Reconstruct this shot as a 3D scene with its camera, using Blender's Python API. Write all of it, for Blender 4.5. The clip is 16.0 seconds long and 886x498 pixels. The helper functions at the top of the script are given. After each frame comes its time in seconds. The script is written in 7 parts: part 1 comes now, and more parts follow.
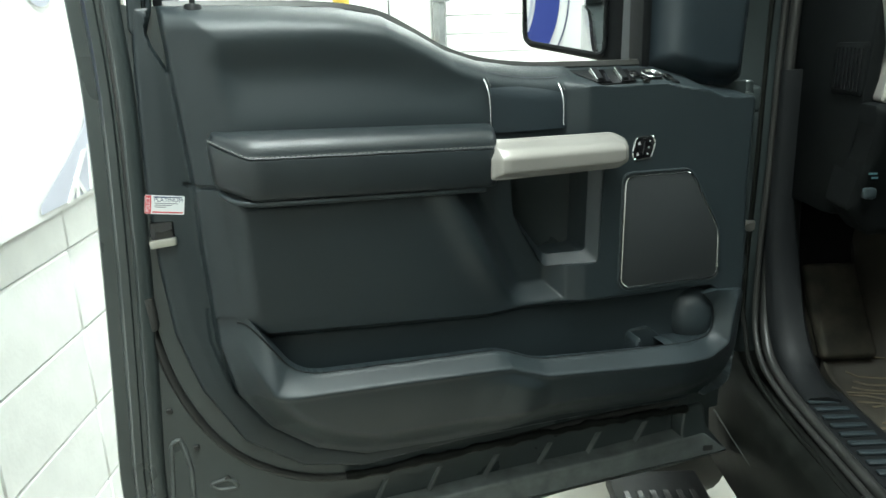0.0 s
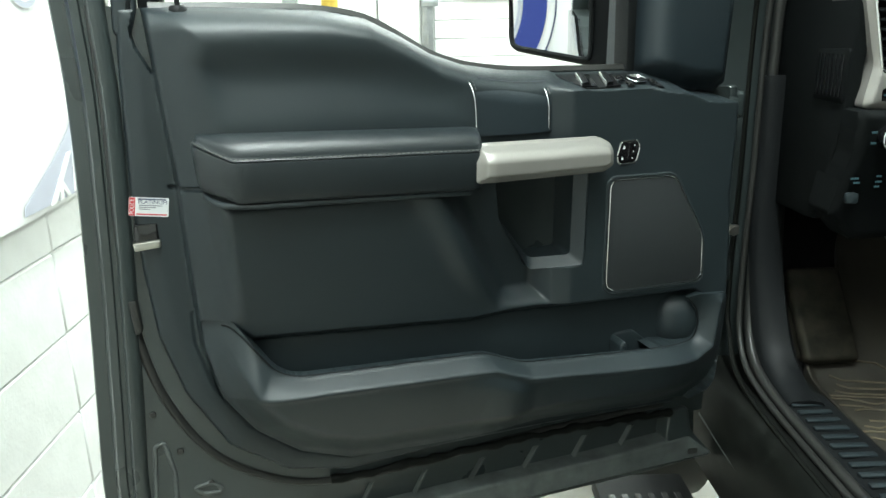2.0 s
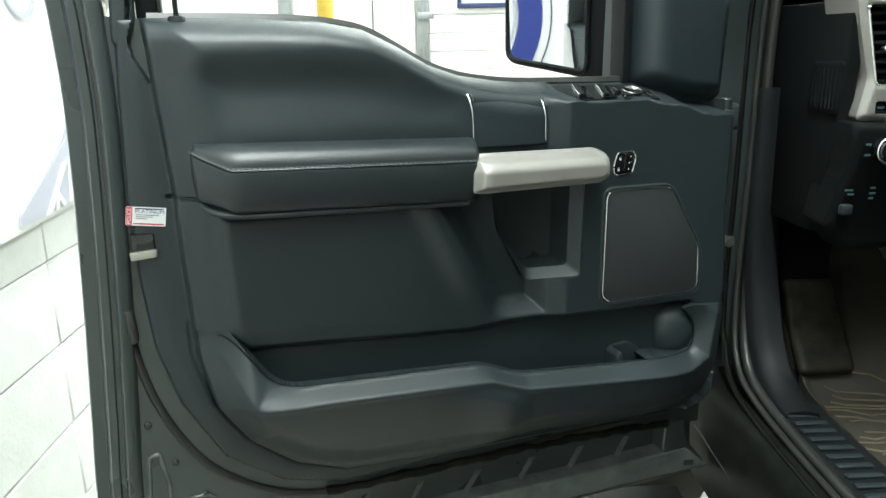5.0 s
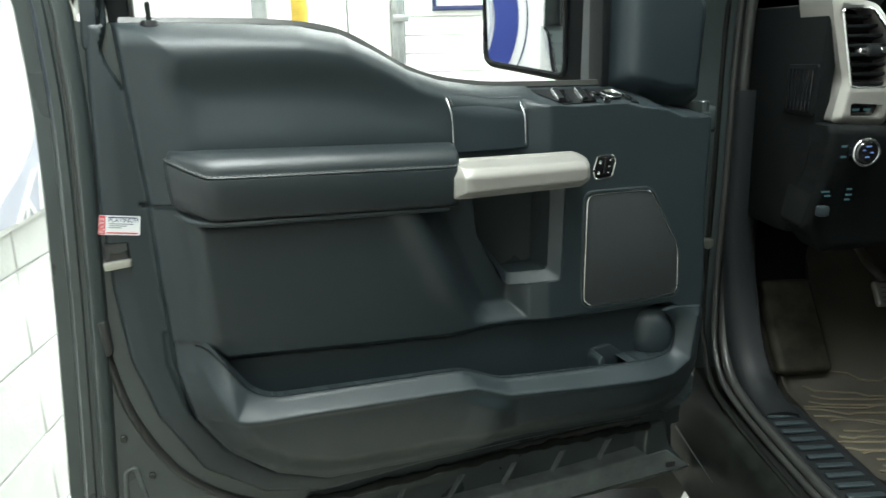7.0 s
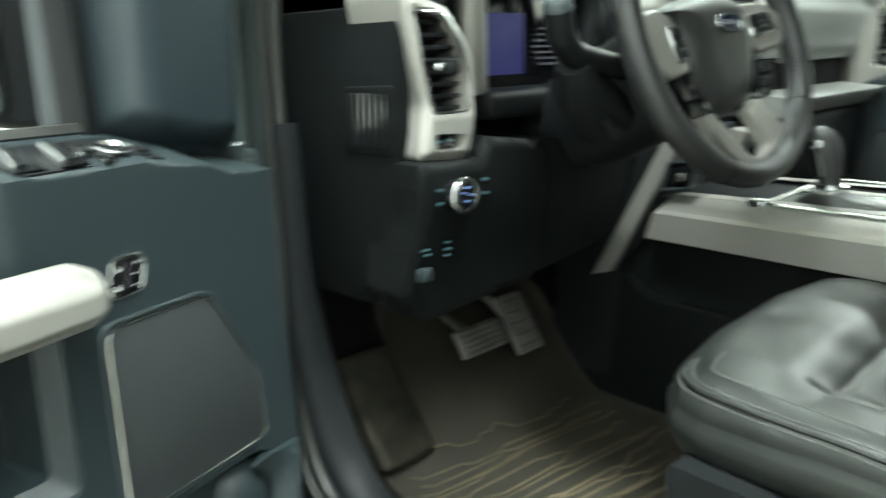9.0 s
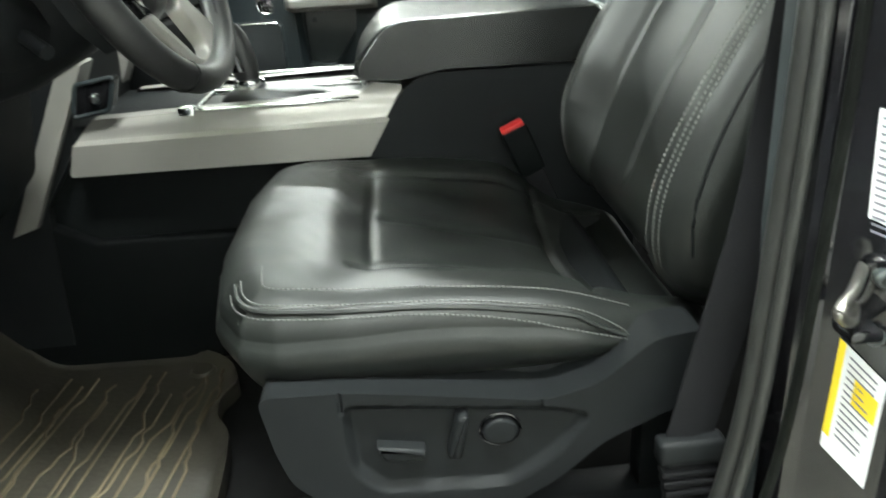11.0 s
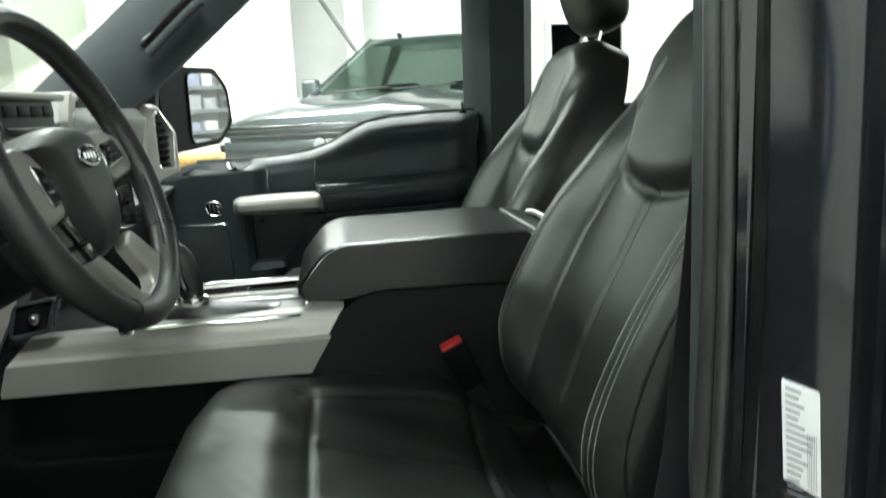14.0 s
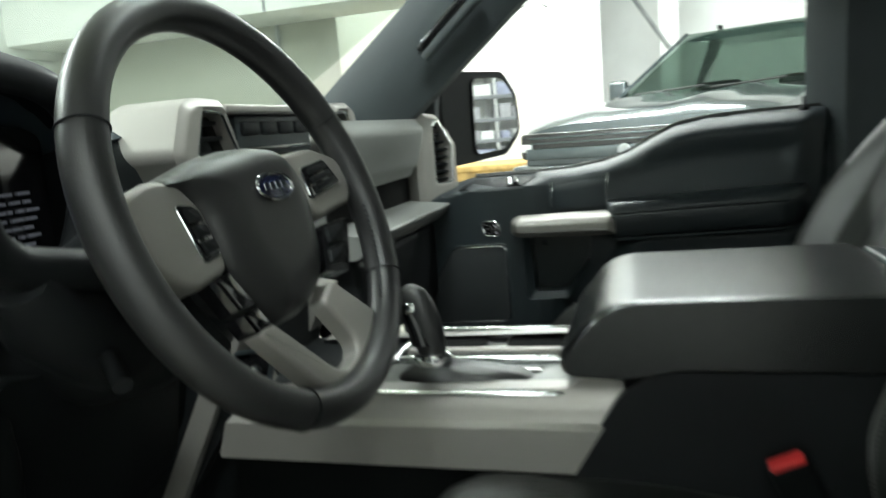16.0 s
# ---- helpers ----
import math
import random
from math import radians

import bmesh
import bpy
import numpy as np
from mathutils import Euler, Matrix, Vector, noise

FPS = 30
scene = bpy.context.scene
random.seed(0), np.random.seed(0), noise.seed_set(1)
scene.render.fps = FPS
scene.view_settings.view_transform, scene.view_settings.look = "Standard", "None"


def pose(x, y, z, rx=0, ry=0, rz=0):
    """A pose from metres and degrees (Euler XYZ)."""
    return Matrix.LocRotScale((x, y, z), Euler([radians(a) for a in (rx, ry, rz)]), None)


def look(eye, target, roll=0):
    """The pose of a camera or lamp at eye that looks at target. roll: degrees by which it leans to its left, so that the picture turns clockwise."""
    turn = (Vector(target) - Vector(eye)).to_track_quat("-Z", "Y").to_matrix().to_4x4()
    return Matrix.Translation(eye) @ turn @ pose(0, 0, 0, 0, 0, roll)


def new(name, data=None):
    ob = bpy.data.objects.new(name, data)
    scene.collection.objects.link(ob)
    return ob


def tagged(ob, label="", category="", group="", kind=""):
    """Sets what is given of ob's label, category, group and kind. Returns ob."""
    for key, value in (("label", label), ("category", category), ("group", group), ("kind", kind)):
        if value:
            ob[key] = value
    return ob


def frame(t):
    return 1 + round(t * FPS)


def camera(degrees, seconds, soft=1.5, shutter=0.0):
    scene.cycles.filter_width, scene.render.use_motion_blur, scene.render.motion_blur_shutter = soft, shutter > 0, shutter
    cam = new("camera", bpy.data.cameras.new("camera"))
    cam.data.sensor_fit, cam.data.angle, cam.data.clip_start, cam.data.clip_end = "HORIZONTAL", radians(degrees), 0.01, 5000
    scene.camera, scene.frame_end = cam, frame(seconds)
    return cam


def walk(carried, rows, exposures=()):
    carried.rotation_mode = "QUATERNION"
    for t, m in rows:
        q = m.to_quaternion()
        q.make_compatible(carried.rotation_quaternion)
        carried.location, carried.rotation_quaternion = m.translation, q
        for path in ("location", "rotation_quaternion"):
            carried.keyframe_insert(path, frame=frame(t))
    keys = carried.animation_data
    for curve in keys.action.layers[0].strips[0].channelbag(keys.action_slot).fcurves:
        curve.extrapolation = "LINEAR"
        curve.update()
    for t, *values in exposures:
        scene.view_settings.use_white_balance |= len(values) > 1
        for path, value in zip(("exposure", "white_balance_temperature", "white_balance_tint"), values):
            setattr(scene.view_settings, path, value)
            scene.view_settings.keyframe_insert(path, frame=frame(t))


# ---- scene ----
cam = camera(60.9, 16.0, shutter=0.7)

PATH = [
    (0, (0.073, 0.324, 1.406), (0.076, 2.239, 0.828), -1.8),
    (0.5, (0.075, 0.323, 1.404), (0.102, 2.238, 0.829), -1.5),
    (1, (0.075, 0.325, 1.404), (0.106, 2.241, 0.831), -1.4),
    (1.5, (0.076, 0.324, 1.405), (0.105, 2.24, 0.833), -1.4),
    (2, (0.078, 0.322, 1.404), (0.111, 2.24, 0.837), -1.4),
    (2.5, (0.081, 0.32, 1.404), (0.115, 2.239, 0.841), -1.2),
    (3, (0.074, 0.321, 1.402), (0.11, 2.241, 0.843), -1.0),
    (5.5, (0.074, 0.32, 1.402), (0.132, 2.246, 0.867), -1.3),
    (6, (0.079, 0.324, 1.402), (0.152, 2.249, 0.863), -1.3),
    (6.5, (0.069, 0.324, 1.404), (0.15, 2.249, 0.868), -1.2),
    (7, (0.069, 0.332, 1.405), (0.179, 2.256, 0.872), -1.3),
    (7.5, (0.071, 0.407, 1.404), (0.342, 2.314, 0.866), -1.5),
    (8, (0.107, 0.576, 1.404), (0.726, 2.414, 0.914), -2.3),
    (8.5, (0.143, 0.712, 1.406), (1.085, 2.405, 0.91), -2.4),
    (9, (0.15, 0.835, 1.394), (1.489, 2.23, 0.885), -1.7),
    (9.5, (0.133, 0.942, 1.404), (1.849, 1.827, 0.881), -1.8),
    (10, (0.181, 1.009, 1.399), (2.057, 1.376, 0.812), -1.7),
    (12.3, (0.18, 1.048, 1.36), (1.991, 0.812, 0.543), -4.1),
    (12.5, (0.172, 1.055, 1.367), (2.001, 0.798, 0.602), -3.5),
    (13, (0.16, 1.054, 1.404), (2.041, 0.785, 0.782), -3.4),
    (13.5, (0.165, 1.046, 1.429), (2.08, 0.734, 0.944), -2.7),
    (14, (0.177, 1.016, 1.456), (2.124, 0.75, 1.081), -2.9),
    (14.5, (0.212, 0.937, 1.47), (2.181, 0.86, 1.128), -2.7),
    (15, (0.264, 0.895, 1.456), (2.227, 1.048, 1.109), -2.6),
    (15.5, (0.37, 0.931, 1.437), (2.309, 1.286, 1.101), -3.6),
    (16, (0.514, 0.985, 1.454), (2.418, 1.511, 1.144), -4.9),
]
EXPOSURES = [(0.0, 0.03, 6420, 7), (3.2, 0.03, 6420, 7), (5.5, 0.1, 6500, 9.5), (7.0, 0.14, 6500, 10), (8.0, 0.45, 6480, 9), (8.5, 0.68, 6450, 8), (9.0, 1.05, 6480, 6), (9.5, 1.38, 6500, 5), (10.2, 1.2, 6550, 7), (12.5, 1.2, 6750, 17), (13.2, 0.95, 6650, 13), (14.0, 0.4, 6550, 10), (14.6, 0.12, 6550, 11), (16.0, 0.15, 6500, 10)]
walk(cam, [(t, look(eye, target, roll)) for t, eye, target, roll in PATH], EXPOSURES)

# ---- light ----
world = bpy.data.worlds.new("garage_air")
scene.world = world
world.use_nodes = True
world.node_tree.nodes["Background"].inputs[0].default_value = (0.9, 0.95, 1.0, 1)
world.node_tree.nodes["Background"].inputs[1].default_value = 0.02
CEIL = 4.3


def tube_light(x, y, length, along_y, watts):
    """Light of one ceiling fixture."""
    data = bpy.data.lights.new("tube_light", "AREA")
    data.shape, data.size, data.size_y = "RECTANGLE", 0.3, length
    data.energy, data.color = watts, (0.90, 1.0, 0.97)
    ob = new("tube_light", data)
    ob.matrix_basis = pose(x, y, CEIL - 0.16, 0, 0, 0 if along_y else 90)
    return ob


LAMPS = [(0.1, -2.4, 3.0, True, 55), (0.1, 0.5, 2.4, True, 190), (3.6, 1.2, 4.0, True, 170), (3.6, -4.0, 4.0, True, 150), (1.4, 5.4, 4.0, False, 290), (7.6, 2.0, 4.0, True, 330), (7.0, -4.5, 4.0, True, 240)]
for lx, ly, ll, la, lw in LAMPS:
    tube_light(lx, ly, ll, la, lw)

# ---- materials ----
def material(name, color, rough=0.5, metal=0.0, bump=0.0, scale=200.0, vary=0.15, coarse=6.0, coat=0.0, spec=0.5, rough_vary=0.08, kind="noise"):
    """Principled surface with grain (bump), and broad and fine variation in colour and gloss."""
    m = bpy.data.materials.new(name)
    m.use_nodes = True
    nt = m.node_tree
    b = nt.nodes["Principled BSDF"]
    b.inputs["Metallic"].default_value = metal
    b.inputs["Specular IOR Level"].default_value = spec
    b.inputs["Coat Weight"].default_value = coat
    b.inputs["Coat Roughness"].default_value = 0.08
    co = nt.nodes.new("ShaderNodeTexCoord")
    broad = nt.nodes.new("ShaderNodeTexNoise")
    broad.inputs["Scale"].default_value, broad.inputs["Detail"].default_value = coarse, 4
    nt.links.new(co.outputs["Object"], broad.inputs["Vector"])
    ramp = nt.nodes.new("ShaderNodeValToRGB")
    lo = [c * (1 - vary) for c in color]
    hi = [min(1, c * (1 + vary)) for c in color]
    ramp.color_ramp.elements[0].color, ramp.color_ramp.elements[1].color = (*lo, 1), (*hi, 1)
    ramp.color_ramp.elements[0].position, ramp.color_ramp.elements[1].position = 0.3, 0.7
    nt.links.new(broad.outputs["Fac"], ramp.inputs["Fac"])
    nt.links.new(ramp.outputs["Color"], b.inputs["Base Color"])
    rr = nt.nodes.new("ShaderNodeMapRange")
    rr.inputs["To Min"].default_value, rr.inputs["To Max"].default_value = max(0.02, rough - rough_vary), min(1, rough + rough_vary)
    nt.links.new(broad.outputs["Fac"], rr.inputs["Value"])
    nt.links.new(rr.outputs["Result"], b.inputs["Roughness"])
    if bump:
        if kind == "cells":
            fine = nt.nodes.new("ShaderNodeTexVoronoi")
            fine.feature = "DISTANCE_TO_EDGE"
            out = fine.outputs["Distance"]
        else:
            fine = nt.nodes.new("ShaderNodeTexNoise")
            fine.inputs["Detail"].default_value = 3
            out = fine.outputs["Fac"]
        fine.inputs["Scale"].default_value = scale
        nt.links.new(co.outputs["Object"], fine.inputs["Vector"])
        bp = nt.nodes.new("ShaderNodeBump")
        bp.inputs["Strength"].default_value, bp.inputs["Distance"].default_value = bump, 0.001
        nt.links.new(out, bp.inputs["Height"])
        nt.links.new(bp.outputs["Normal"], b.inputs["Normal"])
    return m


def glow(name, color, strength):
    m = bpy.data.materials.new(name)
    m.use_nodes = True
    b = m.node_tree.nodes["Principled BSDF"]
    b.inputs["Base Color"].default_value = (*[c * 0.06 for c in color], 1)
    b.inputs["Emission Color"].default_value = (*color, 1)
    b.inputs["Emission Strength"].default_value = strength
    return m


def clear(name, tint, rough=0.0, gloss=0.3):
    m = bpy.data.materials.new(name)
    m.use_nodes = True
    nt = m.node_tree
    nt.nodes.remove(nt.nodes["Principled BSDF"])
    tr, gl, mix, fr, po = (nt.nodes.new("ShaderNode" + k) for k in ("BsdfTransparent", "BsdfGlossy", "MixShader", "LayerWeight", "Math"))
    tr.inputs["Color"].default_value = (*tint, 1)
    gl.inputs["Roughness"].default_value = rough
    fr.inputs["Blend"].default_value = 0.25
    po.operation, po.inputs[1].default_value = "MULTIPLY", gloss
    nt.links.new(fr.outputs["Facing"], po.inputs[0])
    nt.links.new(po.outputs[0], mix.inputs[0])
    nt.links.new(tr.outputs[0], mix.inputs[1])
    nt.links.new(gl.outputs[0], mix.inputs[2])
    nt.links.new(mix.outputs[0], nt.nodes["Material Output"].inputs["Surface"])
    return m


PLASTIC = material("grained_charcoal_plastic", (0.0175, 0.0250, 0.0283), 0.41, bump=0.25, scale=900, vary=0.06, kind="cells")
PLASTIC_SOFT = material("soft_touch_charcoal_vinyl", (0.0170, 0.0250, 0.0300), 0.38, bump=0.2, scale=700, vary=0.06, kind="cells")
DASH_BLACK = material("matt_black_dash_plastic", (0.005, 0.006, 0.0062), 0.55, bump=0.2, scale=900, vary=0.1, kind="cells", spec=0.08)
PLASTIC_DARK = material("black_moulded_plastic", (0.010, 0.0112, 0.012), 0.48, bump=0.2, scale=900, vary=0.1, kind="cells", spec=0.14)
LEATHER = material("black_leather", (0.0165, 0.0215, 0.024), 0.34, bump=0.3, scale=420, vary=0.08, kind="cells", rough_vary=0.05)
LEATHER_SEAT = material("worn_black_seat_leather", (0.0110, 0.0126, 0.0114), 0.43, bump=0.14, scale=480, vary=0.12, kind="cells", rough_vary=0.06)
LEATHER_LID = material("smooth_black_lid_leather", (0.009, 0.0100, 0.0098), 0.26, bump=0.12, scale=480, vary=0.08, kind="cells", rough_vary=0.04)
LEATHER_RIM = material("smooth_black_rim_leather", (0.019, 0.019, 0.0192), 0.36, bump=0.2, scale=500, vary=0.1, kind="cells")
SATIN = material("satin_silver_paint", (0.30, 0.288, 0.268), 0.40, metal=0.45, bump=0.08, scale=1500, vary=0.04)
CHROME = material("bright_chrome", (0.85, 0.86, 0.87), 0.12, metal=1.0, vary=0.02)
SELECTOR = material("satin_grey_selector_plate", (0.105, 0.112, 0.102), 0.34, metal=0.3, bump=0.05, scale=900, vary=0.06)
STEEL = material("zinc_steel", (0.5, 0.49, 0.45), 0.35, metal=1.0, vary=0.15, coarse=40)
PAINT = material("dark_grey_body_paint", (0.033, 0.042, 0.042), 0.30, bump=0.05, scale=300, vary=0.1, coat=0.6)
# pale grey: dust on the sill flange, painted-in edge highlights on the door ribs
PAINT_LIGHT = material("dust_and_highlight_grey_paint", (0.085, 0.095, 0.092), 0.4, bump=0.1, scale=300, vary=0.3, coarse=30)
PAINT_DIRTY = material("dusty_black_sill_paint", (0.006, 0.0068, 0.0058), 0.48, bump=0.15, scale=200, vary=0.5, coarse=30, spec=0.15)
PAINT_OUT = material("black_body_paint", (0.0085, 0.0082, 0.0098), 0.11, vary=0.1, coat=0.35, rough_vary=0.03)
RUBBER = material("black_rubber", (0.023, 0.0235, 0.022), 0.40, bump=0.3, scale=250, vary=0.2, coarse=12)
GLOSS = material("piano_black_trim", (0.008, 0.008, 0.009), 0.1, vary=0.05, coat=0.5)
MAT = material("dusty_rubber_floor_mat", (0.024, 0.021, 0.015), 0.6, bump=0.5, scale=120, vary=0.45, coarse=7)
MUD = material("mud_caked_rubber", (0.019, 0.017, 0.012), 0.75, bump=0.8, scale=90, vary=0.6, coarse=22, spec=0.2)
MAT_RIB = material("muddy_mat_ridges", (0.080, 0.064, 0.038), 0.65, bump=0.4, scale=150, vary=0.45, coarse=9)
PEDAL = material("scuffed_metal_pedal", (0.105, 0.10, 0.09), 0.5, bump=0.3, scale=200, vary=0.3, coarse=40)
CARPET = material("black_carpet", (0.007, 0.007, 0.007), 0.95, bump=0.8, scale=600, vary=0.3, coarse=20, spec=0.1)
FABRIC = material("grey_headliner_fabric", (0.10, 0.11, 0.11), 0.9, bump=0.4, scale=900, vary=0.06, spec=0.2)
FASCIA = material("smooth_grey_fascia", (0.20, 0.205, 0.195), 0.5, bump=0.15, scale=900, vary=0.05)
PILLAR = material("dark_textured_pillar_trim", (0.036, 0.043, 0.046), 0.7, bump=0.35, scale=500, vary=0.08, spec=0.3)
WEBBING = material("black_seat_belt_webbing", (0.008, 0.008, 0.009), 0.75, bump=0.7, scale=700, vary=0.2, spec=0.15)
THREAD = material("pale_grey_thread", (0.15, 0.153, 0.145), 0.7, vary=0.15)
GRILLE = material("perforated_speaker_cloth", (0.014, 0.0175, 0.019), 0.7, bump=0.6, scale=900, vary=0.08, kind="cells")
RED = material("red_plastic_button", (0.55, 0.03, 0.03), 0.4, vary=0.06)
PAPER = material("white_label_film", (0.72, 0.73, 0.74), 0.4, vary=0.03)
INK = material("grey_label_print", (0.17, 0.17, 0.20), 0.5, vary=0.2)
INK_BLUE = material("navy_label_print", (0.02, 0.03, 0.10), 0.5, vary=0.1)
BADGE = material("dark_blue_enamel", (0.006, 0.009, 0.032), 0.2, vary=0.05)
INK_RED = material("red_label_print", (0.55, 0.04, 0.05), 0.5, vary=0.1)
YELLOW = material("yellow_label_print", (0.80, 0.58, 0.02), 0.4, vary=0.05)
ICON = glow("cyan_lit_icon", (0.30, 0.70, 0.80), 0.06)
ICON_BLUE = glow("blue_lit_icon", (0.25, 0.45, 1.0), 0.35)
SCREEN = glow("blue_display", (0.013, 0.014, 0.052), 1.0)
SCREEN_INK = glow("white_display_print", (0.8, 0.85, 1.0), 0.03)
ICON_WHITE = material("white_switch_print", (0.6, 0.6, 0.6), 0.5, vary=0.05)
MIRROR = material("mirror_glass", (0.92, 0.93, 0.94), 0.015, metal=1.0, vary=0.01, rough_vary=0.005)
GLASS = clear("tinted_car_glass", (0.86, 0.90, 0.87))
GLASS_DARK = clear("dark_car_glass", (0.62, 0.68, 0.65), gloss=0.03, rough=0.3)
WALL_WHITE = material("white_wall_paint", (0.82, 0.83, 0.81), 0.6, bump=0.5, scale=60, vary=0.05, coarse=2)
BLOCK = material("white_painted_concrete_block", (0.84, 0.845, 0.83), 0.65, bump=1.0, scale=70, vary=0.035, coarse=16)
MORTAR = material("dirty_block_joint", (0.62, 0.61, 0.58), 0.9, bump=0.6, scale=120, vary=0.3)
BANNER = material("white_vinyl_banner", (0.80, 0.80, 0.79), 0.45, bump=0.3, scale=8, vary=0.04, coarse=3)
BANNER_BLUE = material("blue_banner_print", (0.035, 0.055, 0.26), 0.45, vary=0.05)
BANNER_GREY = material("lavender_banner_print", (0.50, 0.51, 0.60), 0.45, vary=0.05)
CONCRETE = material("stained_concrete_floor", (0.31, 0.30, 0.26), 0.55, bump=0.4, scale=40, vary=0.3, coarse=1.5)
CEILING_MAT = material("pale_ceiling_panel", (0.66, 0.66, 0.60), 0.8, vary=0.06, coarse=1)
BEIGE_WALL = material("grey_beige_wall_paint", (0.40, 0.40, 0.35), 0.6, bump=0.3, scale=50, vary=0.06, coarse=1.5)
YELLOW_POST = material("yellow_safety_paint", (0.62, 0.42, 0.06), 0.5, vary=0.2, coarse=8)
RACK_STEEL = material("pale_rack_steel", (0.62, 0.63, 0.62), 0.45, vary=0.08, coarse=6)
RACK_BEAM = material("grey_rack_beam", (0.22, 0.23, 0.24), 0.45, vary=0.12, coarse=8)
CARTON = material("pale_grey_carton", (0.42, 0.42, 0.44), 0.6, vary=0.15, coarse=8)
CARTON_BLUE = material("pale_blue_plastic_box", (0.36, 0.38, 0.50), 0.4, vary=0.1, coarse=8)
BIN_DARK = material("dark_blue_plastic_bin", (0.035, 0.04, 0.08), 0.4, vary=0.1, coarse=8)
GALV = material("galvanised_track_steel", (0.40, 0.42, 0.43), 0.4, metal=0.8, vary=0.2, coarse=10)
PAINT_BLUE = material("dark_metallic_truck_paint", (0.055, 0.072, 0.078), 0.22, metal=0.35, vary=0.08, coat=1.0)
DIRT_WOOD = material("bare_wood_board", (0.46, 0.30, 0.10), 0.7, bump=0.4, scale=80, vary=0.3, coarse=10)
TUBE_GLOW = glow("lit_tube", (0.93, 1.0, 0.96), 6.0)

# ---- building helpers ----
def finish(name, verts, faces, mat, angle=40, fix=True):
    me = bpy.data.meshes.new(name)
    me.from_pydata([tuple(float(c) for c in v) for v in verts], [], faces)
    if fix:
        bm = bmesh.new()
        bm.from_mesh(me)
        bmesh.ops.recalc_face_normals(bm, faces=bm.faces)
        bm.to_mesh(me)
        bm.free()
    me.polygons.foreach_set("use_smooth", [True] * len(me.polygons))
    me.set_sharp_from_angle(angle=radians(angle))
    me.materials.append(mat)
    return me


def part(name, me, parent=None, label=""):
    """Links a mesh as one object under a thing or a part."""
    if isinstance(me, bmesh.types.BMesh):
        raise TypeError("finish the mesh first")
    ob = new(name, me)
    if parent:
        ob.parent = parent
    if label:
        ob["label"] = label
    return ob


def thing(name, label, category, group="", kind="", me=None, at=None):
    ob = new(name, me)
    if at:
        ob.location = at
    return tagged(ob, label, category, group, kind)


def solid(bm, name, mat, angle=40):
    bmesh.ops.recalc_face_normals(bm, faces=bm.faces)
    me = bpy.data.meshes.new(name)
    bm.to_mesh(me)
    bm.free()
    me.polygons.foreach_set("use_smooth", [True] * len(me.polygons))
    me.set_sharp_from_angle(angle=radians(angle))
    me.materials.append(mat)
    return me


def box(name, lo, hi, mat, bevel=0.004, seg=2, m=None, angle=40):
    bm = bmesh.new()
    c = [(a + b) / 2 for a, b in zip(lo, hi)]
    s = [abs(b - a) for a, b in zip(lo, hi)]
    bmesh.ops.create_cube(bm, size=1, matrix=Matrix.Translation(c) @ Matrix.Diagonal((*s, 1)))
    if bevel:
        bmesh.ops.bevel(bm, geom=bm.edges[:], offset=min(bevel, min(s) * 0.45), segments=seg, affect="EDGES", profile=0.5)
    if m is not None:
        bm.transform(m)
    return solid(bm, name, mat, angle)


def prism(name, outline, lo, hi, place, mat, bevel=0.004, seg=2, angle=40, top_scale=None):
    """A polygon in (u, v), from depth lo to hi, its far rim bevelled; place maps (u, v, w) into the world."""
    bm = bmesh.new()
    a = [bm.verts.new((u, v, lo)) for u, v in outline]
    b = [bm.verts.new((u, v, hi)) for u, v in outline]
    n = len(a)
    bm.faces.new(a)
    top = bm.faces.new(b[::-1])
    for i in range(n):
        bm.faces.new((a[i], b[i], b[(i + 1) % n], a[(i + 1) % n]))
    bmesh.ops.recalc_face_normals(bm, faces=bm.faces)
    if bevel:
        bmesh.ops.bevel(bm, geom=[e for e in top.edges], offset=bevel, segments=seg, affect="EDGES", profile=0.5)
    for v in bm.verts:
        v.co = Vector(place(*v.co))
    return solid(bm, name, mat, angle)


def rounded(pts, r=0.01, n=4, closed=True):
    """A polygon with its corners rounded."""
    out = []
    k = len(pts)
    for i, p in enumerate(pts):
        p = np.array(p, float)
        a, b = np.array(pts[i - 1], float), np.array(pts[(i + 1) % k], float)
        if not closed and i in (0, k - 1):
            out.append(tuple(p))
            continue
        la, lb = np.linalg.norm(a - p), np.linalg.norm(b - p)
        q = min(r, la * 0.45, lb * 0.45)
        s, e = p + (a - p) / la * q, p + (b - p) / lb * q
        for j in range(n + 1):
            t = j / n
            out.append(tuple((1 - t) ** 2 * s + 2 * t * (1 - t) * p + t * t * e))
    return out


def spline(pts, n=8, closed=False):
    """A smooth line through the points."""
    p = [np.array(q, float) for q in pts]
    k = len(p)
    out = []
    for i in range(k if closed else k - 1):
        a = p[i - 1] if closed or i else p[0]
        b, c = p[i], p[(i + 1) % k]
        d = p[(i + 2) % k] if closed or i + 2 < k else p[-1]
        for j in range(n):
            t = j / n
            out.append(0.5 * (2 * b + (c - a) * t + (2 * a - 5 * b + 4 * c - d) * t * t + (3 * b - a - 3 * c + d) * t ** 3))
    if not closed:
        out.append(p[-1])
    return out


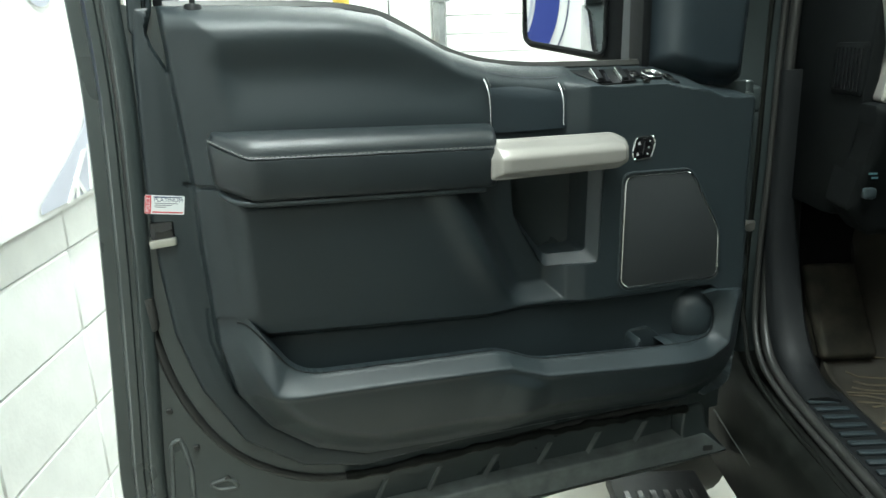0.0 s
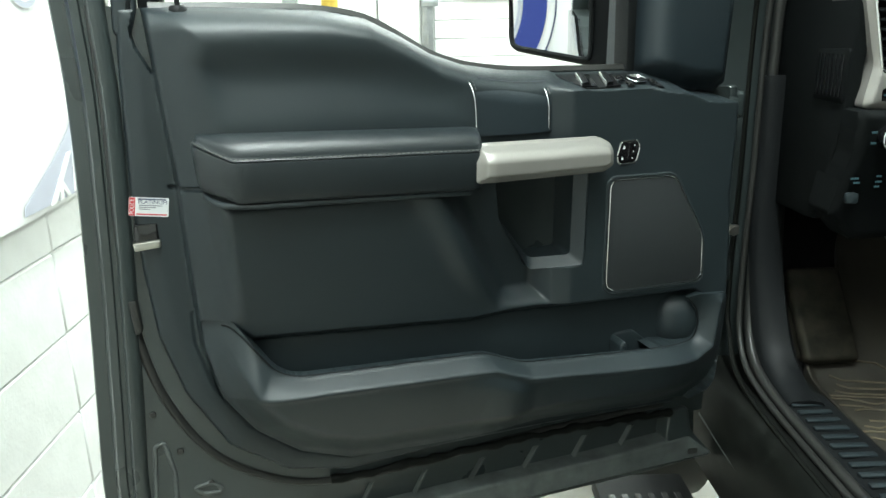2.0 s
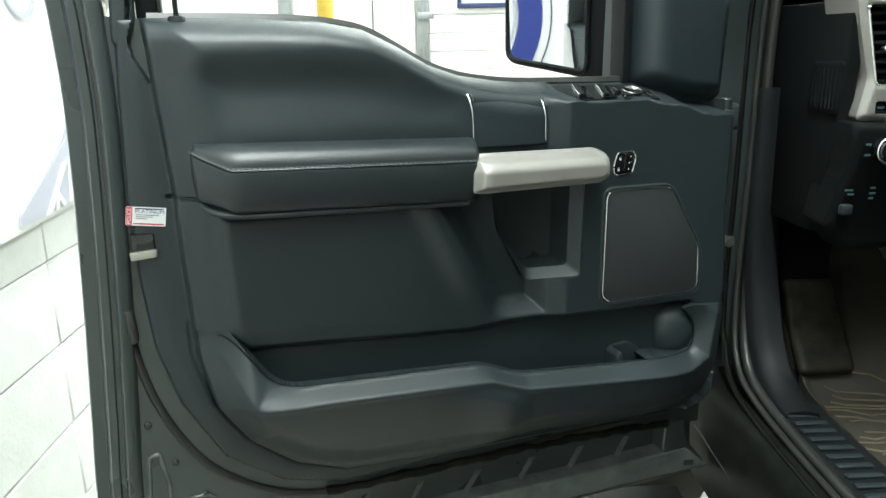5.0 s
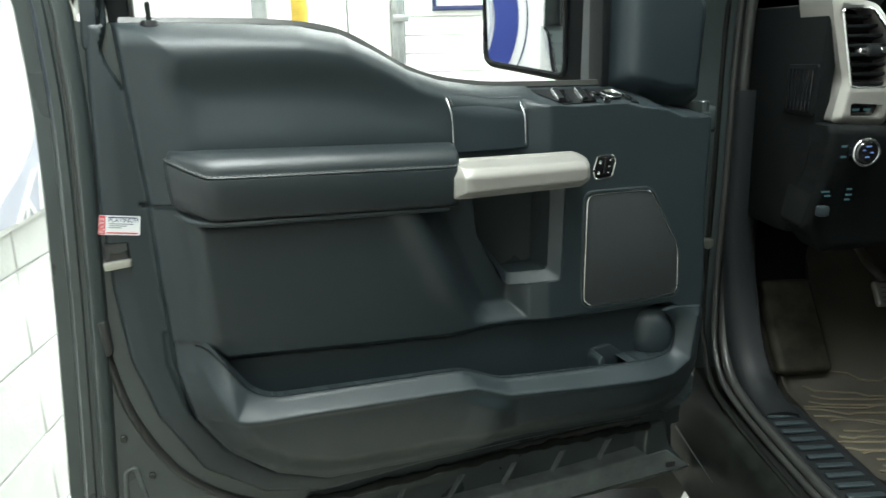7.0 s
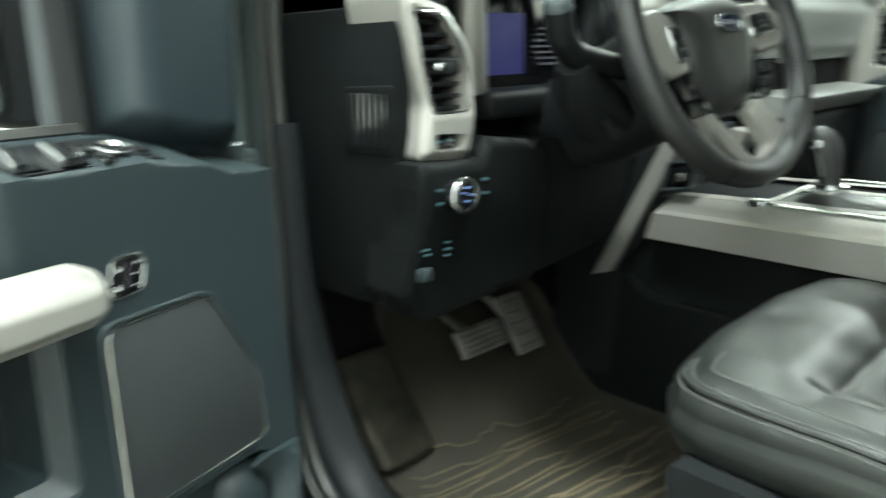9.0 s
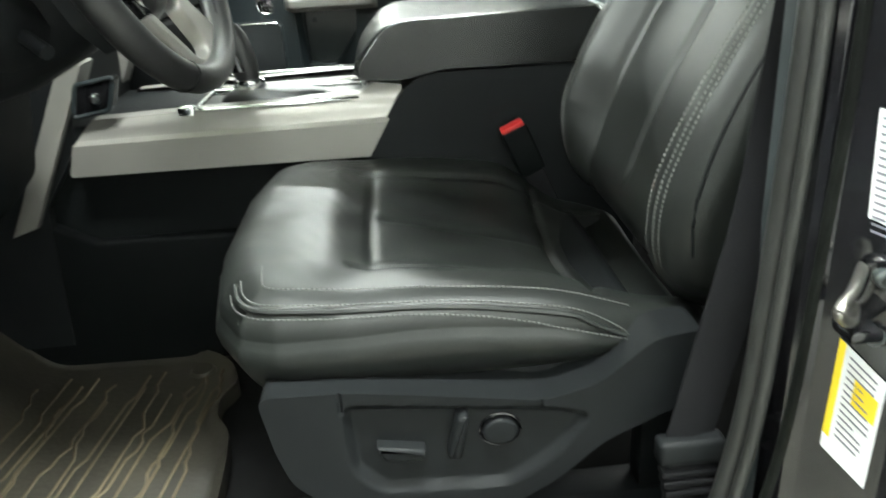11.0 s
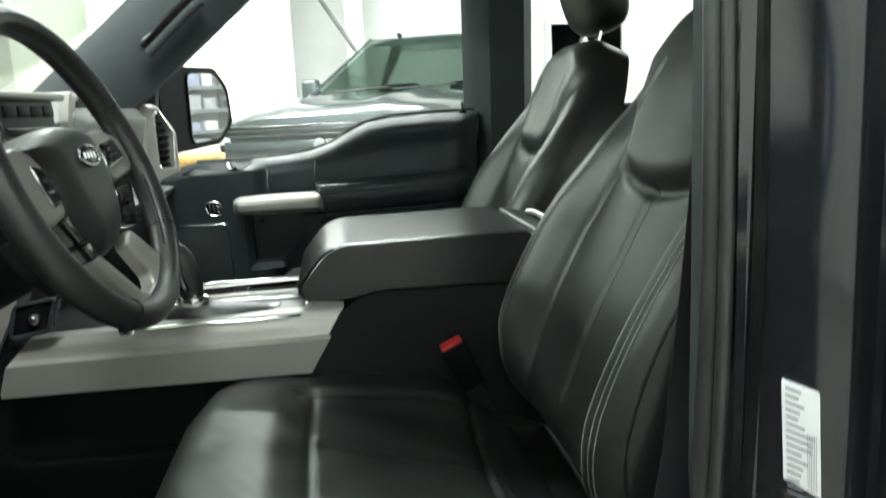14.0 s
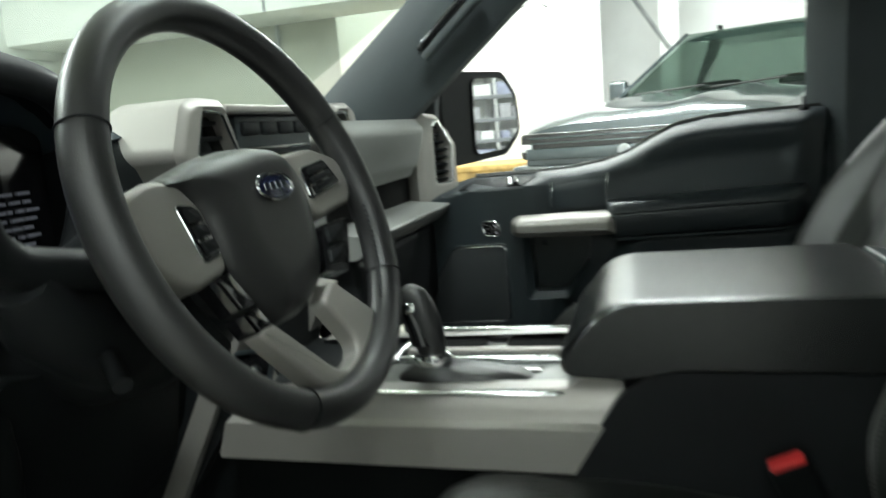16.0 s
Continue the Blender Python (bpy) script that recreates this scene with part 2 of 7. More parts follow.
def tube(name, path, r, mat, sides=8, closed=False, flat=1.0, up=(0, 0, 1), r_at=None, angle=50):
    """A swept round or flattened bar along the path; flat scales it along its binormal."""
    P = [np.array(q, float) for q in path]
    k = len(P)
    verts, faces = [], []
    for i, p in enumerate(P):
        a = P[i - 1] if closed or i else p
        b = P[(i + 1) % k] if closed or i + 1 < k else p
        d = b - a
        d = d / (np.linalg.norm(d) + 1e-12)
        s = np.cross(d, up)
        if np.linalg.norm(s) < 1e-3:
            s = np.cross(d, (0, 1, 0.01))
        s = s / np.linalg.norm(s)
        t = np.cross(s, d)
        rad = r_at(i / max(1, k - 1)) if r_at else r
        for j in range(sides):
            g = 2 * math.pi * j / sides
            verts.append(p + rad * (math.cos(g) * s + flat * math.sin(g) * t))
    for i in range(k if closed else k - 1):
        for j in range(sides):
            o, q = i * sides, ((i + 1) % k) * sides
            faces.append((o + j, o + (j + 1) % sides, q + (j + 1) % sides, q + j))
    if not closed:
        faces.append(tuple(range(sides))[::-1])
        faces.append(tuple((k - 1) * sides + j for j in range(sides)))
    return finish(name, verts, faces, mat, angle)


def loft(name, rings, mat, cap=True, angle=50, close_ends=False):
    n = len(rings[0])
    verts = [v for ring in rings for v in ring]
    faces = []
    for i in range(len(rings) - 1):
        for j in range(n):
            o, q = i * n, (i + 1) * n
            faces.append((o + j, o + (j + 1) % n, q + (j + 1) % n, q + j))
    if cap:
        faces.append(tuple(range(n))[::-1])
        faces.append(tuple((len(rings) - 1) * n + j for j in range(n)))
    return finish(name, verts, faces, mat, angle)


def ball(name, c, r, mat, m=None, power=2.0, nu=24, nv=14):
    """A superellipsoid."""
    def s(x, e):
        return math.copysign(abs(x) ** e, x)
    e = 2 / power
    rings = []
    for i in range(nv + 1):
        v = -math.pi / 2 + math.pi * i / nv
        rings.append([(r[0] * s(math.cos(v), e) * s(math.cos(u), e), r[1] * s(math.cos(v), e) * s(math.sin(u), e), r[2] * s(math.sin(v), e)) for u in (2 * math.pi * j / nu for j in range(nu))])
    m = Matrix.Translation(c) @ (m if m is not None else Matrix())
    rings = [[m @ Vector(p) for p in ring] for ring in rings]
    return loft(name, rings, mat, cap=True, angle=70)


def cyl(name, p, q, r, mat, r2=None, sides=20, bevel=0.0):
    """A round bar or disc from p to q, its far rim softened."""
    p, q = Vector(p), Vector(q)
    d = (q - p).normalized()
    a = d.orthogonal().normalized()
    b = d.cross(a)
    r2 = r if r2 is None else r2
    steps = [(p, r)] + ([(q - d * bevel, r2), (q - d * bevel * 0.3, r2 - bevel * 0.7), (q, r2 - bevel)] if bevel else [(q, r2)])
    rings = [[c + (a * math.cos(2 * math.pi * j / sides) + b * math.sin(2 * math.pi * j / sides)) * s for j in range(sides)] for c, s in steps]
    return loft(name, rings, mat, cap=True, angle=40)


def inside(U, V, poly):
    hit = np.zeros(U.shape, bool)
    k = len(poly)
    for i in range(k):
        (x0, y0), (x1, y1) = poly[i], poly[(i + 1) % k]
        if y0 == y1:
            continue
        c = (y0 > V) != (y1 > V)
        hit ^= c & (U < (x1 - x0) * (V - y0) / (y1 - y0) + x0)
    return hit


def edge_gap(U, V, poly, closed=True, snap=False):
    """Distance to a polyline (and the nearest point on it)."""
    best = np.full(U.shape, 1e9)
    nu, nv = np.array(U, float), np.array(V, float)
    k = len(poly)
    for i in range(k if closed else k - 1):
        (x0, y0), (x1, y1) = poly[i], poly[(i + 1) % k]
        dx, dy = x1 - x0, y1 - y0
        t = np.clip(((U - x0) * dx + (V - y0) * dy) / (dx * dx + dy * dy + 1e-15), 0, 1)
        qx, qy = x0 + t * dx, y0 + t * dy
        d = np.hypot(U - qx, V - qy)
        m = d < best
        best[m] = d[m]
        if snap:
            nu[m], nv[m] = qx[m], qy[m]
    return (best, nu, nv) if snap else best


def gap(U, V, poly):
    """Signed distance, positive inside."""
    return np.where(inside(U, V, poly), 1, -1) * edge_gap(U, V, poly)


def ease(x, a, b):
    t = np.clip((x - a) / (b - a), 0, 1)
    return t * t * (3 - 2 * t)


def blur(h, n, times=2):
    for _ in range(times):
        for ax in (0, 1):
            p = np.concatenate([np.repeat(h.take([0], ax), n, ax), h, np.repeat(h.take([-1], ax), n, ax)], ax)
            c = np.cumsum(p, ax)
            c = np.concatenate([np.zeros_like(c.take([0], ax)), c], ax)
            w = 2 * n + 1
            m = h.shape[ax]
            h = (c.take(range(w, w + m), ax) - c.take(range(m), ax)) / w
    return h


def relief(name, outline, height, step, back, place, mat, angle=60, holes=()):
    """A moulded skin: a grid inside the outline, raised to height(U, V), with a rim down to back; place maps (u, v, w) into the world."""
    us, vs = [p[0] for p in outline], [p[1] for p in outline]
    gu = np.arange(min(us) - step, max(us) + 2 * step, step)
    gv = np.arange(min(vs) - step, max(vs) + 2 * step, step)
    U, V = np.meshgrid(gu, gv, indexing="ij")
    W = height(U, V)
    cu, cv = (U[:-1, :-1] + U[1:, 1:]) / 2, (V[:-1, :-1] + V[1:, 1:]) / 2
    keep = inside(cu, cv, outline)
    for h in holes:
        keep &= ~inside(cu, cv, h)
    count = np.zeros(U.shape, int)
    for a in (0, 1):
        for b in (0, 1):
            count[a:U.shape[0] - 1 + a, b:U.shape[1] - 1 + b] += keep
    rim = (count > 0) & (count < 4)
    ru, rv = U[rim], V[rim]
    best, qu, qv = edge_gap(ru, rv, outline, snap=True)
    for h in holes:
        b2, q2u, q2v = edge_gap(ru, rv, h, snap=True)
        m = b2 < best
        best[m], qu[m], qv[m] = b2[m], q2u[m], q2v[m]
    ok = best < 1.6 * step
    U, V = U.copy(), V.copy()
    nu, nv = np.where(ok, qu, ru), np.where(ok, qv, rv)
    fu, fv = np.clip((nu - gu[0]) / step, 0, len(gu) - 1.001), np.clip((nv - gv[0]) / step, 0, len(gv) - 1.001)
    iu, iv = fu.astype(int), fv.astype(int)
    tu, tv = fu - iu, fv - iv
    W = W.copy()
    W[rim] = W[iu, iv] * (1 - tu) * (1 - tv) + W[iu + 1, iv] * tu * (1 - tv) + W[iu, iv + 1] * (1 - tu) * tv + W[iu + 1, iv + 1] * tu * tv
    U[rim], V[rim] = nu, nv
    index = -np.ones(U.shape, int)
    used = count > 0
    index[used] = np.arange(used.sum())
    verts = [place(u, v, w) for u, v, w in zip(U[used], V[used], W[used])]
    faces, edges = [], {}
    for i, j in zip(*np.nonzero(keep)):
        f = (int(index[i, j]), int(index[i + 1, j]), int(index[i + 1, j + 1]), int(index[i, j + 1]))
        faces.append(f)
        for k in range(4):
            e = (f[k], f[(k + 1) % 4])
            if (e[1], e[0]) in edges:
                del edges[(e[1], e[0])]
            else:
                edges[e] = True
    if back is not None:
        flat = {}
        uu, vv = U[used], V[used]
        for a, b in list(edges):
            for q in (a, b):
                if q not in flat:
                    flat[q] = len(verts)
                    verts.append(place(uu[q], vv[q], float(back(uu[q], vv[q])) if callable(back) else back))
            faces.append((b, a, flat[a], flat[b]))
    return finish(name, verts, faces, mat, angle)


def pad(name, half, v0, v1, height, back, place, mat, ns=70, nt=80, angle=70, bulge=0.0):
    """A cushion: rows from v0 to v1, each from -half(v) to +half(v), closer together near the rim."""
    ts = [v0 + (v1 - v0) * (0.5 - 0.5 * math.cos(math.pi * j / nt)) for j in range(nt + 1)]
    ss = [math.sin(math.pi / 2 * (2 * i / ns - 1)) for i in range(ns + 1)]
    U = np.array([[s * half(v) for v in ts] for s in ss])
    V = np.array([[v for v in ts] for s in ss])
    W = height(U, V)
    verts = [place(U[i, j], V[i, j], W[i, j]) for i in range(ns + 1) for j in range(nt + 1)]
    at = lambda i, j: i * (nt + 1) + j
    faces = [(at(i, j), at(i + 1, j), at(i + 1, j + 1), at(i, j + 1)) for i in range(ns) for j in range(nt)]
    loop = [(i, 0) for i in range(ns + 1)] + [(ns, j) for j in range(1, nt + 1)] + [(i, nt) for i in range(ns - 1, -1, -1)] + [(0, j) for j in range(nt - 1, 0, -1)]
    k = len(loop)
    ring = [at(*q) for q in loop]
    flat = np.array([(U[q], V[q]) for q in loop])
    tang = np.roll(flat, -3, 0) - np.roll(flat, 3, 0)
    out = np.stack([tang[:, 1], -tang[:, 0]], 1)
    out = out / (np.linalg.norm(out, axis=1, keepdims=True) + 1e-9)
    out = out * np.sign((out * (flat - flat.mean(0))).sum() or 1)
    for f, push in (((0.10, 0.45), (0.25, 0.6), (0.45, 0.35), (0.65, -0.2), (0.85, -0.9), (1.0, -1.6)) if bulge else ((1.0, 0.0),)):
        o = len(verts)
        for q, (i, j) in enumerate(loop):
            u, v = flat[q] + out[q] * bulge * push
            verts.append(place(u, v, W[i, j] + (back - W[i, j]) * f))
        for q in range(k):
            faces.append((ring[q], o + q, o + (q + 1) % k, ring[(q + 1) % k]))
        ring = list(range(o, o + k))
    faces.append(tuple(ring))
    return finish(name, verts, faces, mat, angle)


def stitches(name, path, mat, pitch=0.006, length=0.0042, r=0.0007, double=0.0, normal=(0, 0, 1)):
    """A row of short threads along a path, as one sewn seam."""
    P = [np.array(q, float) for q in path]
    seg = [np.linalg.norm(b - a) for a, b in zip(P, P[1:])]
    total = sum(seg)
    verts, faces = [], []
    s = 0.0
    n = np.array(normal, float)
    n = n / np.linalg.norm(n)

    def at(d):
        for a, b, l in zip(P, P[1:], seg):
            if d <= l:
                return a + (b - a) * d / l
            d -= l
        return P[-1]
    while s + length < total:
        a, b = at(s), at(s + length)
        d = (b - a) / (np.linalg.norm(b - a) + 1e-12)
        side = np.cross(d, n)
        side = side / (np.linalg.norm(side) + 1e-12)
        o = len(verts)
        verts += [a + side * r, a + n * r * 1.4, a - side * r, b + side * r, b + n * r * 1.4, b - side * r]
        faces += [(o, o + 1, o + 4, o + 3), (o + 1, o + 2, o + 5, o + 4), (o, o + 2, o + 1), (o + 3, o + 4, o + 5)]
        s += pitch
    return finish(name, verts, faces, mat, 30)


# ---- garage ----
floor = thing("floor", "stained bare concrete garage floor", "floor", kind="structure", me=box("floor", (-1.05, -9, -0.2), (12, 9, 0), CONCRETE, 0))
ceiling = thing("ceiling", "pale painted garage ceiling", "ceiling", kind="structure", me=box("ceiling", (-1.05, -9, CEIL), (12, 9, CEIL + 0.1), CEILING_MAT, 0))
wall_rear = thing("wall_rear", "white painted garage wall", "wall", kind="structure", me=box("wall_rear", (-1.05, -9.1, 0), (12, -9, CEIL), WALL_WHITE, 0))
wall_right = thing("wall_right", "cream white painted garage wall", "wall", kind="structure", me=box("wall_right", (11.0, -9, 0), (11.2, 9, CEIL), WALL_WHITE, 0))

# storage rack along the rear wall, seen in the passenger mirror
rack = thing("storage_rack", "pale steel storage rack filled with boxes and bins", "shelf")
for x in (5.30, 6.07, 6.84, 7.61):
    for y in (-8.96, -8.50):
        part("upright", box("upright", (x, y, 0), (x + 0.045, y + 0.04, 2.60), RACK_STEEL, 0.003), rack)
RACK_Z = (0.30, 0.86, 1.22, 1.56, 1.93, 2.30)
for z in RACK_Z:
    part("shelf_board", box("shelf_board", (5.30, -8.95, z), (7.655, -8.47, z + 0.018), RACK_STEEL, 0.002), rack)
    part("beam", box("beam", (5.345, -8.475, z - 0.035), (7.61, -8.455, z + 0.028), RACK_BEAM, 0.003), rack, "grey steel beam")
random.seed(23)
for k, z in enumerate(RACK_Z[:5]):
    x = 5.36
    while x < 7.50:
        w, h = random.uniform(0.10, 0.34), random.uniform(0.12, 0.26)
        if any(x - 0.01 < u + 0.045 and u - 0.01 < x + w for u in (6.07, 6.84)):
            x += 0.06
            continue
        if x + w > 7.60:
            break
        dark = k < 2 and random.random() < 0.6
        mat = BIN_DARK if dark else random.choice((CARTON, CARTON_BLUE, WALL_WHITE))
        ob = thing("storage_bin" if dark else "storage_box", "dark plastic bin on a steel rack" if dark else "pale box on a steel rack", "bin" if dark else "box", group="goods on the rack")
        part("body", box("body", (x, -8.90, z + 0.018), (x + w, -8.52, z + 0.018 + h), mat, 0.006), ob)
        part("lid", box("lid", (x - 0.004, -8.904, z + 0.018 + h * 0.88), (x + w + 0.004, -8.516, z + 0.022 + h), mat, 0.004), ob)
        x += w + random.uniform(0.02, 0.12)

# white block wall beside the truck, blocks stacked joint over joint
wall_left = thing("wall_left", "white painted concrete block wall with thin grey joints", "wall", kind="structure", me=box("wall_left", (-1.05, -9, 0), (-0.793, 9, CEIL), MORTAR, 0))
BW, BH, BJ = 0.400, 0.200, 0.003


def block_mesh(name, length):
    bm = bmesh.new()
    bmesh.ops.create_cube(bm, size=1, matrix=Matrix.Diagonal((0.03, length - BJ, BH - BJ, 1)))
    bmesh.ops.bevel(bm, geom=bm.edges[:], offset=0.004, segments=1, affect="EDGES")
    return solid(bm, name, BLOCK)


BLOCK_MESH = block_mesh("block", BW)
rest_v, rest_f = [], []
for row in range(-3, 26):
    for col in range(-24, 18):
        y = 2.183 + col * BW
        z = 0.032 + row * BH
        wob = 0.0018 * noise.noise(Vector((row * 3.1, col * 1.7, 0)))
        c = Vector((-0.795 + wob, y, z))
        if c.z < 0.1 or c.z > CEIL - 0.1:
            continue
        if 1.0 < y < 4.3 and z < 1.75:
            b = part("block", BLOCK_MESH, wall_left)
            b.location = c
        else:
            o = len(rest_v)
            for dy in (-1, 1):
                for dz in (-1, 1):
                    rest_v.append((-0.786 + wob, y + dy * (BW - BJ) / 2, z + dz * (BH - BJ) / 2))
            rest_f.append((o, o + 1, o + 3, o + 2))
tagged(part("far_blocks", finish("far_blocks", rest_v, rest_f, BLOCK), wall_left), kind="stuff")

# wall ahead of the truck
wall_front = thing("wall_front", "white painted wall of horizontal boards", "wall", kind="structure", me=box("wall_front", (-1.05, 6.5, 0), (7.0, 6.7, CEIL), WALL_WHITE, 0))
for i in range(30):
    z = 0.05 + i * 0.14
    part("board", box("board", (0.16, 6.482, z), (6.9, 6.5, z + 0.134), WALL_WHITE, 0.004, 1), wall_front)
# sectional garage door left of it
gdoor = thing("garage_door", "white sectional garage door in steel tracks", "garage door")
for i, (a, b) in enumerate(((-0.94, -0.285), (-0.27, 0.05))):
    part("door_panel", box("door_panel", (a, 6.40, 0.02), (b, 6.46, 3.2), WALL_WHITE, 0.01), gdoor)
track = part("track", box("track", (0.065, 6.34, 0.0), (0.15, 6.46, 3.4), GALV, 0.004), gdoor, "galvanised steel track")
part("track_lip", box("track_lip", (0.098, 6.30, 0.0), (0.112, 6.34, 3.4), GALV, 0.002), gdoor)
for z in (0.7, 1.1, 1.55, 2.0):
    part("roller_bracket", box("roller_bracket", (0.07, 6.29, z), (0.19, 6.35, z + 0.05), GALV, 0.003), gdoor)
post = thing("steel_post", "grey steel post before a white door", "post", me=box("steel_post", (-0.80, 5.2, 0), (-0.70, 5.3, 3.6), GALV, 0.005))
bollard = thing("yellow_post", "yellow painted steel safety post", "post", me=cyl("yellow_post", (-0.51, 5.3, 0), (-0.51, 5.3, 3.2), 0.052, YELLOW_POST, bevel=0.02))
sign = thing("framed_sign", "white sign board in a dark blue frame", "sign")
part("board", box("board", (0.40, 6.455, 1.66), (0.98, 6.475, 2.3), PAPER, 0.002), sign)
for a, b in (((0.38, 1.63), (1.0, 1.665)), ((0.38, 2.29), (1.0, 2.32)), ((0.38, 1.665), (0.41, 2.29)), ((0.97, 1.665), (1.0, 2.29))):
    part("frame_bar", box("frame_bar", (a[0], 6.445, a[1]), (b[0], 6.48, b[1]), INK_BLUE, 0.003), sign)

# room built into the far corner, with a white bulkhead
room = thing("wall_corner", "grey beige painted inner room wall", "wall", kind="structure", me=box("wall_corner", (7.0, 3.58, 0), (11.0, 9, CEIL), BEIGE_WALL, 0.01))
bulk = thing("bulkhead", "white painted overhead bulkhead beam", "beam", kind="structure", me=box("bulkhead", (6.3, 2.6, 2.52), (7.0, 9, 3.3), WALL_WHITE, 0.01))
part("seam", box("seam", (6.293, 3.9, 2.52), (6.3, 3.92, 3.3), INK, 0), bulk)
conduit = thing("conduit", "thin steel conduit on a wall", "pipe", me=cyl("conduit", (6.97, 4.15, 0), (6.97, 4.15, 2.6), 0.016, GALV))
panel = thing("wall_panel", "bright white sheeted wall section", "wall", kind="structure", me=box("wall_panel", (9.2, 1.40, 0), (9.4, 3.58, CEIL), WALL_WHITE, 0.005))
column = thing("steel_column", "white painted steel column", "column", kind="structure")
part("web", box("web", (10.24, 0.575, 0), (10.42, 0.715, CEIL), WALL_WHITE, 0.004), column)
part("flange", box("flange", (10.20, 0.535, 0), (10.24, 0.755, CEIL), WALL_WHITE, 0.004), column)
brace = thing("diagonal_brace", "pale diagonal steel brace", "beam", me=tube("diagonal_brace", [(10.1, 1.38, 3.35), (10.2, 0.65, 2.2)], 0.03, GALV, 6))
wire = thing("hanging_cable", "thin dark cable hanging along a wall", "cable", me=tube("hanging_cable", spline([(9.19, 2.35, 4.3), (9.17, 2.35, 2.85), (9.17, 2.25, 2.72), (9.17, 2.12, 2.78), (9.19, 1.95, 2.70)], 6), 0.006, RUBBER, 5))
win = thing("window_1", "dark office window in a pale frame", "window", kind="structure")
WX = 10.95
part("pane", box("pane", (WX - 0.02, -3.20, 1.88), (WX, -2.15, 2.50), GLASS_DARK, 0), win)
part("dark_backing", box("dark_backing", (WX + 0.0, -3.20, 1.88), (WX + 0.02, -2.15, 2.50), PLASTIC_DARK, 0), win)
for a, b in (((-3.27, 1.80), (-2.08, 1.88)), ((-3.27, 2.50), (-2.08, 2.57)), ((-3.27, 1.88), (-3.20, 2.50)), ((-2.15, 1.88), (-2.08, 2.50)), ((-2.68, 1.88), (-2.61, 2.50))):
    part("window_frame", box("window_frame", (WX - 0.06, a[0], a[1]), (WX + 0.01, b[0], b[1]), WALL_WHITE, 0.004), win)
part("notice", box("notice", (WX - 0.03, -2.95, 1.94), (WX - 0.022, -2.76, 2.12), PAPER, 0), win)
bench = thing("work_bench", "low wooden bench against a wall", "bench")
part("bench_top", box("bench_top", (8.2, 1.5, 1.0), (9.15, 3.5, 1.06), DIRT_WOOD, 0.006), bench)
part("bench_front", box("bench_front", (8.22, 1.52, 0.35), (8.26, 3.48, 1.0), DIRT_WOOD, 0.004), bench)
for y in (1.55, 3.42):
    for x in (8.27, 9.05):
        part("leg", box("leg", (x, y, 0), (x + 0.06, y + 0.06, 1.0), DIRT_WOOD, 0.004), bench)

# banner hung on the block wall
banner = thing("banner", "white vinyl banner printed with blue and grey rings", "banner")


def on_banner(y, z, w):
    ripple = 0.010 * math.sin(5.1 * y + 1.4 * z) + 0.007 * math.sin(9.0 * y - 3.0 * z)
    return Vector((-0.742 + w + ripple, y, z))


BY0, BY1 = -0.4, 4.6


def banner_foot(y):
    return 1.036 + 0.03 * (y - 1.7) + 0.004 * math.sin(2.9 * y)


def strip(name, outline, w, mat, parent, label=""):
    sheet = relief(name, outline, lambda U, V: np.full(U.shape, w), 0.03, w - 0.001, on_banner, mat)
    return part(name, sheet, parent, label)


foot = [(BY0 + i * 0.1, banner_foot(BY0 + i * 0.1)) for i in range(51)]
strip("banner_sheet", foot + [(BY1, 3.4), (BY0, 3.4)], 0.0, BANNER, banner)


def flat_ring(name, cy, cz, r0, r1, w, mat, n=72, g0=0.0, g1=360.0):
    """A printed ring, or the arc of one from g0 to g1 degrees."""
    verts, faces = [], []
    for i in range(n + 1):
        g = radians(g0 + (g1 - g0) * i / n)
        for r in (r0, (r0 + r1) / 2, r1):
            y, z = cy + r * math.cos(g), cz + r * math.sin(g)
            verts.append(on_banner(y, max(z, banner_foot(y) + 0.01), w))
    for i in range(n):
        a, b = 3 * i, 3 * i + 3
        faces += [(a, a + 1, b + 1, b), (a + 1, a + 2, b + 2, b + 1)]
    return part(name, finish(name, verts, faces, mat), banner)


RC = (1.784, 1.470)
flat_ring("blue_crescent", *RC, 0.252, 0.331, 0.005, BANNER_BLUE, g0=114, g1=246)
flat_ring("thin_ring", *RC, 0.358, 0.363, 0.005, INK_BLUE, g0=112, g1=248)
flat_ring("outer_thin_ring", *RC, 0.469, 0.475, 0.005, INK_BLUE, g0=106, g1=254)
flat_ring("pale_stroke", *RC, 0.236, 0.244, 0.005, BANNER_GREY, g0=116, g1=244)
flat_ring("small_grey_ring", 1.965, 1.512, 0.040, 0.052, 0.005, BANNER_GREY, n=40)
field = [(1.80, 1.050), (1.90, 1.105), (1.985, 1.150), (2.06, 1.20), (2.12, 1.28), (2.20, 1.30), (2.22, 1.058)]
strip("grey_field", field, 0.004, BANNER_GREY, banner, "pale lavender print")
for ya, za, yb, zb, wd in ((1.945, 1.052, 2.045, 1.150, 0.010), (1.985, 1.054, 1.99, 1.095, 0.007), (2.02, 1.056, 1.985, 1.10, 0.008), (2.06, 1.058, 2.075, 1.16, 0.010)):
    part("white_stroke", prism("white_stroke", [(ya - wd, za), (ya + wd, za), (yb + wd, zb), (yb - wd, zb)], 0.004, 0.0075, on_banner, BANNER, 0), banner)

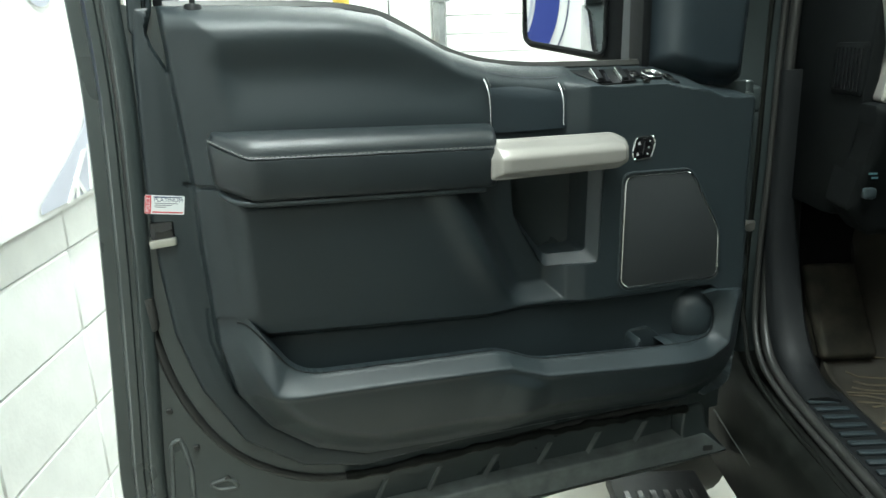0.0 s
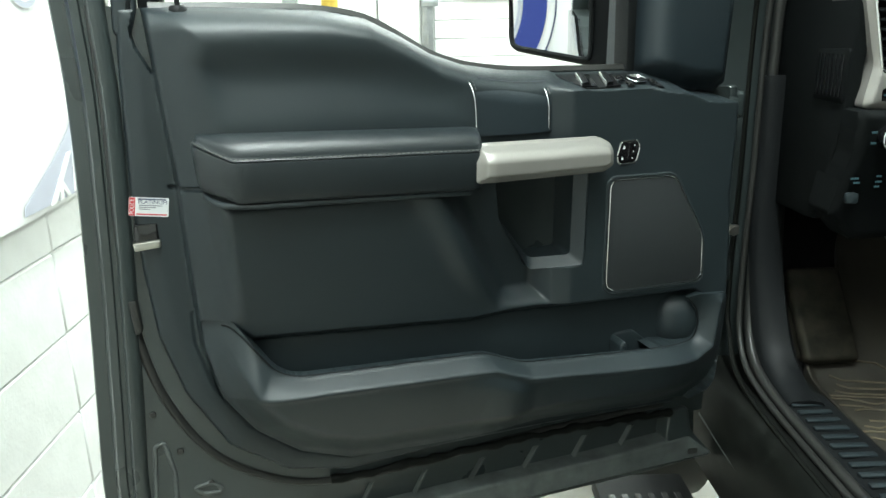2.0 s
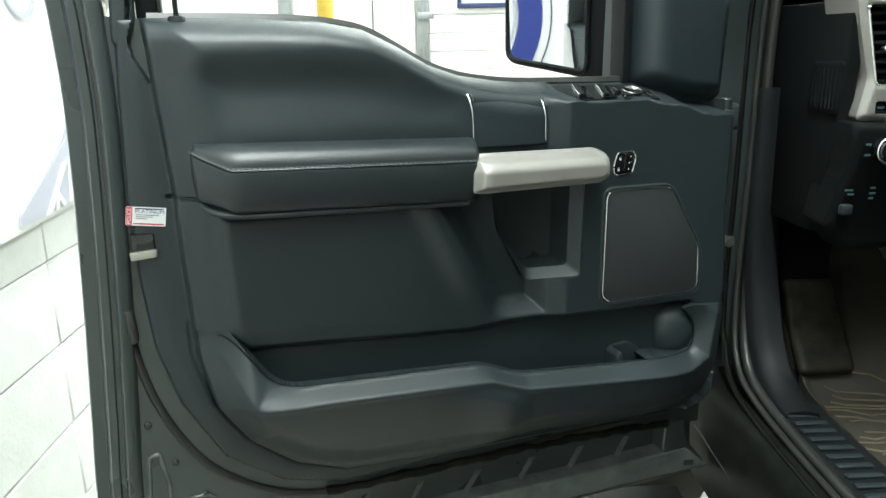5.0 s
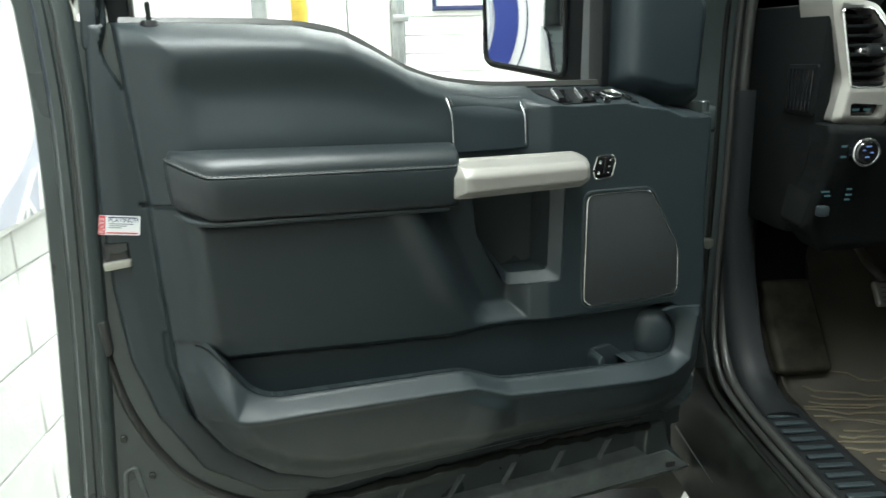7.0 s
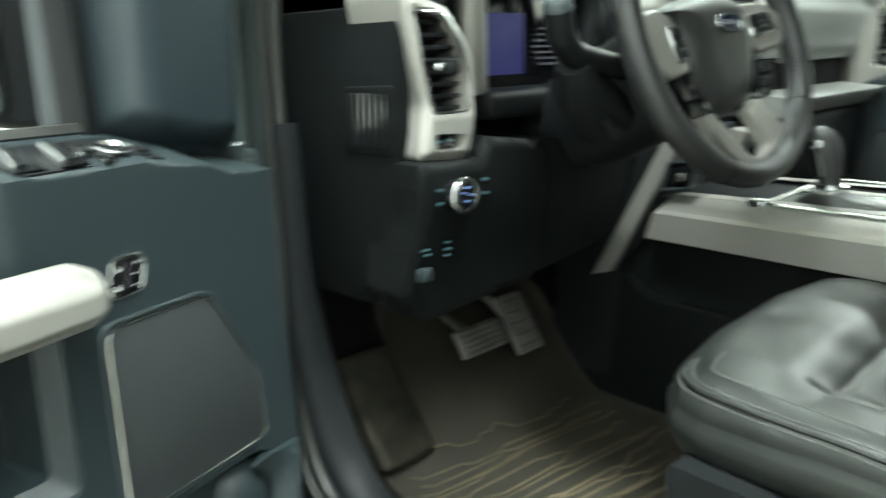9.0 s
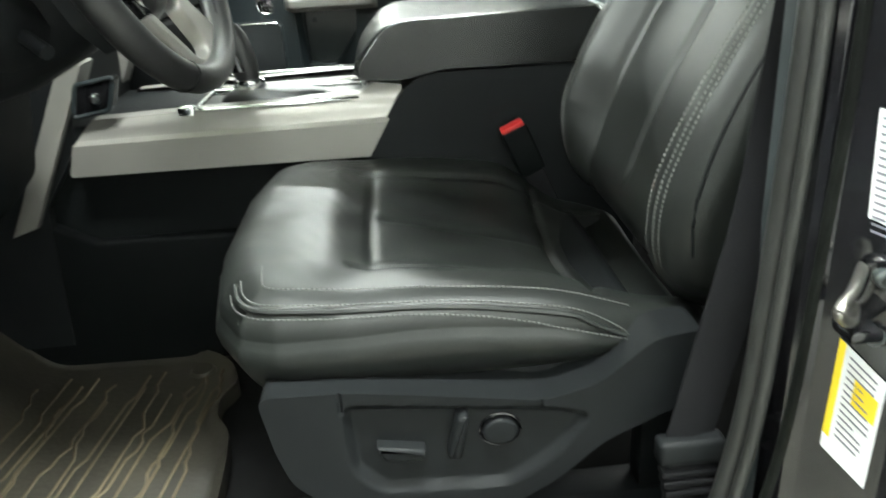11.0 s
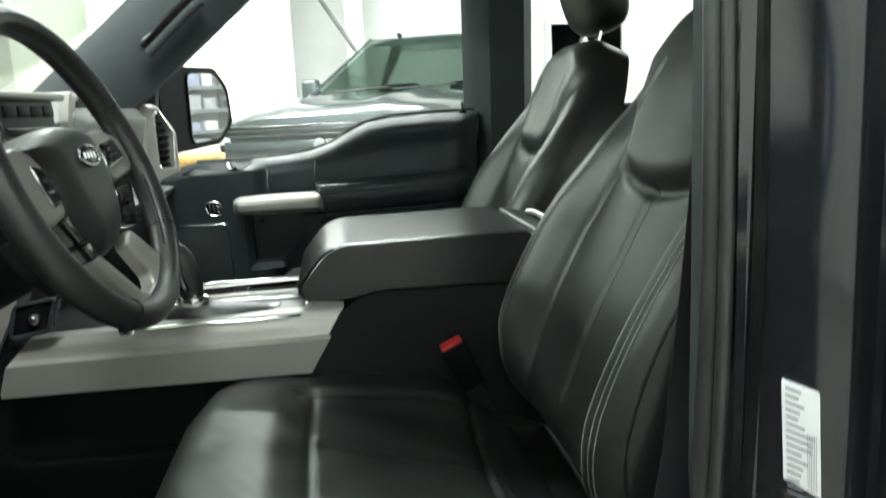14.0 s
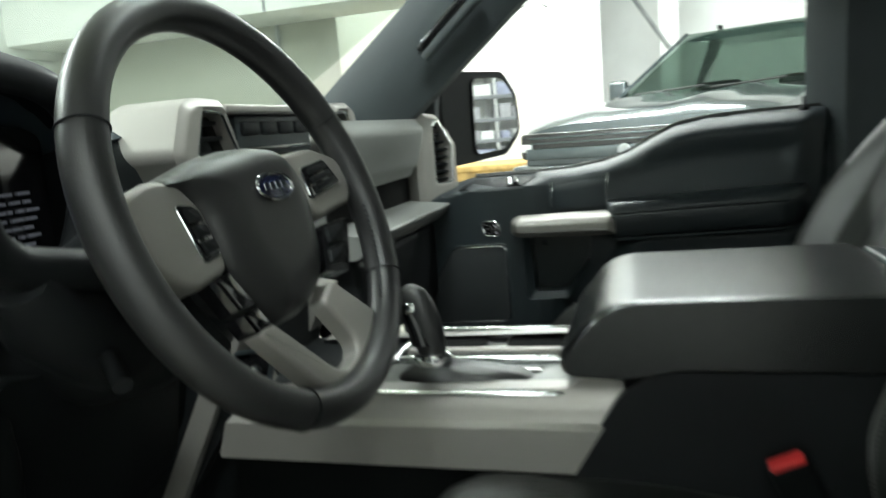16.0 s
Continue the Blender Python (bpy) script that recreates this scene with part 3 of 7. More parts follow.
# ceiling fixtures
for lx, ly, ll, la, lw in LAMPS:
    fx = thing("ceiling_light", "long white tube fixture under the ceiling", "ceiling light", group="ceiling lights")
    a, b = ((lx - 0.17, ly - ll / 2), (lx + 0.17, ly + ll / 2)) if la else ((lx - ll / 2, ly - 0.17), (lx + ll / 2, ly + 0.17))
    part("housing", box("housing", (a[0], a[1], CEIL - 0.09), (b[0], b[1], CEIL), WALL_WHITE, 0.01), fx)
    for s in (-0.08, 0.08):
        p0, p1 = ((lx + s, a[1] + 0.05), (lx + s, b[1] - 0.05)) if la else ((a[0] + 0.05, ly + s), (b[0] - 0.05, ly + s))
        part("tube", cyl("tube", (*p0, CEIL - 0.115), (*p1, CEIL - 0.115), 0.018, TUBE_GLOW, sides=10), fx)

# ---- doors of the pickup ----
HINGE, SWING = Vector((0.65, 1.715, 0)), radians(17)
DU, DN = Vector((-math.cos(SWING), -math.sin(SWING), 0)), Vector((math.sin(SWING), -math.cos(SWING), 0))


def on_driver_door(u, z, w):
    return HINGE + DU * u + DN * w + Vector((0, 0, z))


def on_passenger_door(u, z, w):
    return Vector((2.44 - w, 1.69 - 1.1 * u, z))


SILL_LINE = [(1.034, 1.437), (0.995, 1.437), (0.857, 1.435), (0.766, 1.43), (0.704, 1.418), (0.656, 1.394), (0.606, 1.365), (0.554, 1.347), (0.49, 1.337), (0.425, 1.333), (0.261, 1.33), (0.19, 1.312), (0.155, 1.293), (0.095, 1.284)]
RIM_LINE = rounded([(0.972, 1.012), (0.943, 1.014), (0.926, 0.996), (0.879, 0.928), (0.848, 0.916), (0.70, 0.9115), (0.558, 0.907), (0.491, 0.879), (0.34, 0.869), (0.19, 0.859), (0.154, 0.861), (0.144, 0.889), (0.149, 0.917), (0.175, 0.944)], 0.018, 4, closed=False)
TRIM_LINE = SILL_LINE + [(0.097, 1.117), (0.085, 0.971), (0.088, 0.88), (0.10, 0.74), (0.136, 0.695), (0.40, 0.703), (0.60, 0.701), (0.767, 0.690), (0.869, 0.712), (0.955, 0.775), (1.01, 0.875), (1.037, 0.972), (1.046, 1.078), (1.048, 1.20), (1.044, 1.30), (1.040, 1.38)]
PAD = [(0.948, 1.366), (0.92, 1.380), (0.771, 1.376), (0.692, 1.364), (0.627, 1.340), (0.562, 1.322), (0.555, 1.25), (0.948, 1.26)]
GRAB = [(0.5215, 1.190), (0.372, 1.190), (0.376, 1.025), (0.464, 1.022), (0.5150, 1.113)]
GRAB_IN = [(0.520, 1.188), (0.388, 1.188), (0.391, 1.040), (0.459, 1.038), (0.5135, 1.115)]
INSERT = [(0.952, 1.195), (0.47, 1.19), (0.47, 1.11), (0.43, 1.04), (0.43, 0.965), (0.50, 0.965), (0.563, 0.952), (0.905, 0.972), (0.94, 1.0)]


GROOVE = [(0.999, 1.353), (1.016, 1.387), (1.020, 1.406), (1.011, 1.434), (1.010, 1.46), (1.003, 1.46), (1.004, 1.435), (1.002, 1.405), (1.000, 1.38)]
INNER = [(1.004, 1.46), (0.03, 1.46), (0.03, 0.69), (0.156, 0.720), (0.429, 0.733), (0.60, 0.722), (0.77, 0.727), (0.85, 0.757), (0.916, 0.811), (0.96, 0.877), (0.978, 0.955), (0.985, 1.104), (0.986, 1.20), (0.997, 1.353)]
CREASE = [(0.972, 1.021), (0.921, 0.924), (0.906, 0.898), (0.806, 0.8965), (0.548, 0.887), (0.487, 0.8635), (0.321, 0.849), (0.17, 0.838), (0.125, 0.85), (0.112, 0.93)]
LIP = RIM_LINE + [(0.151, 0.948), (0.100, 0.944), (0.088, 0.93), (0.090, 0.88), (0.112, 0.742), (0.140, 0.700), (0.429, 0.712), (0.60, 0.717), (0.77, 0.722), (0.853, 0.752), (0.920, 0.807), (0.964, 0.875), (0.984, 0.955), (0.986, 1.005)]
POCKET = [(0.935, 1.0), (0.93, 0.86), (0.13, 0.82), (0.13, 0.935), (0.16, 0.955), (0.30, 0.957), (0.5, 0.960), (0.563, 0.955), (0.905, 0.975)]


def moulding(U, V):
    """Depth of the moulded door trim and of its pocket lip."""
    s = U[1, 0] - U[0, 0]
    k = max(1, round(0.004 / s))
    front = np.clip((0.435 - U) / 0.035, 0, 1)
    h = 0.112 + 0.014 * front
    edge = gap(U, V, TRIM_LINE)
    top = np.interp(U.ravel(), [p[0] for p in SILL_LINE[::-1]], [p[1] for p in SILL_LINE[::-1]]).reshape(U.shape) - V
    # soft padded upper, hollowed above the arm rest
    g = gap(U, V, PAD)
    hollow = 0.096 + 0.020 * ease(1.385 - V, 0.0, 0.14)
    h = h + (hollow - h) * ease(g, -0.014, 0.050)
    h = blur(h, k)
    # insert below the arm rest, folding back along a diagonal
    gi = gap(U, V, INSERT)
    d = ((0.600 - U) * 0.90 + (1.12 - V) * -0.436)
    panel = 0.132 + 0.009 * np.exp(-((d + 0.010) / 0.022) ** 2) * ease(V, 0.97, 1.06) - 0.034 * ease(d, -0.004, 0.042) - 0.008 * ease(V, 1.16, 1.19) - 0.026 * ease(1.17 - V, 0, 0.30)
    h = h + (panel - h) * ease(gi, -0.003, 0.030)
    # map pocket lip: a flat chamfer, then the bowed face
    rim, crease = edge_gap(U, V, RIM_LINE, closed=False), edge_gap(U, V, CREASE, closed=False)
    below = inside(U, V, CREASE + [(0.04, 0.95), (0.04, 0.6), (1.1, 0.6), (1.1, 1.021)])
    lip = np.where(below, 0.176 - 0.062 * ease(crease, -0.02, 0.18) - 0.003 * ease(crease, 0, 0.01), 0.142 + 0.034 * rim / (rim + crease + 1e-6))
    lip = lip + 0.010 * ease(U, 0.47, 0.52) * ease(0.62 - U, 0, 0.10) * below * ease(crease, 0, 0.03)
    lip = lip - 0.040 * ease(0.24 - U, 0, 0.18) - 0.020 * ease(U, 0.86, 1.0)
    lip = blur(lip, max(1, round(0.003 / s)), 1)
    # outer flange stands back from the moulding
    go = gap(U, V, INNER)
    flange = 0.054 + 0.004 * ease(edge, 0.0, 0.03)
    out = 0.45 * ease(go, -0.003, 0.006) + 0.55 * ease(go, 0.002, 0.070) ** 0.8
    h, lip = flange + (h - flange) * out, flange + (lip - flange) * out
    h = np.where((U > 0.90) & (U < 0.995) & (np.abs(V - 1.196) < 0.0026), h - 0.006, h)
    h = h - 0.040 * ease(gap(U, V, GROOVE), -0.002, 0.003)
    # switch deck slopes down towards the cabin
    deep = np.interp(U.ravel(), [0.09, 0.126, 0.234, 0.40], [0.012, 0.014, 0.029, 0.028]).reshape(U.shape)
    slope = 0.036 + 0.095 * np.clip(top, 0, deep) / deep
    h = np.where(top < deep, h * (1 - front) + front * np.minimum(h, slope), h)
    # rolled sill edge
    roll = np.clip(1 - np.clip(top, 0, 1) / 0.034, 0, 1) * (U < 1.008)
    h = h - (1 - front) * (h - 0.045) * (1 - np.sqrt(np.clip(1 - roll ** 2, 0, 1)))
    rim2 = np.clip(1 - np.clip(edge, 0, 1) / 0.008, 0, 1)
    soft = 0.008 * (1 - np.sqrt(np.clip(1 - rim2 ** 2, 0, 1)))
    return h - soft, lip - soft


def trim_height(U, V):
    h, lip = moulding(U, V)
    cut = ease(gap(U, V, POCKET), -0.004, 0.012)
    h = h + (0.092 - h) * cut
    gl = gap(U, V, LIP)
    under = np.where(gl > -0.003, np.minimum(h, lip - 0.002), h)
    return np.where(gl > 0.010, np.minimum(0.092, lip - 0.035), under)


def lip_height(U, V):
    h, lip = moulding(U, V)
    return lip + (h - 0.004 - lip) * ease(V, 0.900, 1.004) * ease(U, 0.880, 0.955)


SHELL = [(1.118, 1.44), (1.116, 1.302), (1.127, 1.077), (1.142, 0.863), (1.152, 0.72), (1.147, 0.60), (1.11, 0.555), (0.9, 0.535), (0.5, 0.53), (0.10, 0.535), (0.025, 0.548), (0.05, 0.60), (0.055, 0.70), (0.05, 1.0), (0.05, 1.29), (0.20, 1.30), (0.5, 1.312), (0.64, 1.345), (0.74, 1.395), (0.82, 1.42)]


SHELL_IN = [(u - 0.066, z) for u, z in SHELL[:6]] + [(1.05, 0.555)] + [(0.90, 0.548), (0.842, 0.560), (0.832, 0.648), (0.60, 0.652), (0.30, 0.656), (0.055, 0.660)] + SHELL[13:]
REAR_EDGE = [(1.118, 1.44), (1.116, 1.302), (1.127, 1.077), (1.142, 0.863), (1.152, 0.72), (1.149, 0.62), (1.135, 0.575)]


def shell_height(U, V):
    """Stamped inner steel of the door with its pressed recesses."""
    h = np.full(U.shape, 0.040)
    return h


def pickup_door(place, step, label, driver):
    door = thing("driver_door" if driver else "passenger_door", label, "car door")
    p = lambda n, me, lab="", under=door: part(n, me, under, lab)
    # steel
    p("inner_steel_panel", relief("inner_steel_panel", SHELL_IN, shell_height, step * 1.1, -0.09, place, PAINT), "dark grey painted stamped steel")
    p("outer_skin", prism("outer_skin", SHELL, -0.098, -0.082, place, PAINT_OUT, 0.003))
    across = [(0.0, -0.09), (0.0, 0.010), (0.002, 0.014), (0.020, 0.016), (0.024, 0.034), (0.028, 0.040), (0.038, 0.041), (0.040, 0.036), (0.046, 0.036), (0.049, 0.050), (0.052, 0.053), (0.064, 0.053), (0.068, 0.050), (0.071, 0.038), (0.071, -0.02)]
    p("rear_flange", loft("rear_flange", [[place(u - a, z, w) for a, w in across] for u, z in spline(([(1.02, 1.95), (1.092, 1.64), (1.120, 1.50)] if driver else []) + REAR_EDGE, 8)], PAINT, angle=40), "stepped painted steel flange")
    # pressed panels, each rimmed by a paler bead
    for tri in ([(1.052, 0.795), (1.066, 0.790), (1.078, 0.66), (1.046, 0.652), (1.042, 0.74)], [(1.018, 0.706), (1.004, 0.692), (0.972, 0.690), (0.985, 0.710)]):
        q = rounded(tri, 0.010, 4)
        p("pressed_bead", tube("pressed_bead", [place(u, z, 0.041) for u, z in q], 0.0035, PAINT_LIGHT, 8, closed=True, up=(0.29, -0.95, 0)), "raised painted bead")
        p("pressed_panel", prism("pressed_panel", q, 0.030, 0.0405, place, PAINT, 0))
    p("lower_web_panel", prism("lower_web_panel", [(0.842, 0.575), (0.835, 0.655), (0.60, 0.660), (0.30, 0.663), (0.055, 0.668), (0.05, 0.590)], -0.09, 0.014, place, PAINT, 0.0), "recessed painted steel")
    # hem is paler than the web on the driver's door only
    p("lower_hem", prism("lower_hem", rounded([(0.90, 0.540), (0.86, 0.588), (0.507, 0.600), (0.291, 0.603), (0.138, 0.611), (0.088, 0.614), (0.027, 0.560), (0.155, 0.551), (0.386, 0.548), (0.6, 0.535)], 0.008), -0.09, 0.052, place, PAINT_LIGHT if driver else PAINT, 0.006, 3), "pale grey folded steel hem")
    p("front_gusset", prism("front_gusset", rounded([(0.136, 0.675), (0.094, 0.678), (0.084, 0.625), (0.030, 0.561), (0.10, 0.575), (0.142, 0.612)], 0.012), -0.06, 0.050, place, PAINT, 0.005, 3))
    p("hem_slot", prism("hem_slot", rounded([(0.090, 0.584), (0.068, 0.582), (0.068, 0.571), (0.090, 0.573)], 0.002), 0.0515, 0.0535, place, RUBBER, 0))
    # ribs paler than the web: their lit edges are put into the colour
    for ur, zt, lean, drop in ((0.723, 0.640, 0.022, 0.045), (0.624, 0.642, 0.026, 0.050), (0.513, 0.642, 0.032, 0.050), (0.405, 0.644, 0.030, 0.048), (0.303, 0.645, 0.027, 0.046), (0.202, 0.646, 0.024, 0.042)):
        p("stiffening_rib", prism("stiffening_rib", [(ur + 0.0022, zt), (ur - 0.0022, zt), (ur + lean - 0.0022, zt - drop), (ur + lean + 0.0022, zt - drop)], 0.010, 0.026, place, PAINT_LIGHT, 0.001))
    # trim
    p("map_pocket", relief("map_pocket", LIP, lip_height, step * 0.75, lambda u, v: np.interp(u, [0.06, 0.24, 0.86, 0.93, 0.99], [0.10, 0.136, 0.122, 0.085, 0.05]) if v > 0.863 else 0.03, place, PLASTIC), "charcoal moulded map pocket")
    p("trim_panel", relief("trim_panel", TRIM_LINE, trim_height, step, 0.03, place, PLASTIC, holes=(rounded(GRAB, 0.008, 3),)), "charcoal grained moulded trim")
    # window frame
    if driver:
        p("rear_window_post", prism("rear_window_post", [(1.060, 1.43), (1.116, 1.43), (1.118, 1.50), (1.09, 1.64), (1.018, 1.95), (0.93, 1.95), (1.03, 1.50)], -0.09, 0.008, place, PAINT, 0.004), "dark painted window post")
        p("post_trim", prism("post_trim", rounded([(1.042, 1.405), (1.036, 1.50), (0.945, 1.95), (0.915, 1.95), (1.008, 1.50), (1.010, 1.432), (1.019, 1.405), (1.022, 1.39)], 0.006), 0.0, 0.052, place, PLASTIC, 0.006, 3), "charcoal moulded post trim")
        p("rear_glass_channel", prism("rear_glass_channel", [(0.980, 1.425), (1.008, 1.425), (1.008, 1.50), (0.915, 1.95), (0.885, 1.95), (0.980, 1.50)], -0.05, 0.030, place, PLASTIC_DARK, 0.004))
        p("rear_glass_seal", prism("rear_glass_seal", [(0.974, 1.425), (0.980, 1.425), (0.980, 1.50), (0.885, 1.95), (0.879, 1.95), (0.974, 1.50)], -0.05, 0.038, place, RUBBER, 0.003))
    else:
        p("rear_window_post", prism("rear_window_post", [(1.005, 1.425), (1.108, 1.425), (1.108, 2.02), (1.005, 2.02)], -0.05, 0.03, place, PLASTIC_DARK, 0.006))
        p("rear_glass_seal", prism("rear_glass_seal", [(0.991, 1.425), (1.005, 1.425), (1.005, 2.02), (0.991, 2.02)], -0.05, 0.042, place, RUBBER, 0.004))
    front = (lambda u, z, w: place(u, z, w)) if driver else (lambda u, z, w: place(u * 0.66 if z < 1.7 else u - 0.08, z, w))
    sail = [(0.253, 1.322), (0.214, 1.308), (0.158, 1.292), (0.09, 1.286), (0.068, 1.30), (0.06, 1.45), (0.13, 1.60), (0.40, 1.98), (0.47, 1.98), (0.27, 1.60), (0.250, 1.50)]
    p("mirror_sail_trim", relief("mirror_sail_trim", sail, lambda U, V: 0.045 + 0.035 * ease(gap(U, V, sail), 0.0, 0.035) - 0.02 * ease(U, 0.19, 0.25), 0.006, -0.04, front, PLASTIC_SOFT))
    p("front_glass_channel", prism("front_glass_channel", [(0.268, 1.325), (0.253, 1.325), (0.252, 1.50), (0.27, 1.60), (0.49, 2.0), (0.505, 2.0), (0.29, 1.60), (0.27, 1.50)], 0.012, 0.052, front, PLASTIC_DARK, 0.003))
    p("header", prism("header", [(0.40, 1.955), (0.96, 1.985), (0.955, 2.03), (0.38, 2.0)], -0.05, 0.03, place, PLASTIC_DARK, 0.005))
    # belt seal along the sill
    p("belt_seal", tube("belt_seal", [place(u, z - 0.001, 0.037) for u, z in spline(SILL_LINE[1:11], 5)], 0.009, RUBBER, 6), "black rubber window seal")
    # arm rest
    plan = rounded([(0.560, 0.085), (0.560, 0.166), (0.915, 0.166), (0.960, 0.118), (0.960, 0.085)], 0.022, 6, closed=False)
    plan = [plan[0]] + [(a[0] + (b[0] - a[0]) * i / m, a[1] + (b[1] - a[1]) * i / m) for a, b in zip(plan, plan[1:]) for m in (max(1, int(math.hypot(b[0] - a[0], b[1] - a[1]) / 0.012)),) for i in range(1, m + 1)]
    seam_z = lambda u: float(np.interp(u, [0.56, 0.912, 0.935, 0.958], [1.230, 1.241, 1.250, 1.260]))
    low_z = lambda u: float(np.interp(u, [0.56, 0.912, 0.958], [1.173, 1.184, 1.196]))
    back_z = lambda u: float(np.interp(u, [0.56, 0.958], [1.260, 1.274]))

    def arm_ring(z, inset):
        out = []
        for u, w in plan:
            tilt = min(1, max(0, (u - 0.905) / 0.02))
            out.append(place(u - inset * tilt * 0.7 + (inset if u < 0.562 else 0), z(u), max(0.08, w - inset * (1 - 0.3 * tilt))))
        return out

    def arm_top(f):
        rise = 1 - (1 - f) ** 3.4
        return [place(u - (0.018 * f ** 1.5 + 0.004) * min(1, max(0, (u - 0.90) / 0.05)), seam_z(u) + 0.005 + (back_z(u) - 0.004 - seam_z(u)) * rise, w + (0.080 - w) * f ** 1.5 - 0.0035 * (1 - f)) for u, w in plan]
    mix = lambda f: lambda u: low_z(u) + (seam_z(u) - low_z(u)) * f
    rings = [arm_ring(mix(0.0), 0.06), arm_ring(mix(0.0), 0.012), arm_ring(mix(0.03), 0.008), arm_ring(mix(0.12), 0.005), arm_ring(mix(0.3), 0.0025), arm_ring(mix(0.6), 0.0005), arm_ring(mix(0.9), -0.0005), arm_ring(mix(0.98), 0.0005), arm_ring(mix(1.0), 0.0028), arm_ring(lambda u: seam_z(u) + 0.0014, 0.001), arm_ring(lambda u: seam_z(u) + 0.004, 0.0035)] + [arm_top(f) for f in (0.02, 0.06, 0.11, 0.17, 0.24, 0.33, 0.45, 0.7, 1.0)]
    rest = p("arm_rest", loft("arm_rest", rings, LEATHER, cap=False, angle=50), "black stitched leather arm rest")
    p("arm_rest_seam", stitches("arm_rest_seam", [place(u, seam_z(u) + 0.0038, w + 0.0002) for u, w in plan if w > 0.10 and u > 0.562], THREAD, 0.0068, 0.0046, 0.0008, normal=place(0, 0, 1) - place(0, 0, 0) + Vector((0, 0, 0.8))), "pale thread", rest)
    p("insert_bead", tube("insert_bead", spline([place(0.950, 1.190, 0.106), place(0.912, 1.180, 0.148), place(0.75, 1.175, 0.151), place(0.58, 1.170, 0.150)], 8), 0.0045, PLASTIC, 8))
    # leather bridge between sill and arm rest with its sewn ends
    bridge = [(0.556, 1.3475), (0.49, 1.336), (0.436, 1.3325), (0.432, 1.245), (0.556, 1.245)]

    def bridge_height(U, V):
        top = np.interp(U.ravel(), [0.43, 0.49, 0.556], [1.333, 1.337, 1.3485]).reshape(U.shape) - V
        return 0.040 + 0.074 * np.sqrt(np.clip(1 - np.clip(1 - top / 0.050, 0, 1) ** 2, 0, 1)) + 0.004 * np.sin((U - 0.43) / 0.126 * math.pi)
    p("leather_bridge", relief("leather_bridge", bridge, bridge_height, step * 0.8, 0.03, place, PLASTIC_SOFT), "charcoal vinyl wrapped bridge piece")
    for u0, u1 in ((0.558, 0.5545), (0.440, 0.4365)):
        zs = [1.250 + i * 0.004 for i in range(24)]
        top = 1.3485 if u0 > 0.5 else 1.334
        prof = [(u0 + 0.012 * ((z - 1.25) / 0.09) ** 3, z, 0.040 + 0.078 * math.sqrt(max(0, 1 - max(0, 1 - (top - z) / 0.050) ** 2))) for z in zs if z < top]
        p("bridge_piping", tube("bridge_piping", [place(u, z, w + 0.001) for u, z, w in prof], 0.0014, CHROME, 8), "bright thin piping")
        p("bridge_seam", stitches("bridge_seam", [place(u - 0.005, z, w + 0.002) for u, z, w in prof[-8:]], THREAD, 0.006, 0.0040, 0.0007, normal=place(0, 0, 1) - place(0, 0, 0)), "pale thread")
    p("bridge_top_seam", stitches("bridge_top_seam", [place(0.55 - 0.11 * i / 20, 1.331 - 0.010 * i / 20 - 0.004 * math.sin(math.pi * i / 20), 0.1035) for i in range(21)], INK, 0.005, 0.0036, 0.0006, normal=place(0, 0, 1) - place(0, 0, 0) + Vector((0, 0, 1))), "dull thread")
    # pull handle
    grip = rounded([(0.576, 1.2405), (0.373, 1.238), (0.357, 1.229), (0.356, 1.196), (0.373, 1.187), (0.576, 1.185)], 0.005, 3)
    handle = p("pull_handle", relief("pull_handle", grip, lambda U, V: 0.184 - 0.014 * (1 - ease(gap(U, V, grip), 0.0, 0.013)) - 0.020 * ease(V, 1.214, 1.242) - 0.004 * ease(U, 0.55, 0.576), step * 0.6, 0.145, place, SATIN, 40), "satin silver pull handle")
    for u0 in (0.365, 0.552):
        p("handle_post", prism("handle_post", [(u0, 1.230), (u0 + 0.02, 1.230), (u0 + 0.02, 1.196), (u0, 1.196)], 0.09, 0.15, place, PLASTIC_DARK, 0.002), "", handle)
    # grab recess: chamfered frame, deep walls and floor
    ro, ri = rounded(GRAB, 0.008, 3), rounded(GRAB_IN, 0.008, 3)
    rim_w = lambda u: float(np.interp(u, [0.375, 0.43, 0.50], [0.121, 0.108, 0.095]))
    p("grab_recess", loft("grab_recess", [[place(u, z, rim_w(u)) for u, z in ro], [place(u, z, rim_w(u) - 0.014) for u, z in ri], [place(u, z, rim_w(u) - 0.018) for u, z in ri], [place(u, z, 0.015) for u, z in ri]], PLASTIC, cap=False, angle=35), "charcoal recessed grip with a chamfered frame")
    p("recess_floor", prism("recess_floor", GRAB_IN, 0.008, 0.018, place, PLASTIC_DARK, 0))
    # inner door release seen in the grab recess
    p("release_lever", prism("release_lever", rounded([(0.52, 1.165), (0.44, 1.165), (0.43, 1.10), (0.505, 1.10)], 0.01), 0.018, 0.036, place, PLASTIC_DARK, 0.004))
    # speaker
    ring = rounded([(0.334, 1.163), (0.214, 1.161), (0.154, 1.056), (0.150, 0.973), (0.323, 0.974), (0.336, 0.986)], 0.016, 5)
    speaker = p("speaker_grille", prism("speaker_grille", ring, 0.10, 0.1285, place, GRILLE, 0.0015), "black perforated speaker grille")
    p("speaker_ring", tube("speaker_ring", [place(u, z, 0.1285) for u, z in ring], 0.0012, CHROME, 6, closed=True), "bright thin trim ring", speaker)
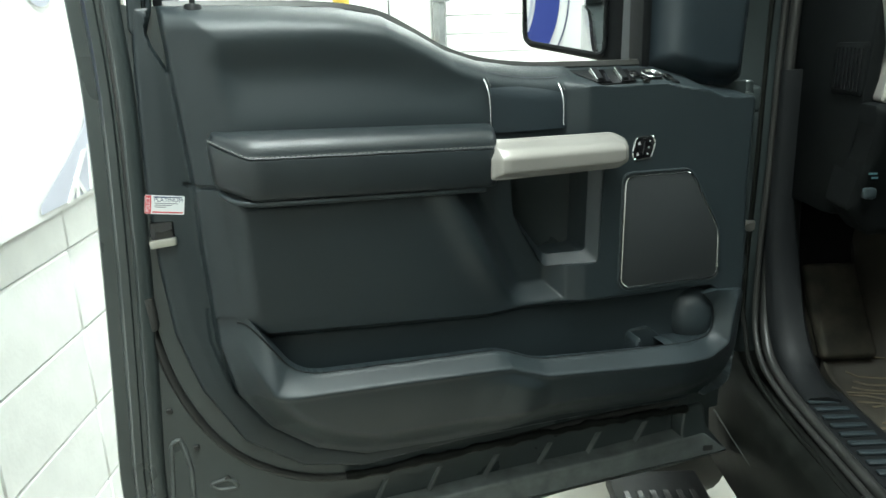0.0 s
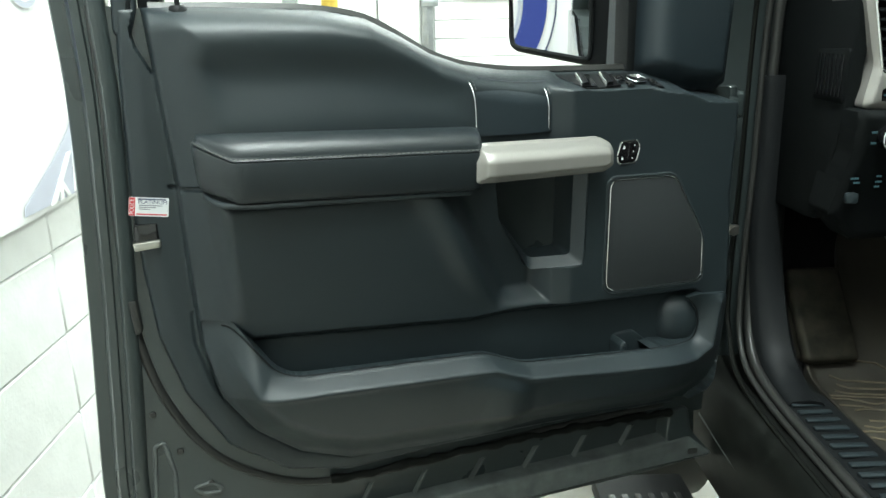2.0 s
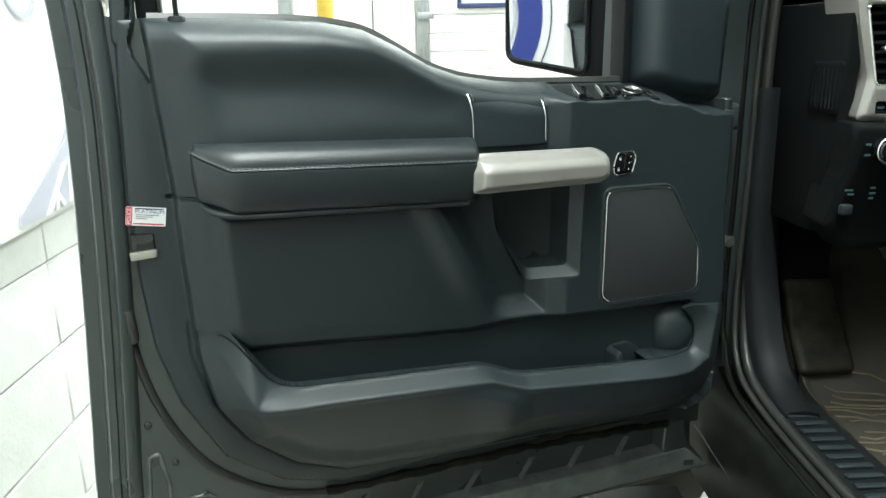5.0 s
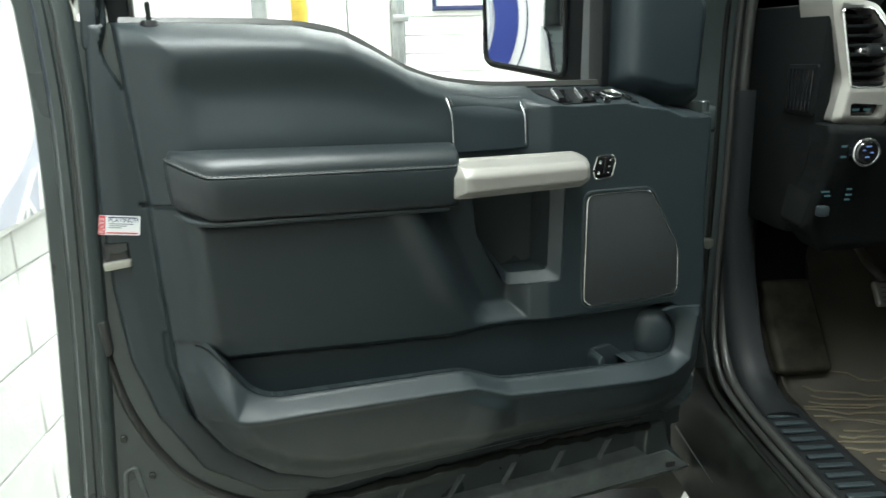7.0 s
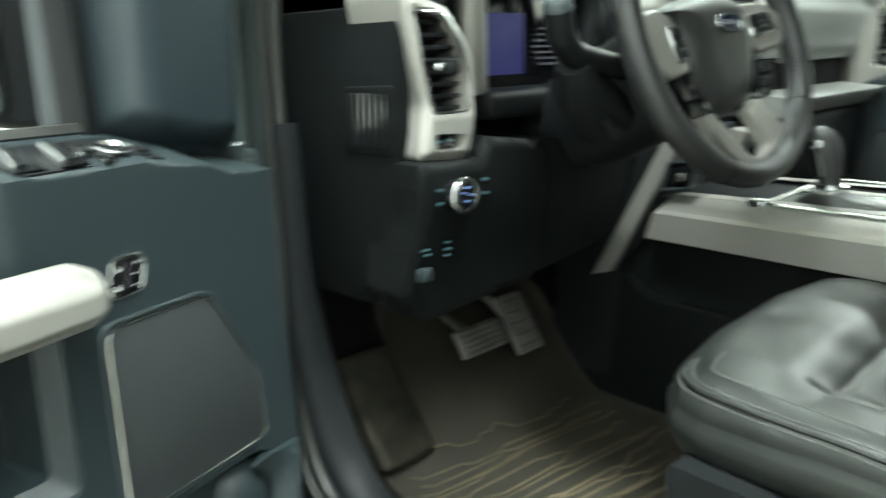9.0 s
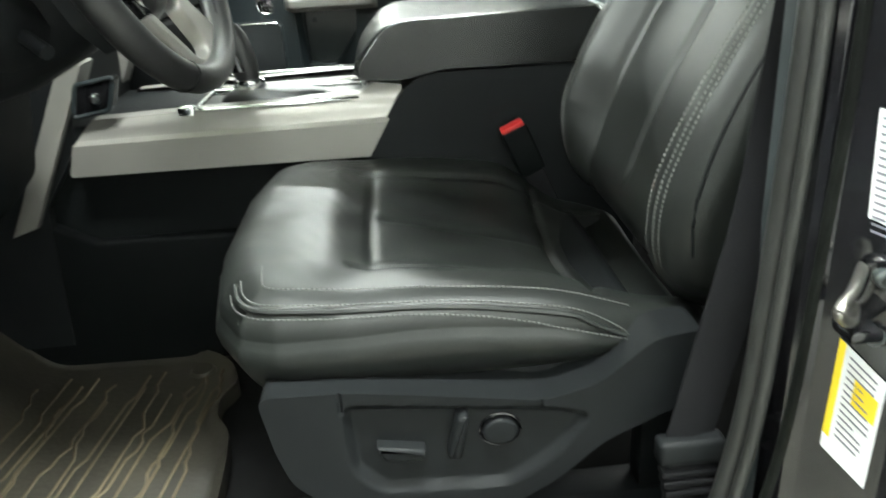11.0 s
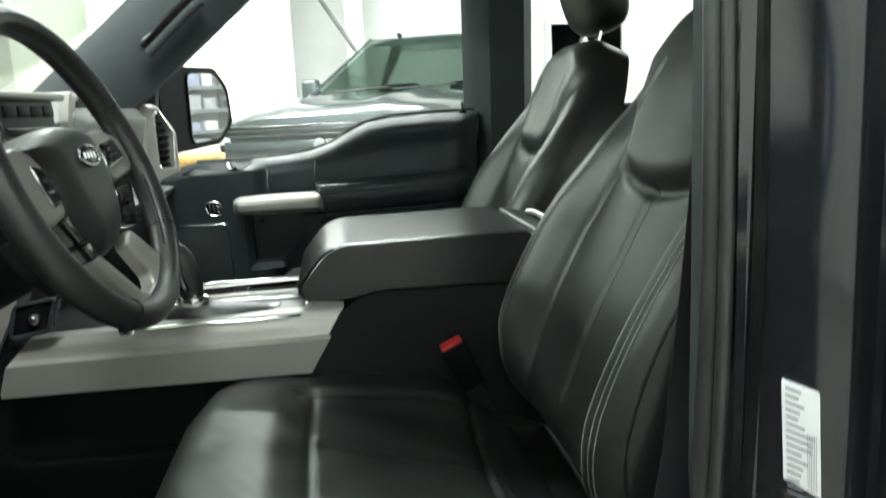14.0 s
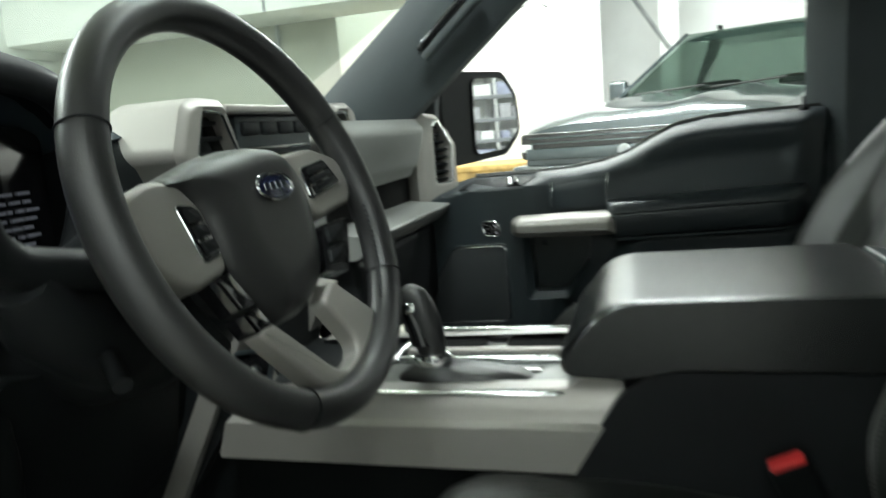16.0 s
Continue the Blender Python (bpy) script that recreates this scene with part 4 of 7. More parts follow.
    p("speaker_frame", tube("speaker_frame", [place(0.243 + (u - 0.243) * 1.05, 1.068 + (z - 1.068) * 1.05, 0.1262) for u, z in ring], 0.0022, PLASTIC, 6, closed=True), "", speaker)
    # door lock switches
    plate = rounded([(0.3175, 1.2235), (0.289, 1.2245), (0.283, 1.214), (0.290, 1.1885), (0.320, 1.1865), (0.3245, 1.199)], 0.006, 4)
    lock = p("lock_switch", prism("lock_switch", plate, 0.115, 0.1275, place, GLOSS, 0.002), "black lock switch in a bright bezel")
    p("lock_switch_bezel", tube("lock_switch_bezel", [place(u, z, 0.1268) for u, z in plate], 0.0013, CHROME, 6, closed=True), "", lock)
    for u0, z0, a, b in ((0.3125, 1.2125, 0.0017, 0.0014), (0.3150, 1.1955, 0.0017, 0.0014), (0.2935, 1.216, 0.0008, 0.0010), (0.2955, 1.206, 0.0008, 0.0010), (0.297, 1.196, 0.0008, 0.0010)):
        p("lock_icon", prism("lock_icon", [(u0 + a, z0 + b), (u0 - a, z0 + b), (u0 - a, z0 - b), (u0 + a, z0 - b)], 0.1275, 0.1278, place, ICON_WHITE, 0), "", lock)
    for u0, z0 in ((0.3125, 1.2140), (0.3150, 1.1972)):
        p("lock_icon_shackle", tube("lock_icon_shackle", [place(u0 + 0.0012 * math.cos(g), z0 + 0.0018 * math.sin(g), 0.1277) for g in (math.pi * i / 6 for i in range(7))], 0.0003, ICON_WHITE, 4), "", lock)
    p("lock_divider", prism("lock_divider", [(0.3035, 1.217), (0.3025, 1.217), (0.3050, 1.1945), (0.3060, 1.1945)], 0.1275, 0.1280, place, CHROME, 0), "", lock)
    # window switches on the sloping deck
    deck = lambda u, b, c: place(u, float(np.interp(u, [0.095, 0.155, 0.19, 0.261, 0.425], [1.284, 1.293, 1.312, 1.330, 1.333])) - 0.028 * b + c * 0.96, 0.036 + 0.095 * b + c * 0.28)
    q = rounded([(0.408, 0.26), (0.262, 0.28), (0.230, 0.66), (0.234, 0.80), (0.378, 0.92)], 0.01, 3)
    plate = p("switch_plate", prism("switch_plate", q, -0.001, 0.0018, deck, PLASTIC_DARK, 0.0008), "black window switch plate")
    for u0 in ((0.374, 0.332) if driver else (0.36,)):
        sw = p("window_switch", prism("window_switch", [(u0, 0.36), (u0 - 0.026, 0.36), (u0 - 0.014, 0.88), (u0 + 0.012, 0.88)], 0.0018, 0.004, deck, GLOSS, 0.0008), "", plate)
        sw2 = prism("switch_key", [(u0 - 0.003, 0.38), (u0 - 0.013, 0.38), (u0 - 0.001, 0.84), (u0 + 0.009, 0.84)], 0.004, 0.0085, deck, PLASTIC_DARK, 0.002)
        part("switch_key", sw2, sw)
        part("switch_edge", prism("switch_edge", [(u0 - 0.001, 0.37), (u0 - 0.003, 0.37), (u0 + 0.009, 0.85), (u0 + 0.011, 0.85)], 0.0035, 0.0078, deck, CHROME, 0.0005), sw)
    if driver:
        dial = [(0.275 + 0.016 * math.cos(g), 0.60 + 0.17 * math.sin(g)) for g in (2 * math.pi * i / 24 for i in range(24))]
        ctl = p("mirror_control", prism("mirror_control", dial, 0.0018, 0.0045, deck, GLOSS, 0.0015), "black mirror control with bright ring", plate)
        part("mirror_control_ring", tube("mirror_control_ring", [deck(a, b, 0.0042) for a, b in dial], 0.0008, CHROME, 6, closed=True), ctl)
        for u0, b0 in ((0.303, 0.58), (0.296, 0.80), (0.248, 0.66)):
            p("mirror_button", prism("mirror_button", rounded([(u0 + 0.006, b0 - 0.08), (u0 - 0.006, b0 - 0.08), (u0 - 0.003, b0 + 0.08), (u0 + 0.008, b0 + 0.08)], 0.002), 0.0018, 0.006, deck, GLOSS, 0.0015), "", plate)
            p("mirror_button_edge", prism("mirror_button_edge", [(u0 + 0.009, b0 + 0.06), (u0 - 0.002, b0 + 0.06), (u0 - 0.001, b0 + 0.10), (u0 + 0.010, b0 + 0.10)], 0.0018, 0.005, deck, CHROME, 0.0005), "", plate)
    # lock pin
    pin = p("lock_pin", cyl("lock_pin", place(0.957, 1.425, 0.062), place(0.957, 1.462, 0.062), 0.0035, PLASTIC_DARK, bevel=0.002))
    p("pin_collar", cyl("pin_collar", place(0.957, 1.430, 0.062), place(0.957, 1.4385, 0.062), 0.013, PLASTIC_DARK, r2=0.011, bevel=0.002), "", pin)
    # bottle holder at the front end of the pocket
    p("bottle_holder", ball("bottle_holder", place(0.166, 0.893, 0.078), (0.043, 0.043, 0.050), PLASTIC, power=2.6), "rounded grey bottle holder")
    div = rounded([(0.304, 0.80), (0.303, 0.872), (0.296, 0.881), (0.262, 0.884), (0.252, 0.878), (0.212, 0.842), (0.208, 0.80)], 0.008, 3)
    p("pocket_divider", prism("pocket_divider", div, 0.086, 0.097, place, PLASTIC, 0.004, 3))
    p("divider_arm", prism("divider_arm", rounded([(0.304, 0.80), (0.303, 0.872), (0.296, 0.881), (0.291, 0.874), (0.290, 0.80)], 0.004, 3), 0.094, 0.130, place, PLASTIC, 0.003, 3))
    p("pocket_edge", tube("pocket_edge", [place(u, z, float(np.interp(u, [0.06, 0.24], [0.108, 0.141]))) for u, z in rounded(RIM_LINE[2:], 0.02, 5, closed=False)], 0.0014, PLASTIC_DARK, 6), "dark thin edge")
    # mirror
    if driver:
        m = p("door_mirror", prism("door_mirror", rounded([(0.235, 1.64), (0.235, 1.34), (0.20, 1.322), (0.185, 1.33), (0.18, 1.64)], 0.015, 4), -0.24, -0.125, place, PLASTIC_DARK, 0.012, 4), "tall black door mirror")
        gz = [(1.0, 1.62), (1.0, 1.370), (0.92, 1.361), (0.06, 1.339), (0.0, 1.345), (0.0, 1.62)]
        # the glass looks back along the opened door
        face = lambda a, z, w: Vector((0.385 - 0.1318 * a - 0.648 * w, 1.740 + 0.1121 * a - 0.7616 * w, z))
        g = rounded(gz, 0.03, 5)
        p("mirror_glass", prism("mirror_glass", g, 0.004, 0.008, face, MIRROR, 0.0), "silvered mirror glass", m)
        p("mirror_bezel", tube("mirror_bezel", [face(a, z, 0.008) for a, z in g], 0.0045, PLASTIC_DARK, 6, closed=True), "", m)
        big = rounded([(1.07, 1.65), (1.07, 1.364), (0.98, 1.352), (0.05, 1.326), (-0.10, 1.324), (-0.42, 1.330), (-0.42, 1.65)], 0.03, 5)
        p("mirror_shell", prism("mirror_shell", big, -0.13, 0.003, face, PLASTIC_DARK, 0.012, 3), "", m)
        p("mirror_arm_upper", prism("mirror_arm_upper", rounded([(0.19, 1.62), (0.19, 1.375), (0.11, 1.375), (0.11, 1.42), (0.12, 1.62)], 0.01), -0.26, -0.09, place, PLASTIC_DARK, 0.012, 3), "", m)
        p("mirror_arm_lower", prism("mirror_arm_lower", rounded([(0.19, 1.372), (0.187, 1.318), (0.105, 1.308), (0.10, 1.372)], 0.008), -0.25, -0.085, place, PLASTIC_DARK, 0.01, 3), "", m)
    # edge details
    if driver:
        # double rubber seal round the rear and lower edge of the trim
        run = [(1.066, 1.44), (1.066, 1.30), (1.072, 1.10), (1.068, 0.985), (1.04, 0.865), (0.978, 0.758), (0.88, 0.690), (0.77, 0.668), (0.6, 0.672), (0.4, 0.685), (0.15, 0.69)]
        p("door_seal", tube("door_seal", [place(u, z, 0.041) for u, z in spline(run, 8)], 0.0065, RUBBER, 8, up=(0.29, -0.95, 0)), "black rubber door seal")
        low = spline([(0.80, 0.672), (0.6, 0.676), (0.4, 0.680), (0.24, 0.676), (0.13, 0.672)], 14)
        p("muddy_seal", tube("muddy_seal", [place(u, z + 0.003 * math.sin(41 * u) * math.sin(97 * u), 0.046) for u, z in low], 0.008, PAINT_DIRTY, 8, up=(0.29, -0.95, 0), r_at=lambda t: 0.0075 + 0.002 * math.sin(63 * t) * math.sin(31 * t)), "mud-caked rubber seal")
        # latch mouth
        latch = p("latch_mouth", prism("latch_mouth", rounded([(1.050, 1.147), (1.018, 1.147), (1.018, 1.117), (1.050, 1.117)], 0.003), 0.030, 0.060, place, GLOSS, 0.002), "dark latch opening with a steel lip")
        p("latch_lip", prism("latch_lip", rounded([(1.054, 1.122), (1.016, 1.124), (1.016, 1.113), (1.052, 1.110)], 0.003), 0.030, 0.066, place, STEEL, 0.002), "zinc steel lip", latch)
        bolt = p("bump_stop", prism("bump_stop", rounded([(1.073, 1.035), (1.060, 1.035), (1.057, 0.985), (1.068, 0.98)], 0.006), 0.03, 0.055, place, RUBBER, 0.003))
        for u0, z0 in ((1.03, 0.775), (0.99, 0.71), (1.062, 0.845)):
            p("panel_plug", cyl("panel_plug", place(u0, z0, 0.035), place(u0, z0, 0.044), 0.005, RUBBER, bevel=0.001))
        # sticker
        st = lambda a, b, c=0.0: place(1.042 - 0.044 * a + 0.004 * b, 1.187 - 0.006 * a - 0.0265 * b, 0.0592 + c)
        tag = p("security_sticker", prism("security_sticker", rounded([(-0.18, 0.0), (1.0, 0.0), (1.0, 1.0), (-0.18, 1.0)], 0.06), -0.0008, 0.0, st, PAPER, 0), "small white and red security sticker")
        bar = lambda a0, b0, a1, b1, mat, n: p(n, prism(n, [(a0, b0), (a1, b0), (a1, b1), (a0, b1)], 0.0, 0.0003, st, mat, 0), "", tag)
        bar(-0.17, 0.02, 0.01, 0.98, INK_RED, "sticker_red_band")
        bar(0.08, 0.06, 0.92, 0.12, INK_BLUE, "sticker_rule")
        bar(0.12, 0.40, 0.80, 0.44, INK, "sticker_line")
        bar(0.12, 0.50, 0.62, 0.54, INK, "sticker_line")
        bar(0.12, 0.60, 0.45, 0.64, INK, "sticker_line")
        bar(0.05, 0.86, 0.95, 0.93, INK_RED, "sticker_footer")
        letters(tag, "PLATINUM", st, 0.10, 0.33, 0.84, 0.20, INK_BLUE, 0.0005)
        letters(tag, "POLICE", lambda a, b, c=0.0: st(b, a, c), 0, 0, 0, 0, PAPER, 0.0006, turned=True)
    return door


def letters(parent, text, grid, a, b, width, height, mat, lift, turned=False):
    """Raised lettering in the built-in font, laid onto a small surface grid(a, b)."""
    data = bpy.data.curves.new("lettering", "FONT")
    data.body, data.align_x, data.align_y = text, "LEFT", "BOTTOM"
    src = bpy.data.objects.new("lettering", data)
    scene.collection.objects.link(src)
    me = bpy.data.meshes.new_from_object(src.evaluated_get(bpy.context.evaluated_depsgraph_get()))
    bpy.data.objects.remove(src)
    xs, ys = [v.co.x for v in me.vertices], [v.co.y for v in me.vertices]
    x0, w, y0, h = min(xs), max(xs) - min(xs), min(ys), max(ys) - min(ys)
    for v in me.vertices:
        fx, fy = (v.co.x - x0) / w, (v.co.y - y0) / h
        if turned:
            v.co = grid(0.90 - 0.80 * fx, -0.15 + 0.13 * (1 - fy), lift)
        else:
            v.co = grid(a + width * fx, b - height * fy, lift)
    me.materials.clear()
    me.materials.append(mat)
    return part("lettering", me, parent)


driver_door = pickup_door(on_driver_door, 0.0027, "open black pickup door with charcoal moulded trim and silver handle", True)
passenger_door = pickup_door(on_passenger_door, 0.0055, "closed pickup door with charcoal trim and silver handle", False)

# ---- cab of the pickup ----
cab = thing("pickup_cab", "black crew cab pickup body with open doorway", "pickup truck")
cp = lambda n, me, lab="", under=cab: part(n, me, under, lab)
FLOOR_Z = 0.69
cp("floor_pan", box("floor_pan", (0.79, -0.9, 0.60), (2.36, 1.95, FLOOR_Z - 0.012), CARPET, 0.01), "black carpeted floor")
cp("firewall", box("firewall", (0.76, 1.93, 0.6), (2.40, 1.99, 1.45), CARPET, 0.01))
cp("toe_board", box("toe_board", (0.80, -0.28, -0.02), (2.36, 0.28, 0.02), CARPET, 0.01, m=pose(0, 1.82, 0.84, 50, 0, 0)))
cp("kick_panel", box("kick_panel", (0.762, 1.80, 0.70), (0.79, 1.95, 1.22), PLASTIC_DARK, 0.01))
# sill: painted rocker, rubber seal, ribbed scuff plate
rocker = [(-0.045, 0.48), (-0.055, 0.60), (-0.045, 0.685), (-0.03, 0.702), (0.0, 0.712), (0.13, 0.712), (0.14, 0.60), (0.13, 0.48)]
RX = 0.69
cp("rocker_panel", loft("rocker_panel", [[(RX + a, y, z) for a, z in rocker] for y in np.linspace(-0.6, 1.80, 13)], PAINT_DIRTY, angle=35), "black painted sill")
plate = cp("scuff_plate", loft("scuff_plate", [[(RX + a, y, z) for a, z in [(0.022, 0.712), (0.03, 0.724), (0.10, 0.726), (0.125, 0.715), (0.125, 0.705), (0.022, 0.705)]] for y in np.linspace(0.82, 1.60, 9)], PLASTIC_DARK, angle=35), "black plastic scuff plate with raised ribs")
for i in range(24):
    y = 0.92 + i * 0.028
    cp("rib", box("rib", (RX + 0.036, y, 0.7245), (RX + 0.096, y + 0.013, 0.7300), PLASTIC, 0.003, 2), "", plate)
# door opening seal
loop = [(0.745, 1.60, 1.95), (0.730, 1.72, 1.62), (0.725, 1.775, 1.45), (0.722, 1.775, 1.10), (0.715, 1.765, 0.90), (0.703, 1.715, 0.775), (0.697, 1.60, 0.728), (0.695, 1.30, 0.716), (0.695, 1.0, 0.718), (0.697, 0.87, 0.735), (0.702, 0.785, 0.80), (0.706, 0.748, 0.92), (0.710, 0.732, 1.10), (0.716, 0.722, 1.40), (0.75, 0.715, 1.95)]
L1 = spline(loop, 8)
cp("opening_seal", tube("opening_seal", [p + np.array((0.016, 0, 0)) for p in L1], 0.010, RUBBER, 10, up=(1, 0, 0)), "black rubber door seal")
cp("seal_lip", tube("seal_lip", [p + np.array((-0.004, 0, 0)) for p in L1], 0.006, RUBBER, 8, up=(1, 0, 0)))
cp("pinch_flange", tube("pinch_flange", [p * 1.0 + np.array((-0.022, 0.0, 0)) + np.array((0, (0.016 if p[1] > 1.3 else -0.016) if p[2] > 0.8 else 0, -0.012 if p[2] < 0.8 else 0)) for p in L1], 0.005, PAINT_DIRTY, 6, up=(1, 0, 0)), "dark painted flange")
# moulded cover between the seal and the carpet, curving up the front of the doorway
near = spline([(1.770, 1.30), (1.757, 1.0), (1.737, 0.87), (1.690, 0.778), (1.620, 0.737), (1.545, 0.724)], 6)
far = spline([(1.776, 1.30), (1.765, 1.0), (1.725, 0.87), (1.670, 0.778), (1.600, 0.735), (1.535, 0.727)], 6)
rings = []
for k, (a, b) in enumerate(zip(near, far)):
    d = near[min(k + 1, len(near) - 1)] - near[max(k - 1, 0)]
    d = d / np.linalg.norm(d)
    out = np.array((d[1], -d[0]))
    rings.append([(x, *(a + (b - a) * f + out * h)) for x, f, h in ((0.722, 0.0, 0.0), (0.730, 0.1, 0.010), (0.757, 0.5, 0.013), (0.780, 0.9, 0.008), (0.788, 1.0, -0.004), (0.785, 1.0, -0.022), (0.724, 0.0, -0.022))])
cp("sill_cover", loft("sill_cover", rings, PLASTIC_DARK, angle=50), "black moulded sill cover")
cp("sill_flange", tube("sill_flange", spline([(0.637, 1.74, 0.606), (0.638, 1.60, 0.597), (0.640, 1.40, 0.592), (0.642, 0.6, 0.59)], 8), 0.0035, PAINT_LIGHT, 6), "dusty welded flange")
# hinge pillar
hp = [(0.655, 1.80), (0.70, 1.795), (0.745, 1.80), (0.78, 1.84), (0.78, 1.95), (0.60, 1.95), (0.575, 1.86), (0.60, 1.815)]
cp("hinge_pillar", loft("hinge_pillar", [[(x + 0.02 * max(0, z - 1.3), y - (0.45 * max(0, z - 1.45)), z) for x, y in hp] for z in (0.60, 0.72, 0.9, 1.1, 1.3, 1.45, 1.6, 1.95)], PAINT, angle=30), "dark grey painted hinge pillar")
for z in (1.225, 0.90):
    h = cp("door_hinge", box("door_hinge", (0.60, 1.735, z), (0.675, 1.80, z + 0.05), PAINT, 0.008, 3), "painted steel hinge")
    cp("hinge_pin", cyl("hinge_pin", (0.642, 1.728, z - 0.012), (0.642, 1.728, z + 0.062), 0.011, PAINT, bevel=0.003), "", h)
    cp("hinge_leaf", box("hinge_leaf", (0.575, 1.70, z + 0.008), (0.65, 1.735, z + 0.042), PAINT, 0.006), "", h)
cp("hinge_bolt", cyl("hinge_bolt", (0.660, 1.775, 1.229), (0.650, 1.730, 1.229), 0.011, STEEL, sides=16, bevel=0.003), "bare steel bolt")
chk = cp("check_strap", box("check_strap", (0.53, 1.70, 1.008), (0.67, 1.712, 1.026), STEEL, 0.003), "zinc steel door check strap")
cp("check_bolt", cyl("check_bolt", (0.655, 1.69, 1.017), (0.655, 1.72, 1.017), 0.009, STEEL, sides=8), "", chk)
# centre pillar beside the driver's seat
bp = [(0.76, 0.71), (0.712, 0.698), (0.704, 0.716), (0.698, 0.722), (0.693, 0.717), (0.6905, 0.705), (0.674, 0.683), (0.6585, 0.662), (0.6555, 0.655), (0.654, 0.648), (0.6525, 0.638), (0.648, 0.634), (0.638, 0.635), (0.622, 0.642), (0.606, 0.643), (0.594, 0.639), (0.582, 0.630), (0.575, 0.615), (0.57, 0.56), (0.64, 0.50), (0.76, 0.52), (0.78, 0.66)]
cp("centre_pillar", loft("centre_pillar", [[(x + 0.03 * max(0, z - 1.25), y - 0.01 * (z - 1.1), z) for x, y in bp] for z in (0.55, 0.75, 1.0, 1.2, 1.45, 1.95)], PAINT_OUT, angle=25), "black glossy painted door pillar")
cp("pillar_trim", loft("pillar_trim", [[(x + 0.03 * max(0, z - 1.15), y - 0.01 * (z - 1.1), z) for x, y in [(0.748, 0.70), (0.755, 0.715), (0.79, 0.712), (0.83, 0.66), (0.83, 0.55), (0.78, 0.53), (0.76, 0.64)]] for z in (0.70, 1.0, 1.3, 1.95)], PILLAR, angle=40))
cp("rear_door_edge", box("rear_door_edge", (0.515, 0.42, 0.55), (0.56, 0.648, 1.95), PAINT_OUT, 0.014, 3), "glossy black rear door edge")
cp("rear_door_skin", box("rear_door_skin", (0.52, -0.75, 0.55), (0.60, 0.42, 1.42), PAINT_OUT, 0.01))
cp("rear_door_frame", box("rear_door_frame", (0.62, -0.75, 1.88), (0.74, 0.70, 1.98), PAINT_OUT, 0.01))
# striker
sk = cp("striker_plate", prism("striker_plate", rounded([(0.688, 1.132), (0.662, 1.124), (0.658, 1.070), (0.676, 1.052), (0.694, 1.070)], 0.010), 0.0, 0.010, lambda a, b, c: Vector((0.688 - c - (0.70 - a) * 0.76, a, b)), GLOSS, 0.003), "black steel striker bolted to the pillar")
cp("striker_loop", tube("striker_loop", spline([(0.680, 0.685, 1.118), (0.645, 0.713, 1.117), (0.630, 0.730, 1.113), (0.631, 0.730, 1.104), (0.646, 0.711, 1.090), (0.680, 0.687, 1.086)], 6), 0.0045, STEEL, 8), "zinc steel loop", sk)
cp("striker_guard", box("striker_guard", (0.640, 0.686, 1.072), (0.668, 0.712, 1.082), GLOSS, 0.003), "", sk)
for z in (1.115, 1.066):
    cp("striker_bolt", cyl("striker_bolt", (0.668, 0.678, z), (0.655, 0.682, z), 0.0075, PAINT, sides=14, bevel=0.002), "", sk)
    cp("bolt_socket", cyl("bolt_socket", (0.656, 0.682, z), (0.6545, 0.6822, z), 0.004, RUBBER, sides=6), "", sk)
# pillar labels
def label_on(c, du, dv, n, name, lab):
    """A sheet on the pillar: c its corner, du across, dv down."""
    c, du, dv = Vector(c), Vector(du), Vector(dv)
    nn = du.cross(dv).normalized() * (1 if du.cross(dv).dot(Vector(n)) > 0 else -1)
    f = lambda a, b, w=0.0: c + du * a + dv * b + nn * w
    ob = cp(name, prism(name, rounded([(0, 0), (1, 0), (1, 1), (0, 1)], 0.04, 3), 0.0, 0.0008, f, PAPER, 0), lab)
    return ob, f


def bars(ob, f, rows, mat, name="print_bar"):
    for a0, b0, a1, b1 in rows:
        cp(name, prism(name, [(a0, b0), (a1, b0), (a1, b1), (a0, b1)], 0.0008, 0.0012, f, mat, 0), "", ob)


la, fa = label_on((0.6795, 0.6932, 1.240), (-0.0160, -0.0212, -0.008), (0.0, -0.006, -0.104), (-1, 0.3, 0), "certification_label", "white printed certification label")
random.seed(4)
bars(la, fa, [(0.10, 0.05 + i * 0.055, 0.10 + random.uniform(0.30, 0.8), 0.068 + i * 0.055) for i in range(16)], INK)
bars(la, fa, [(0.66 + 0.045 * i, 0.35, 0.66 + 0.045 * i + 0.014, 0.8) for i in range(6)], INK)
lb, fb = label_on((0.6800, 0.6940, 1.055), (-0.0227, -0.030, -0.033), (0.0, 0.003, -0.104), (-1, 0.3, 0), "tyre_label", "white and yellow tyre pressure label")
bars(lb, fb, [(0.0, 0.0, 0.14, 0.86)], YELLOW, "yellow_band")
bars(lb, fb, [(0.42, 0.20, 0.92, 0.42)], YELLOW, "yellow_box")
bars(lb, fb, [(0.24, 0.06 + i * 0.06, 0.24 + random.uniform(0.3, 0.65), 0.079 + i * 0.06) for i in range(13)], INK)
